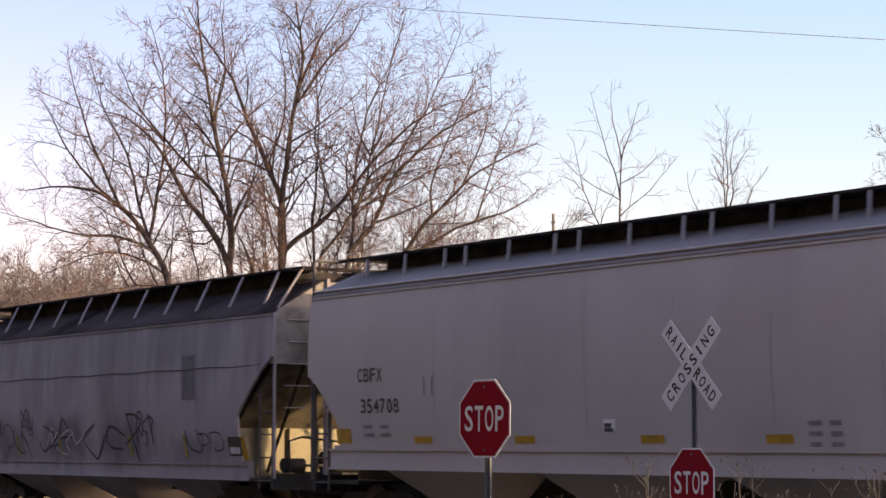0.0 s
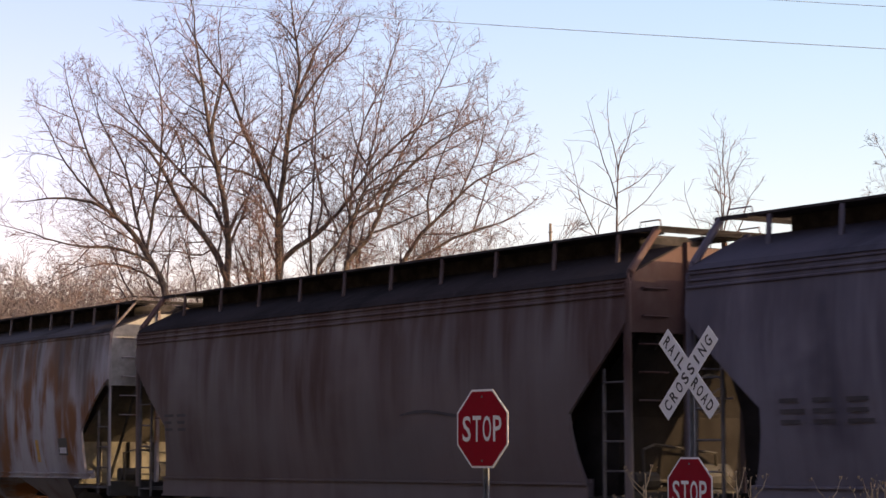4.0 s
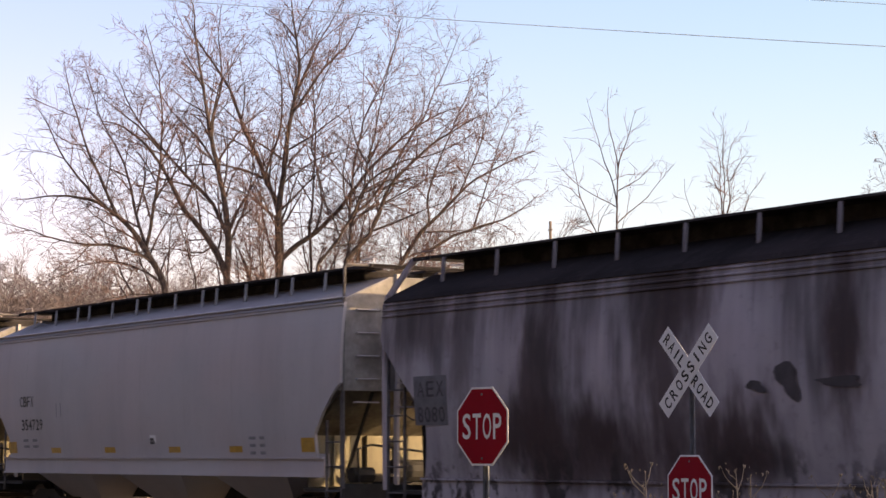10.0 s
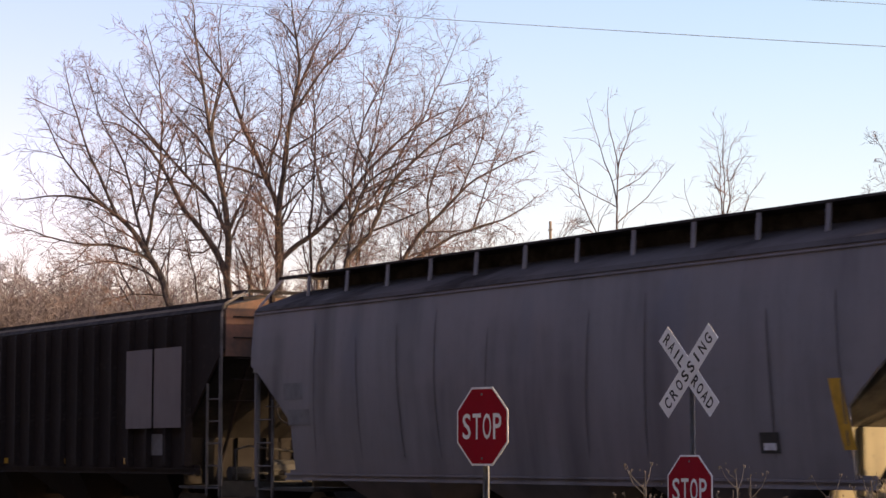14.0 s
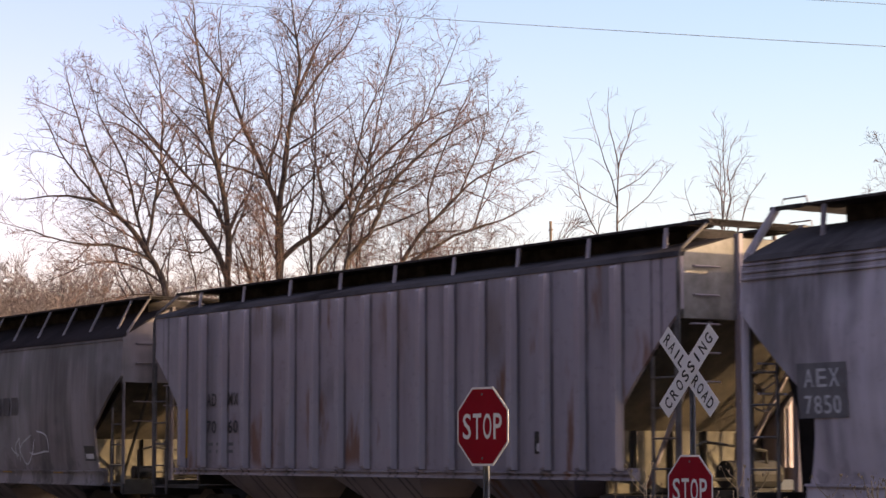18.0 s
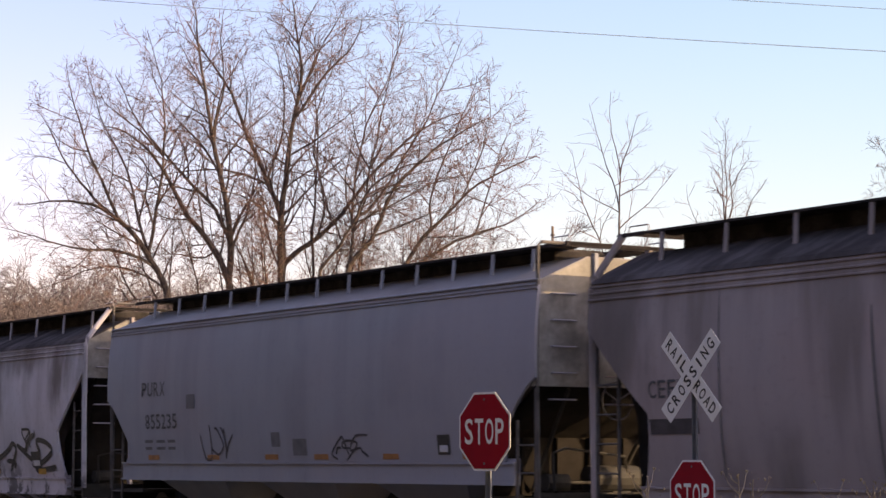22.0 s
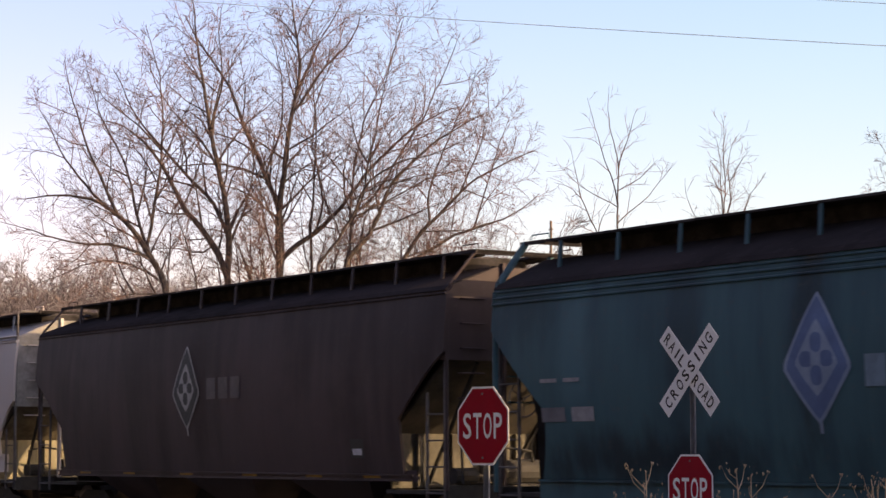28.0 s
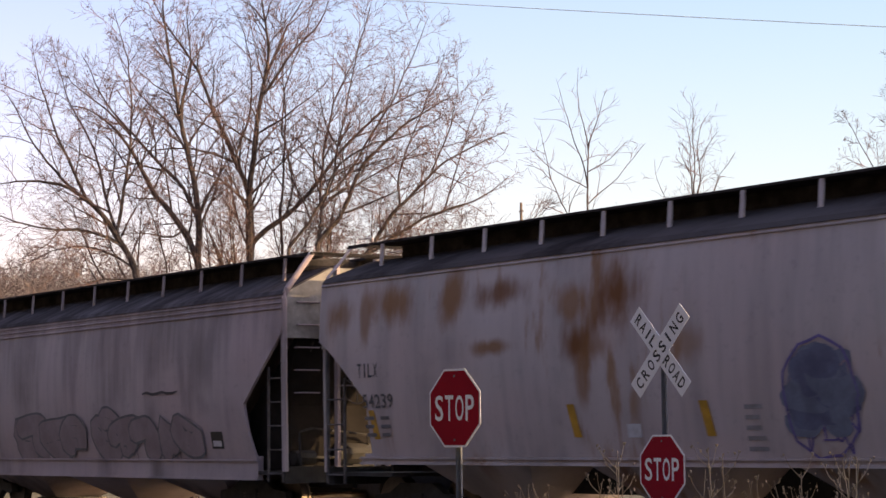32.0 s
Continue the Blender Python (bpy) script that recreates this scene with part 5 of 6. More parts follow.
# 23
car = hopper("hopper_car", k, car_paint("rust_stained_white_enamel", (0.43, 0.395, 0.41), 26, 0.45, rust=0.75, grime=0.4, top=0.6, low=0.6, streak_col=(0.20, 0.15, 0.12), rust_col=(0.20, 0.09, 0.045), stains=((3.0, 3.25, 0.75, 0.9, (0.13, 0.06, 0.035), 1.0), (-2.4, 3.3, 0.7, 0.9, (0.12, 0.085, 0.065), 0.8), (-6.1, 3.4, 0.4, 0.7, (0.20, 0.085, 0.035), 0.85), (-6.6, 3.2, 0.3, 0.8, (0.20, 0.085, 0.035), 0.8), (0.05, 3.2, 0.25, 0.8, (0.10, 0.08, 0.075), 0.85), (0.9, 3.75, 1.3, 0.35, (0.20, 0.085, 0.035), 0.7), (5.6, 3.7, 1.0, 0.3, (0.12, 0.085, 0.065), 0.6), (-2.9, 3.8, 0.6, 0.3, (0.20, 0.085, 0.035), 0.8), (3.0, 2.0, 0.3, 1.0, (0.20, 0.085, 0.035), 0.5), (-3.4, 1.6, 1.9, 0.65, (0.20, 0.185, 0.21), 0.85), (-0.6, 1.55, 1.9, 0.62, (0.17, 0.155, 0.175), 0.85), (2.4, 1.6, 1.9, 0.6, (0.19, 0.175, 0.20), 0.85))), brackets=10)
field(car, k, "lettering_patch", -6.5, 1.88, 0.8, 0.72, PALE, 0.004)
mark(car, k, "AEX", -6.45, 2.31, 0.7, 0.25, BLACK)
mark(car, k, "8128", -6.45, 1.92, 0.7, 0.28, BLACK)
for x, z, s in ((-2.2, 1.8, 2), (0.6, 1.8, 5)):
    tag_scrawl(car, k, x, z, 1.0, 0.5, WINE, s, 2, 0.06)
tag_scrawl(car, k, -2.2, 1.15, 1.6, 0.65, SHADE, 61, 2, 0.07)
tag_scrawl(car, k, 0.4, 1.05, 1.9, 0.8, WINE, 62, 2, 0.08)
placard(car, k, 4.75, 1.3, 0.46, 0.32)
for x in (-6.7, -4.6, -1.0, 2.6, 5.4):
    field(car, k, "reflector", x, 0.84, 0.5, 0.13, YELLOW, 0.03)
couple(car, "off-white covered hopper car with rust runs and a grey patch")
# 24
car = hopper("hopper_car", k, car_paint("chalk_white_enamel", (0.63, 0.60, 0.665), 28, 0.3, grime=0.35, top=0.6, low=0.95, streak_col=(0.11, 0.095, 0.11), stains=((-0.2, 2.3, 0.42, 1.8, (0.075, 0.06, 0.055), 0.95), (3.18, 3.3, 0.5, 0.5, (0.045, 0.04, 0.05), 0.95), (-2.9, 3.2, 0.35, 1.2, (0.12, 0.10, 0.10), 0.8), (-1.0, 3.45, 1.0, 0.5, (0.045, 0.04, 0.05), 0.9), (0.9, 3.55, 0.9, 0.4, (0.045, 0.04, 0.05), 0.9), (7.2, 3.2, 0.25, 0.45, (0.045, 0.04, 0.05), 0.8), (-4.9, 3.5, 0.8, 0.45, (0.10, 0.09, 0.10), 0.7), (4.8, 3.6, 0.6, 0.35, (0.10, 0.09, 0.11), 0.7), (0.3, 1.6, 0.3, 0.6, (0.10, 0.075, 0.055), 0.8))), brackets=10, roof_paint=ROOF_GRIME)
mark(car, k, "AEX", -6.5, 2.28, 0.6, 0.22, GREYPATCH)
mark(car, k, "8054", -6.5, 1.9, 0.75, 0.24, GREYPATCH)
for x, z, w, h in ((-1.9, 2.58, 0.8, 0.14), (-0.9, 2.60, 0.45, 0.34), (-0.3, 2.66, 0.5, 0.2), (2.8, 2.6, 0.4, 0.30)):
    p, f = blob(x + w / 2, z + h / 2, w, h, int(x * 10) + 30, wob=0.25)
    on_side(car, k, "black_mark", p, f, BLACK)
for z, a, b in ((2.86, 0.6, 2.0), (2.52, -0.9, 1.9), (2.42, -0.3, 2.2), (2.34, -0.9, 2.5)):
    p, f = ribbon([(a + (b - a) * i / 6, z + 0.02 * math.sin(3 * i)) for i in range(7)], 0.04)
    on_side(car, k, "black_mark", p, f, BLACK)
field(car, k, "grey_patch", 4.0, 1.2, 0.75, 0.5, GREYPATCH)
field(car, k, "grey_patch", 1.0, 1.2, 1.2, 0.28, GREYPATCH)
placard(car, k, 5.07, 1.32, 0.5, 0.26)
for x in (-4.5, -2.6, 2.6, 6.2):
    field(car, k, "reflector", x, 1.16, 0.12, 0.45, plain("worn_marker", (0.36, 0.30, 0.14), 0.7), skew=-0.1)
couple(car, "chalk-white covered hopper car with black paint marks")
# 25
k = "ledge"
car = hopper("hopper_car", k, car_paint("dark_warm_grey_enamel", (0.175, 0.148, 0.145), 29, 0.4, grime=0.3), brackets=11)
data_block(car, k, -6.3, 2.3, 3, 2, 0.4, SHADE)
placard(car, k, 5.2, 1.4, 0.42, 0.3)
couple(car, "dark warm grey covered hopper car")
# 26
k = "round"
car = hopper("hopper_car", k, car_paint("teal_enamel", (0.045, 0.120, 0.138), 30, 0.9, grime=0.4, top=0.55, streak_col=(0.03, 0.07, 0.09), rough=0.5, stains=((-1.0, 3.0, 0.3, 1.5, (0.02, 0.022, 0.025), 0.85), (-3.3, 3.0, 0.5, 1.3, (0.025, 0.04, 0.05), 0.6), (-0.9, 3.95, 0.35, 0.25, (0.10, 0.06, 0.03), 0.9), (3.5, 2.3, 0.9, 0.35, (0.02, 0.03, 0.035), 0.7), (-4.0, 1.35, 3.2, 0.5, (0.02, 0.028, 0.035), 0.8), (3.0, 1.35, 3.6, 0.5, (0.02, 0.028, 0.035), 0.8), (-5.6, 3.0, 0.4, 1.2, (0.07, 0.17, 0.20), 0.6), (2.4, 3.0, 0.5, 1.0, (0.02, 0.04, 0.05), 0.6), (-6.8, 3.6, 0.8, 0.8, (0.025, 0.05, 0.06), 0.7), (1.0, 3.8, 0.8, 0.2, (0.10, 0.20, 0.24), 0.6), (5.2, 3.7, 1.2, 0.25, (0.10, 0.20, 0.24), 0.6))), brackets=11, roof_paint=ROOF_DARK)
diamond(car, k, -0.8, 2.6, 1.2, 1.6, plain("faded_emblem_blue", (0.09, 0.16, 0.30), 0.6, size=2, dark=(0.06, 0.11, 0.22)), plain("faded_emblem_rim", (0.24, 0.32, 0.42), 0.6, size=2, dark=(0.16, 0.23, 0.32)))
word_bars(car, k, 0.0, 2.23, plain("faded_word_blue", (0.13, 0.21, 0.27), 0.6))
data_block(car, k, -6.4, 2.45, 1, 2, 0.42, GREYED)
field(car, k, "lettering", -6.4, 1.9, 0.55, 0.2, GREYPATCH)
field(car, k, "lettering", -5.7, 1.9, 0.5, 0.2, GREYED)
for x, z in ((3.0, 2.35), (3.6, 2.2), (4.3, 2.3)):
    p, f = blob(x, z, 0.35, 0.3, int(x * 7), wob=0.3)
    on_side(car, k, "black_mark", p, f, BLACK)
couple(car, "weathered teal covered hopper car with a pale diamond emblem")
# 27
k = "ledge"
car = hopper("hopper_car", k, car_paint("dark_brown_enamel", (0.074, 0.052, 0.053), 31, 0.5, grime=0.25, top=0.6, streak_col=(0.03, 0.02, 0.02), gloss=0.2), brackets=11, roof_paint=ROOF_DARK)
diamond(car, k, -0.72, 2.68, 1.1, 1.55, plain("emblem_green", (0.03, 0.035, 0.035), 0.6), plain("emblem_grey", (0.38, 0.37, 0.36), 0.6))
word_bars(car, k, 0.08, 2.45, plain("faded_word_brown", (0.10, 0.08, 0.08), 0.6))
placard(car, k, 4.9, 1.4, 0.4, 0.3)
for x in (-5.6, -3.6, -1.2, 1.2, 3.4, 5.2):
    field(car, k, "reflector", x, 1.05, 0.5, 0.09, YELLOW, 0.03)
couple(car, "dark brown covered hopper car with a white diamond emblem")
# 28
couple(leased_grey("354740", 32), "light grey smooth-sided covered hopper car with black lettering")
# 29
k = "round"
car = hopper("hopper_car", k, car_paint("dark_teal_enamel", (0.011, 0.0165, 0.026), 33, 0.55, grime=0.2, streak_col=(0.030, 0.052, 0.075), rough=0.65, gloss=0.12, stains=((-5.0, 2.8, 0.3, 1.3, (0.075, 0.115, 0.155), 0.75), (-3.6, 3.0, 0.35, 1.0, (0.058, 0.094, 0.13), 0.6), (-2.0, 3.1, 0.5, 0.9, (0.052, 0.085, 0.118), 0.6), (1.3, 3.0, 0.2, 1.2, (0.015, 0.018, 0.022), 0.9), (2.6, 3.2, 0.5, 0.8, (0.058, 0.094, 0.13), 0.6), (4.2, 3.2, 0.5, 0.9, (0.052, 0.085, 0.118), 0.6), (-6.6, 3.3, 0.4, 0.9, (0.02, 0.02, 0.025), 0.7))), brackets=11, roof_paint=ROOF_DARK)
diamond(car, k, -0.8, 2.72, 1.15, 1.6, plain("emblem_slate", (0.10, 0.13, 0.22), 0.6), plain("emblem_mist", (0.20, 0.23, 0.30), 0.6))
word_bars(car, k, -0.12, 2.26, plain("faded_word_slate", (0.075, 0.085, 0.115), 0.6))
for x, w in ((-6.3, 1.0), (-1.3, 2.4), (5.2, 1.3)):
    field(car, k, "graffiti_fill", x, 1.12, w, 0.34, MUSTARD, 0.006)
throw_up(car, k, -0.9, 0.8, 1.0, 1.0, PURPLE, GRAPE, 5, 2)
throw_up(car, k, -5.1, 0.8, 3.7, 1.35, HAZE, UNDER, 9, 6, 0.34)
throw_up(car, k, 0.7, 0.8, 4.7, 1.55, HAZE, UNDER, 13, 5, 0.46)
placard(car, k, 6.13, 1.27, 0.4, 0.34)
couple(car, "dark teal covered hopper car with large blue graffiti letters")
# 30
DUSK = plain("sprayed_grey_blue", (0.15, 0.185, 0.25), 0.6, size=2.4, dark=(0.085, 0.105, 0.16))
STORM = plain("sprayed_slate_blue", (0.105, 0.13, 0.21), 0.6, size=2.4, dark=(0.06, 0.07, 0.13))
OVAL = (3.18, 1.86, 1.28, 1.46)
k = "ledge"
car = hopper("hopper_car", k, car_paint("rust_spotted_grey_enamel", (0.48, 0.43, 0.425), 34, 0.4, rust=0.5, grime=0.3, rust_col=(0.30, 0.15, 0.06), stains=((-7.1, 3.4, 0.5, 0.4, (0.27, 0.125, 0.045), 0.8), (-6.3, 3.4, 0.2, 0.5, (0.27, 0.125, 0.045), 0.7), (-5.6, 3.5, 0.75, 0.42, (0.27, 0.125, 0.045), 0.9), (-4.05, 3.5, 0.42, 0.5, (0.27, 0.125, 0.045), 0.9), (-2.9, 3.5, 0.7, 0.28, (0.20, 0.08, 0.03), 0.9), (-1.35, 3.25, 0.45, 0.32, (0.27, 0.125, 0.045), 0.8), (-0.4, 3.35, 0.6, 0.65, (0.20, 0.08, 0.03), 1.0), (-1.2, 2.65, 0.5, 0.45, (0.20, 0.08, 0.03), 1.0), (-1.1, 2.2, 0.2, 0.4, (0.27, 0.125, 0.045), 0.7), (-0.75, 2.62, 0.4, 0.25, (0.27, 0.125, 0.045), 0.6), (-3.1, 2.72, 0.55, 0.14, (0.27, 0.125, 0.045), 0.85), (6.0, 3.3, 0.6, 0.35, (0.27, 0.125, 0.045), 0.6), (4.6, 3.0, 0.5, 0.6, (0.36, 0.36, 0.33), 0.6), (1.0, 2.6, 0.3, 0.3, (0.27, 0.125, 0.045), 0.5))), brackets=11)
mark(car, k, "TILX", -6.54, 2.38, 0.58, 0.22)
mark(car, k, "54239", -6.44, 1.9, 0.85, 0.22)
data_block(car, k, -6.4, 1.72, 3, 2, 0.3)
r = random.Random(14)
for j in range(26):
    # overlapping sprayed cells that make up a tall oval
    a, q = r.uniform(0, 6.3), r.random() ** 0.5
    p, f = blob(OVAL[0] + math.cos(a) * q * OVAL[2] * 0.33, OVAL[1] + math.sin(a) * q * OVAL[3] * 0.36, OVAL[2] * r.uniform(0.3, 0.5), OVAL[3] * r.uniform(0.22, 0.36), j, 2, 14, 0.14)
    on_side(car, k, "graffiti_fill", p, f, (DUSK, STORM)[j % 2], 0.008 + 0.0003 * j)
rim = [(OVAL[0] + math.cos(t * 0.3) * OVAL[2] * (0.47 + 0.03 * math.sin(t * 5)), OVAL[1] + math.sin(t * 0.3) * OVAL[3] * (0.49 + 0.02 * math.sin(t * 3))) for t in range(22)]
p, f = ribbon(rim, 0.035)
on_side(car, k, "graffiti_line", p, f, PURPLE, 0.018)
for n, (mat, w) in enumerate(((PURPLE, 0.03), (PURPLE, 0.022), (STORM, 0.03), (ROSE, 0.02))):
    tag_scrawl(car, k, OVAL[0] - OVAL[2] * 0.42, OVAL[1] - OVAL[3] * (0.42 - 0.1 * n), OVAL[2] * 0.84, OVAL[3] * 0.5, mat, 37 + n, 4, w)
for x in (-6.2, -1.39, 1.2, 5.8):
    field(car, k, "reflector", x, 1.42, 0.16, 0.45, YELLOW, skew=-0.1)
field(car, k, "data_plate", -0.3, 1.41, 0.28, 0.18, PALE)
data_block(car, k, 1.9, 1.75, 5, 1, 0.35, FAINT)
couple(car, "light grey covered hopper car with rust spots and blue oval")
# 31
k = "round"
car = hopper("hopper_car", k, car_paint("pinkish_grey_enamel", (0.436, 0.370, 0.378), 35, 0.6, grime=0.3, top=0.5, streak_col=(0.18, 0.15, 0.15)), brackets=10)
DULLROSE = plain("sprayed_dull_rose", (0.30, 0.235, 0.245), 0.7, size=1.5, dark=(0.24, 0.18, 0.19))
throw_up(car, k, -3.3, 1.14, 3.2, 0.75, DULLROSE, GREYPATCH, 21, 4, 0.5)
throw_up(car, k, 0.6, 1.14, 4.0, 0.75, DULLROSE, GREYPATCH, 23, 5, 0.5)
p, f = ribbon([(2.6 + i * 0.2, 2.3 + 0.02 * math.sin(i * 2)) for i in range(8)], 0.05)
on_side(car, k, "scrape", p, f, SHADE)
tag_scrawl(car, k, 0.5, 0.78, 4.0, 0.26, CHALK, 71, 8, 0.04)
placard(car, k, 5.1, 1.28, 0.42, 0.3)
couple(car, "pinkish grey covered hopper car with faded graffiti letters")

# ---- crossing signs ----
def u_post(height):
    """A galvanised U-channel post with punched holes."""
    sh = Shape().prism([(-0.04, 0.0), (-0.028, 0.0), (-0.018, 0.028), (0.018, 0.028), (0.028, 0.0), (0.04, 0.0), (0.04, 0.006), (0.032, 0.006), (0.022, 0.034), (-0.022, 0.034), (-0.032, 0.006), (-0.04, 0.006)], "z", -0.3, height)
    return sh.mesh()


def flat_text(body, w, h, bold, depth=0.003, fill=0.8):
    """Letters as a thin raised sheet, centred, facing -y."""
    v, f = spaced(body, bold, fill)
    sh = Shape()
    pts = [((p[0] - 0.5) * w, -depth, (p[1] - 0.5) * h) for p in v]
    sh.add(pts, f)
    return sh.mesh()


def octagon(r):
    return [(r * math.cos(radians(22.5 + 45 * i)), r * math.sin(radians(22.5 + 45 * i))) for i in range(8)]


def stop_plate(parent, z):
    """A stop plate: white rim, red field, white word, two bolts."""
    face = 0.762 / 2 / math.cos(radians(22.5))
    pl = part("sign_plate", Shape().prism(octagon(face), "y", -0.004, 0.0).mesh(), WHITE, parent, "white-edged octagonal plate", pose(0, -0.036, z))
    part("red_field", Shape().prism(octagon(face * 0.945), "y", -0.0065, -0.0045).mesh(), RED, pl, "red octagonal field")
    part("word", flat_text("STOP", 0.61, 0.25, 0.012, 0.009, 0.82), WHITE, pl, "white letters reading STOP")
    for s in (-1, 1):
        part("bolt", Shape().disc((0, s * 0.31), -0.009, 0.012, 0.003, 8).mesh(), GALV, pl)


post = new("stop_sign")
post.matrix_basis = pose(-17.25, -7.62, 0, 0, 0, 6)
part("post", u_post(2.36), GALV, post, "galvanised steel U-channel")
stop_plate(post, 2.015)
tagged(post, "red octagonal stop sign on a steel post by the road", "stop sign", "stop signs at the crossing")

post = new("crossing_sign")
post.matrix_basis = pose(-18.28, -4.15, 0, 0, 0, 0)
part("post", u_post(2.62), GALV, post, "galvanised steel U-channel")
stop_plate(post, 1.36)
for words, turn, off in (("CROSSING", 45, 0.042), ("RAIL  ROAD", -45, 0.036)):
    m = pose(0, -off, 2.66) @ Euler((0, radians(-turn), 0)).to_matrix().to_4x4()
    bl = part("blade", Shape().prism([(-0.61, -0.114), (0.61, -0.114), (0.61, 0.114), (-0.61, 0.114)], "y", -0.004, 0.0).mesh(), WHITE, post, "white reflective crossbuck blade", m)
    if words == "CROSSING":
        part("word", flat_text(words, 1.12, 0.135, 0.018, 0.0065, 0.66), BLACK, bl, "black letters reading CROSSING")
    else:
        for w, x in (("RAIL", -0.335), ("ROAD", 0.335)):
            part("word", flat_text(w, 0.46, 0.135, 0.018, 0.0065, 0.74), BLACK, bl, "black letters reading " + w, pose(x, 0, 0))
tagged(post, "white railroad crossbuck above a stop sign on one post", "crossing sign", "stop signs at the crossing")

# ---- wires and the distant pole ----
def at_view(x, y, d):
    """The place d metres away that stands at x, y of the level view (offsets in thousandths of the focal length)."""
    a = radians(YAW) - math.atan((x - 784) / 3817.0)
    return Vector((EYE[0] + d * math.cos(a), EYE[1] + d * math.sin(a), EYE[2] + (809 - y) / FOCAL * d * math.cos(math.atan((x - 784) / 3817.0))))


def wire(a, b, r, sag):
    pts = []
    for i in range(41):
        t = i / 40
        p = a.lerp(b, t)
        p.z -= sag * 4 * t * (1 - t)
        pts.append(p)
    return Shape().tube(pts, r, 5).mesh()


for a, b, r in ((at_view(-1200, -143, 62), at_view(2700, 133, 40), 0.008), (at_view(-1200, -228, 64), at_view(2700, 60, 41), 0.007)):
    tagged(part("overhead_wire", wire(a, b, r, 0.35), CABLE, None), "thin grey overhead wire against the sky", "wire", "overhead wires", kind="structure")
pl = new("utility_pole")
pl.location = at_view(976, 809, 95)
pl.location.z = 0
top = (809 - 392) / FOCAL * 95 + 1.72
part("shaft", Shape().tube([(0, 0, -0.5), (0, 0, top)], 0.09, 8, 0.06).mesh(), WOOD, pl)
part("crossarm", Shape().box(-0.14, 0.14, -0.03, 0.03, top - 0.42, top - 0.36).mesh(), WOOD, pl)
tagged(pl, "weathered wooden utility pole among bare trees", "utility pole")


# ---- trees ----
class Growth:
    """Bare branches as tapered tubes, thick wood and twigs kept apart."""

    def __init__(self, seed, thick=0.022, fine=0.7):
        self.fine = fine
        self.rnd, self.thick = random.Random(seed), thick
        self.wood, self.twig = Shape(), Shape()

    def limb(self, p, d, length, r, depth, lift=0.05, wander=0.12, spread=(24, 50), kids=8, end=None, ratio=0.42, twigs=0.006, first=0.16, pull=0.13):
        rnd = self.rnd
        n = max(3, min(18, int(length / (0.5 if depth > 1 else 0.28))))
        d = d.normalized()
        pts, dirs = [p.copy()], [d.copy()]
        step = length / n
        bend = Vector((0, 0, 0))
        for i in range(n):
            # bends that last a while, so that the limb winds
            bend = bend * 0.45 + Vector((rnd.gauss(0, wander), rnd.gauss(0, wander), rnd.gauss(0, wander)))
            d = d + bend + Vector((0, 0, lift))
            if end is not None:
                d = d.lerp(end, pull)
            d.normalize()
            p = p + d * step * rnd.uniform(0.8, 1.2)
            pts.append(p.copy())
            dirs.append(d.copy())
        tip = min(r * 0.5, max(twigs * 0.45, r * 0.07))
        (self.wood if r > self.thick else self.twig).tube(pts, r, 7 if r > 0.09 else (5 if r > 0.03 else 3), tip)
        if depth <= 0:
            return
        count = max(3, int((kids if depth > 1 else kids * self.fine) * rnd.uniform(0.8, 1.2)))
        turn = rnd.uniform(0, 6.3)
        for c in range(count):
            t = first + (0.97 - first) * (c + rnd.random() * 0.9) / count
            i = min(n - 1, int(t * n))
            q = pts[i].lerp(pts[i + 1], t * n - i)
            base = dirs[i + 1]
            turn += 2.6 + rnd.uniform(-0.7, 0.7)
            u = base.cross(Vector((0.3, 0.2, 1))).normalized()
            w = base.cross(u)
            a = radians(rnd.uniform(*spread))
            nd = base * math.cos(a) + (u * math.cos(turn) + w * math.sin(turn)) * math.sin(a)
            ll = length * ratio * (1.15 - 0.7 * t) * rnd.uniform(0.6, 1.35) * (1.0 if depth > 1 else 1.7)
            rr = max(twigs, min(0.016 * ll + 0.004, (r + (tip - r) * t) * rnd.uniform(0.5, 0.75)))
            self.limb(q, nd, ll, rr, depth - 1, lift * 0.9 + (0.012 if depth > 2 else 0.0), max(0.09, wander * 1.1), spread, max(4, int(kids * 0.85)), None, ratio * 1.08, twigs)

    def finish(self, name, label, place, bark, twig, group="", category="tree"):
        tree = new(name)
        tree.location = place
        part("trunk", self.wood.mesh(), bark, tree, "forked bare limbs")
        part("crown", self.twig.mesh(), twig, tree, "fine leafless twigs")
        return tagged(tree, label, category, group)


RIGHT = Vector((math.cos(radians(YAW - 90)), math.sin(radians(YAW - 90)), 0))
AWAY = Vector((math.cos(radians(YAW)), math.sin(radians(YAW)), 0))


def lean(a, depth=0.0):
    """A direction a degrees to the right of upright, seen from the crossing."""
    return RIGHT * math.sin(radians(a)) + Vector((0, 0, 1)) * math.cos(radians(a)) + AWAY * depth


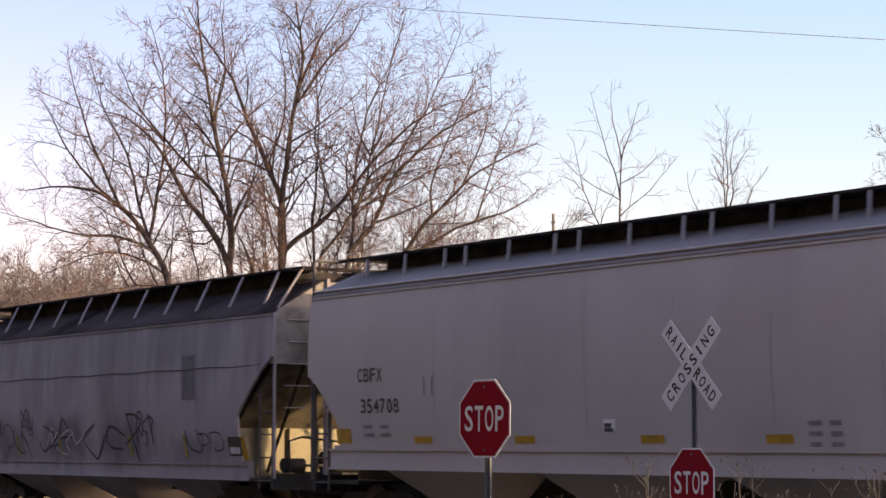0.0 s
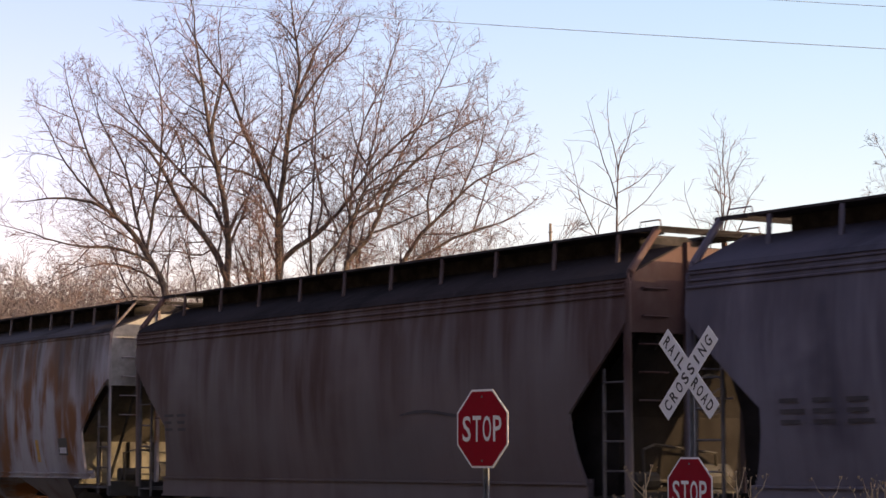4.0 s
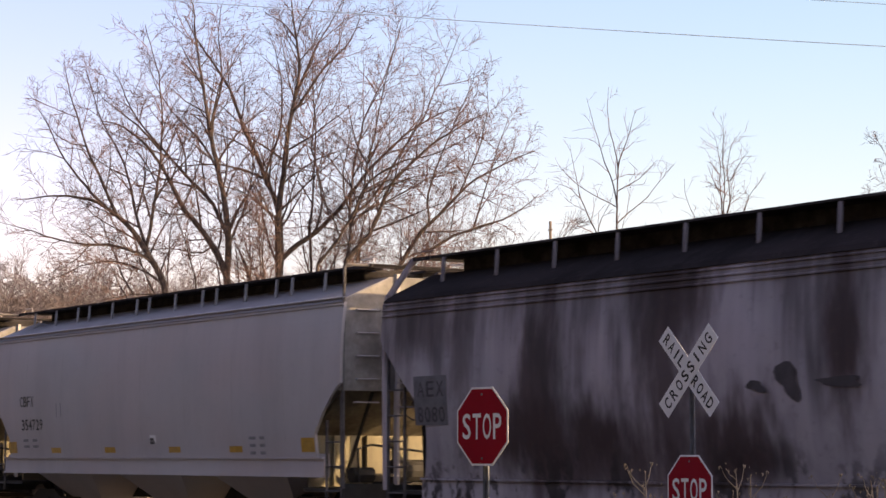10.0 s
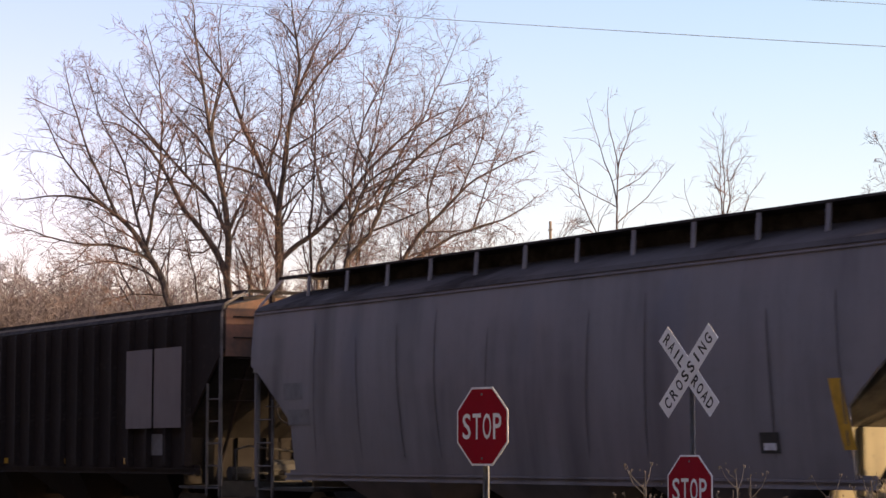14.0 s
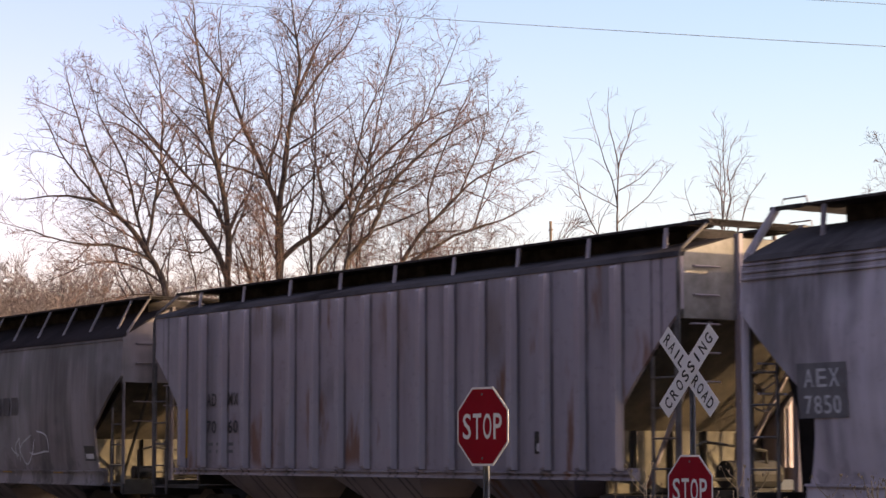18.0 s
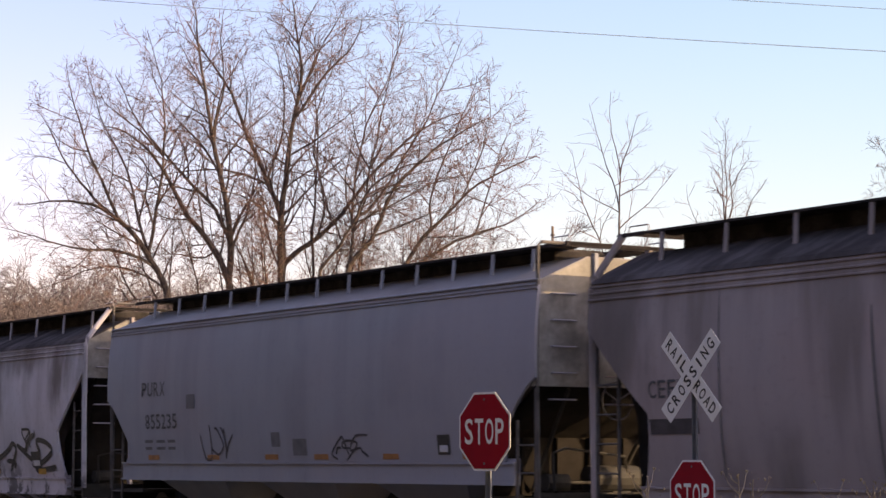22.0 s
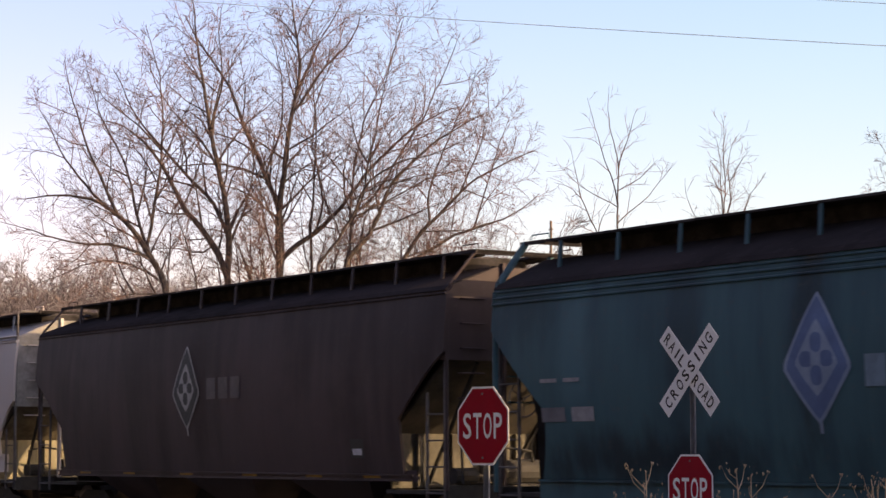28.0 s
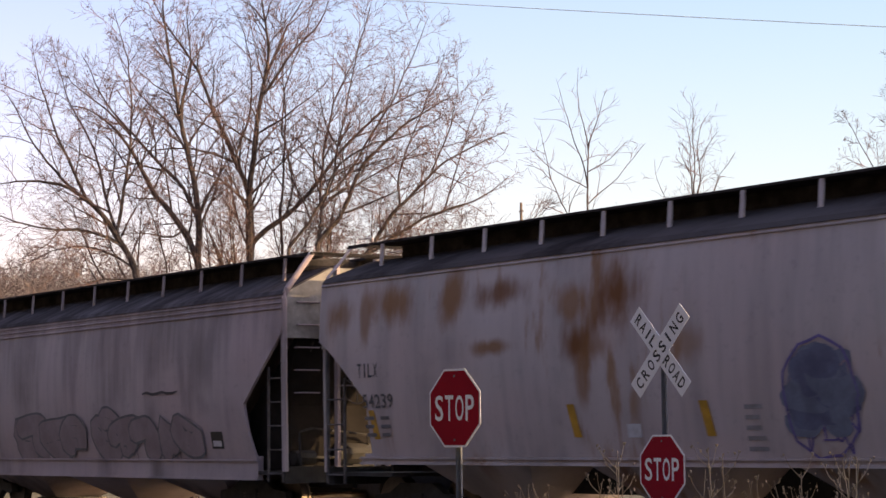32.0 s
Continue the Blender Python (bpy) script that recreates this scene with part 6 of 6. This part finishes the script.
class Crown:
    """A leafless tree led by named boughs; places are metres across and up from its foot, leans are degrees to the right of upright."""

    def __init__(self, view_x, d, seed, thick=0.022, fine=0.5, twigs=0.0062):
        self.spot, self.d, self.twigs = at_view(view_x, 809, d), d, twigs
        self.spot.z = 0
        self.back = Vector((self.spot.x - EYE[0], self.spot.y - EYE[1], 0)).normalized()
        self.grow = Growth(seed, thick, fine)
        self.known = []

    def put(self, x, z, depth):
        f = (self.d + depth) / self.d
        return RIGHT * x * f + self.back * depth + Vector((0, 0, EYE[2] + (z - EYE[2]) * f))

    def bough(self, x, z, leans, length, r, away=0.0, kids=2.7, ratio=0.31, depth=2):
        """One bough with its side branches; it springs from the nearest wood, or from the ground."""
        rnd = self.grow.rnd
        near = min(self.known, key=lambda p: math.hypot(p[0] - x, p[1] - z), default=None)
        if near and math.hypot(near[0] - x, near[1] - z) < 0.45:
            x, z, back = near
        else:
            back = away * 3
            foot = self.put(x * 0.45, -0.3, back * 0.4)
            pts = [foot.lerp(self.put(x, z, back), i / 7) + Vector((rnd.gauss(0, 0.07), rnd.gauss(0, 0.07), 0)) * (0 < i < 7) for i in range(8)]
            self.grow.wood.tube(pts, r * 1.35, 8, r)
        n = max(5, int(length / 0.3))
        wob, path = 0.0, [(x, z, back)]
        for i in range(n):
            t = (i + 0.5) / n * 3
            j = min(2, int(t))
            wob = wob * 0.4 + rnd.gauss(0, 4.5)
            a = radians(leans[j] + (leans[j + 1] - leans[j]) * (t - j) + wob)
            x, z, back = x + math.sin(a) * length / n, z + math.cos(a) * length / n, back + away * length / n * 0.8
            path.append((x, z, back))
        self.known += path
        pts = [self.put(*p) for p in path]
        tip = max(self.twigs * 0.8, r * 0.14)
        self.grow.wood.tube(pts, r, 8 if r > 0.06 else 6, tip)
        count = max(4, int(length * kids))
        turn = rnd.uniform(0, 6.3)
        for c in range(count):
            t = 0.1 + 0.88 * (c + rnd.random()) / count
            i = min(n - 1, int(t * n))
            base = (pts[i + 1] - pts[i]).normalized()
            turn += 2.4 + rnd.uniform(-0.6, 0.6)
            u = base.cross(Vector((0.3, 0.2, 1))).normalized()
            w = base.cross(u)
            a = radians(rnd.uniform(30, 66))
            d = base * math.cos(a) + (u * math.cos(turn) + w * math.sin(turn)) * math.sin(a) + Vector((0, 0, 0.10))
            ll = (0.5 + length * ratio * (1.2 - 0.95 * t)) * rnd.uniform(0.5, 1.3)
            rr = min(0.010 * ll + 0.006, (r + (tip - r) * t) * 0.7)
            self.grow.limb(pts[i].lerp(pts[i + 1], t * n - i), d, ll, rr, depth, 0.03, 0.12, (28, 60), 9, None, 0.46, self.twigs)

    def finish(self, label):
        return self.grow.finish("bare_tree", label, self.spot, BARK, TWIG, "bare trees behind the track")


big = Crown(492, 60, 11, twigs=0.0056)
# the outer boughs on the far side of the crossing
big.bough(-3.16, 6.20, (-22, -32, -74, -97), 5.4, 0.103, 0.0)
big.bough(-3.63, 7.07, (-47, -78, -79, -70), 4.8, 0.055, 0.1)
big.bough(-4.61, 8.49, (-16, -24, -22, -9), 4.7, 0.055, -0.1)
big.bough(-4.96, 8.37, (-46, -43, -22, -38), 3.7, 0.047, 0.15)
big.bough(-3.54, 7.39, (-17, -11, -31, -13), 5.7, 0.055, 0.2)
big.bough(-3.57, 7.47, (6, 1, -7, -12), 6.4, 0.055, -0.2)
big.bough(-3.35, 6.52, (-52, -79, -108, -92), 4.1, 0.039, 0.1)
big.bough(-3.51, 6.28, (-81, -88, -106, -111), 2.1, 0.032, 0.1)
# the second stem and its forks
big.bough(-1.48, 6.76, (-22, -32, -27, -81), 5.8, 0.103, 0.0)
big.bough(-1.33, 6.84, (2, -11, -13, -7), 8.1, 0.103, -0.1)
big.bough(-1.33, 7.07, (6, -47, -39, -17), 6.6, 0.071, 0.2)
big.bough(-3.41, 10.31, (-37, -46, -53, -3), 2.9, 0.039, 0.0)
big.bough(-1.26, 8.10, (22, 29, 32, 28), 2.2, 0.063, 0.1)
big.bough(-1.77, 9.76, (-25, -41, -36, 7), 3.9, 0.039, 0.2)
big.bough(-2.08, 12.05, (-34, -33, -41, -39), 1.2, 0.032, -0.1)
big.bough(-0.82, 6.68, (-20, -16, -26, -35), 1.2, 0.063, 0.1)
big.bough(-1.89, 7.63, (-137, -72, -88, -115), 2.0, 0.032, 0.1)
big.bough(-1.67, 10.23, (-8, 16, -9, 21), 4.3, 0.047, 0.1)
# the two middle stems, which rise highest
big.bough(0.00, 6.60, (4, -20, -21, -32), 8.2, 0.103, 0.1)
big.bough(0.13, 6.60, (-2, 6, 7, -7), 8.4, 0.111, -0.1)
big.bough(0.60, 11.65, (15, 24, 28, 25), 3.3, 0.055, 0.1)
big.bough(0.51, 11.26, (42, 42, 47, 3), 3.6, 0.047, -0.2)
big.bough(0.84, 8.18, (11, 2, -6, 11), 6.0, 0.039, 0.2)
big.bough(0.21, 9.28, (35, 53, 71, 74), 2.5, 0.032, 0.1)
big.bough(-0.35, 9.44, (12, 17, -13, -27), 4.6, 0.039, -0.2)
big.bough(0.44, 13.55, (-32, -35, -70, -57), 1.3, 0.032, 0.0)
big.bough(0.28, 6.91, (-21, -9, -10, -1), 5.5, 0.039, 0.3)
# stems that lean towards the crossing
big.bough(0.36, 7.23, (44, 43, 42, 71), 6.8, 0.079, 0.0)
big.bough(1.89, 7.23, (39, 24, 52, 70), 5.9, 0.079, -0.15)
big.bough(1.67, 6.91, (5, 4, 27, 14), 6.9, 0.055, 0.2)
big.bough(2.27, 8.18, (24, 10, 8, 17), 6.2, 0.039, -0.2)
big.bough(1.86, 8.57, (53, 35, 20, 18), 6.2, 0.047, 0.15)
big.bough(1.23, 7.86, (20, -18, 26, 18), 6.6, 0.039, 0.3)
big.bough(2.34, 10.07, (-19, -23, -12, -7), 2.3, 0.032, 0.1)
big.bough(1.71, 8.18, (47, 64, 78, 70), 4.7, 0.039, 0.1)
big.bough(1.07, 7.07, (45, 24, 76, 57), 6.2, 0.047, -0.3)
# the low outer boughs on the crossing's side
big.bough(3.13, 6.73, (32, 34, 53, 64), 5.5, 0.071, 0.0)
big.bough(3.28, 6.63, (49, 60, 70, 41), 4.8, 0.063, 0.15)
big.bough(3.99, 8.41, (-3, 17, 24, 22), 4.6, 0.039, -0.1)
big.bough(5.46, 8.02, (22, 18, 13, 23), 3.5, 0.032, 0.1)
big.bough(4.86, 9.13, (21, 20, 13, -8), 3.4, 0.032, 0.2)
big.bough(2.78, 6.76, (17, 79, 125, 85), 3.3, 0.032, 0.1)
for i in range(26):
    # lesser stems and suckers that fill the foot of the crown
    x = big.grow.rnd.uniform(-4.2, 4.6)
    a = x * 7 + big.grow.rnd.gauss(0, 14)
    big.bough(x, 5.4 + big.grow.rnd.uniform(0, 0.8), (a, a * 0.8, a * 0.7, a * 1.1), big.grow.rnd.uniform(2.2, 4.2), 0.03, big.grow.rnd.uniform(-0.3, 0.4), 3.6, 0.3)
big.finish("large spreading leafless tree with many forked stems")

# slender young trees farther back
young = Crown(1106, 78, 3, 0.02, 0.35, 0.0075)
young.bough(0.00, 8.68, (-6, 6, -5, 5), 6.6, 0.045, 0.0, 1.2, 0.12, 1)
young.bough(-0.10, 10.63, (-12, -12, -14, -17), 4.2, 0.030, 0.1, 1.6, 0.2, 1)
young.bough(0.10, 12.17, (16, 16, 17, 17), 2.2, 0.030, -0.1, 2.2, 0.24, 1)
young.bough(0.04, 10.07, (43, 48, 43, 39), 3.0, 0.026, 0.1, 1.6, 0.18, 1)
young.bough(-0.08, 10.69, (-67, -59, -51, -40), 2.6, 0.022, 0.1, 1.8, 0.2, 1)
young.bough(0.08, 11.24, (59, 61, 48, 50), 1.9, 0.022, 0.1, 1.8, 0.2, 1)
young.finish("slender leafless young tree with a forked stem")
young = Crown(1064, 80, 4, 0.02, 0.35, 0.0075)
young.bough(0.04, 9.07, (3, -29, -5, -8), 4.5, 0.034, 0.0, 1.8, 0.2, 1)
young.bough(-0.04, 10.01, (4, 18, 36, -8), 1.9, 0.023, 0.1, 2.0, 0.2, 1)
young.bough(-0.65, 11.28, (-51, -46, -69, -68), 1.2, 0.019, 0.1, 2.0, 0.2, 1)
young.finish("small crooked leafless sapling behind the track")
young = Crown(1290, 84, 5, 0.02, 0.4, 0.0075)
young.bough(-0.13, 9.43, (-5, -2, -1, -26), 4.9, 0.040, 0.0, 3.4, 0.17, 1)
young.bough(-0.20, 10.87, (4, 4, -2, -9), 4.1, 0.032, 0.1, 3.4, 0.17, 1)
young.bough(0.13, 9.66, (4, 7, 0, 22), 4.5, 0.036, -0.1, 3.4, 0.17, 1)
young.bough(0.33, 10.10, (9, 16, 28, 26), 3.0, 0.032, 0.1, 2.2, 0.2, 1)
young.bough(0.38, 12.31, (32, 30, 36, 47), 1.5, 0.024, 0.0, 2.4, 0.25, 1)
young.bough(-0.24, 11.87, (-25, -25, -26, -27), 1.2, 0.020, 0.0, 2.4, 0.25, 1)
young.finish("small upright leafless tree with several stems")
young = Crown(1245, 84, 6, 0.02, 0.35, 0.0075)
young.bough(0.38, 9.66, (-28, -26, -19, -4), 3.1, 0.024, 0.0, 1.8, 0.14, 1)
young.bough(0.60, 9.66, (-6, -1, -11, -50), 1.7, 0.020, 0.0, 2.0, 0.2, 1)
young.finish("thin leaning leafless sapling behind the track")
young = Crown(1652, 88, 8, 0.02, 0.45, 0.0080)
young.bough(0.0, 9.0, (-3, -2, 3, -2), 8.0, 0.058, 0.0, 2.2, 0.22, 2)
young.bough(0.0, 11.0, (-40, -36, -28, -20), 4.2, 0.036, 0.1, 2.0, 0.24, 2)
young.bough(0.0, 12.4, (34, 30, 26, 20), 3.8, 0.036, -0.1, 2.0, 0.24, 2)
young.bough(-0.1, 10.2, (-58, -60, -48, -40), 3.4, 0.029, 0.1, 2.0, 0.2, 2)
young.finish("leafless tree with fine twigs behind the track")
young = Crown(1562, 90, 9, 0.02, 0.35, 0.0075)
young.bough(0.0, 9.0, (-3, 4, -4, 6), 3.2, 0.032, 0.0, 2.0, 0.2, 1)
young.bough(0.1, 10.6, (-40, -36, -30, -30), 1.4, 0.022, 0.0, 2.0, 0.2, 1)
young.finish("small leafless sapling behind the track")

# the thicket and far wood: one bushy tree copied about
gr = Growth(21, 0.03)
for i in range(5):
    gr.limb(Vector((gr.rnd.uniform(-0.6, 0.6), gr.rnd.uniform(-0.6, 0.6), -0.2)), lean(gr.rnd.uniform(-22, 22), gr.rnd.uniform(-0.3, 0.3)), 7.6, 0.10, 3, 0.03, 0.09, (22, 52), 11, None, 0.42, 0.0085)
bush = gr.finish("bare_tree", "bushy leafless tree in the far thicket", (0, 0, 0), BARK, FARTWIG, "bare trees of the far thicket")
r = random.Random(4)
spots_far = [(-70 + 27 * i, r.uniform(88, 108), 378 + 0.42 * max(0, 27 * i - 60) + r.uniform(-14, 26)) for i in range(12)]
spots_far += [(200 + 23 * i, r.uniform(86, 112), 412 + r.uniform(-14, 30)) for i in range(27)]
spots_far += [(-60 + 16 * i, r.uniform(80, 92), 430 + r.uniform(-24, 30)) for i in range(18)]
spots_far += [(800 + 17 * i, r.uniform(90, 108), 318 + abs(i - 6) * 8 + r.uniform(-12, 30)) for i in range(14)]
for i, (x, d, y) in enumerate(spots_far):
    p = at_view(x, 809, d)
    s = (1.72 + (809 - y) / FOCAL * d) / 9.4
    m = Matrix.Translation((p.x, p.y, 0)) @ Matrix.Rotation(r.uniform(0, 6.3), 4, 'Z')
    tree = bush if i == 0 else copy_thing(bush, m)
    tree.matrix_basis = m
    tree.scale = (s, s, s)

# ---- unseen woods added behind the camera to shade the near side of the train ----
r = random.Random(9)
sh = Shape()
for i in range(170):
    x, y = -95 + i * 1.15 + r.uniform(-0.8, 0.8), 0.0
    # drawn closer on the left to darken that stretch of the train more
    y = -31 + 9 * max(0.0, min(1.0, (-x - 8) / 45)) + r.uniform(-2, 2)
    h = r.uniform(15, 20)
    n = 7
    v, fc = [], []
    for j, (t, w) in enumerate(((0.0, 0.9), (0.12, 1.0), (0.4, 0.86), (0.7, 0.55), (0.9, 0.25), (1.0, 0.02))):
        for q in range(n):
            a = 6.283 * q / n + j * 0.4
            rr = w * r.uniform(1.9, 2.7)
            v.append((x + math.cos(a) * rr, y + math.sin(a) * rr, h * t + r.uniform(-0.3, 0.3) * (0 < j < 5)))
    for j in range(5):
        fc += [(j * n + q, j * n + (q + 1) % n, (j + 1) * n + (q + 1) % n, (j + 1) * n + q) for q in range(n)]
    sh.add(v, fc)
tagged(part("backdrop", sh.mesh(), plain("added_brown_woods", (0.068, 0.060, 0.052), 0.95, size=2.5, bump=1.0, vary=0.5), None), "unseen brown woods added to shade the near side of the train", "trees", kind="structure")

# ---- dry weeds in front of the track ----
def weed(seed, h):
    """A dead stalk with bent side stems and ragged seed heads."""
    rnd = random.Random(seed)
    st, hd = Shape(), Shape()
    pts = [Vector((0, 0, -0.05))]
    d = Vector((rnd.gauss(0, 0.08), rnd.gauss(0, 0.08), 1))
    for i in range(6):
        d += Vector((rnd.gauss(0, 0.07), rnd.gauss(0, 0.07), 0))
        pts.append(pts[-1] + d.normalized() * h / 6)
    st.tube(pts, 0.006, 4, 0.003)
    heads = [pts[-1]]
    for i in range(6):
        t = rnd.uniform(0.45, 0.97)
        j = min(5, int(t * 6))
        q = pts[j].lerp(pts[j + 1], t * 6 - j)
        a = rnd.uniform(0, 6.3)
        e = q + Vector((math.cos(a) * 0.7, math.sin(a) * 0.7, 1)) * h * rnd.uniform(0.06, 0.17)
        st.tube([q, q.lerp(e, 0.5) + Vector((math.cos(a), math.sin(a), 0)) * 0.02, e], 0.0035, 3, 0.002)
        heads.append(e)
    for e in heads:
        for j in range(3):
            c = e + Vector((rnd.gauss(0, 0.014), rnd.gauss(0, 0.014), rnd.gauss(0, 0.022)))
            a = rnd.uniform(0, 6.3)
            s = rnd.uniform(0.004, 0.010)
            hd.add([c + Vector((math.cos(a) * s, math.sin(a) * s, 0)), c + Vector((-math.sin(a) * s, math.cos(a) * s, s)), c + Vector((0, 0, -s * 1.6)), c - Vector((math.cos(a) * s, math.sin(a) * s, -s))], [(0, 1, 2), (1, 3, 2), (3, 0, 2), (0, 3, 1)])
    return st.mesh(), hd.mesh()


r = random.Random(77)
WEEDS = [weed(i, 1.0) for i in range(7)]
for x, y, d, n in ((1152, 790, 21, 4), (1160, 772, 21.5, 2), (1312, 800, 21, 4), (1318, 795, 22, 3), (1545, 770, 20, 5), (1560, 785, 20.5, 4), (1500, 850, 21, 3), (1035, 850, 22, 4), (1095, 855, 22, 3), (1430, 860, 21, 3), (985, 862, 23, 3), (1250, 865, 22, 4), (1385, 850, 22, 3), (1480, 830, 21, 2), (945, 870, 23, 2)):
    for i in range((n + 1) // 2):
        p = at_view(x + r.uniform(-16, 16), 809, d + r.uniform(-0.6, 0.6))
        h = (1.72 + (809 - y - r.uniform(0, 60)) / FOCAL * d) * 0.95
        st, hd = r.choice(WEEDS)
        w = new("dry_weed")
        w.matrix_basis = Matrix.Translation((p.x, p.y, 0)) @ Matrix.Rotation(r.uniform(0, 6.3), 4, 'Z') @ Matrix.Diagonal((h, h, h, 1))
        part("stalk", st, WEED, w)
        tagged(part("seed_head", hd, WEED, w), kind="stuff")
        tagged(w, "dead brown weed stalk with ragged seed heads", "weed", "dry weeds beside the track")


# ---- movement ----
def run(t):
    """How far the train has rolled after t seconds."""
    return 14.844 * t + 0.03824 * t * t - 0.000385 * t ** 3


def motions():
    times = [i * 1.0 for i in range(33)]
    for car, mid in LEAD + CARS:
        walk(car, [(t, pose(mid + run(t), 0, RAIL)) for t in times])


motions()
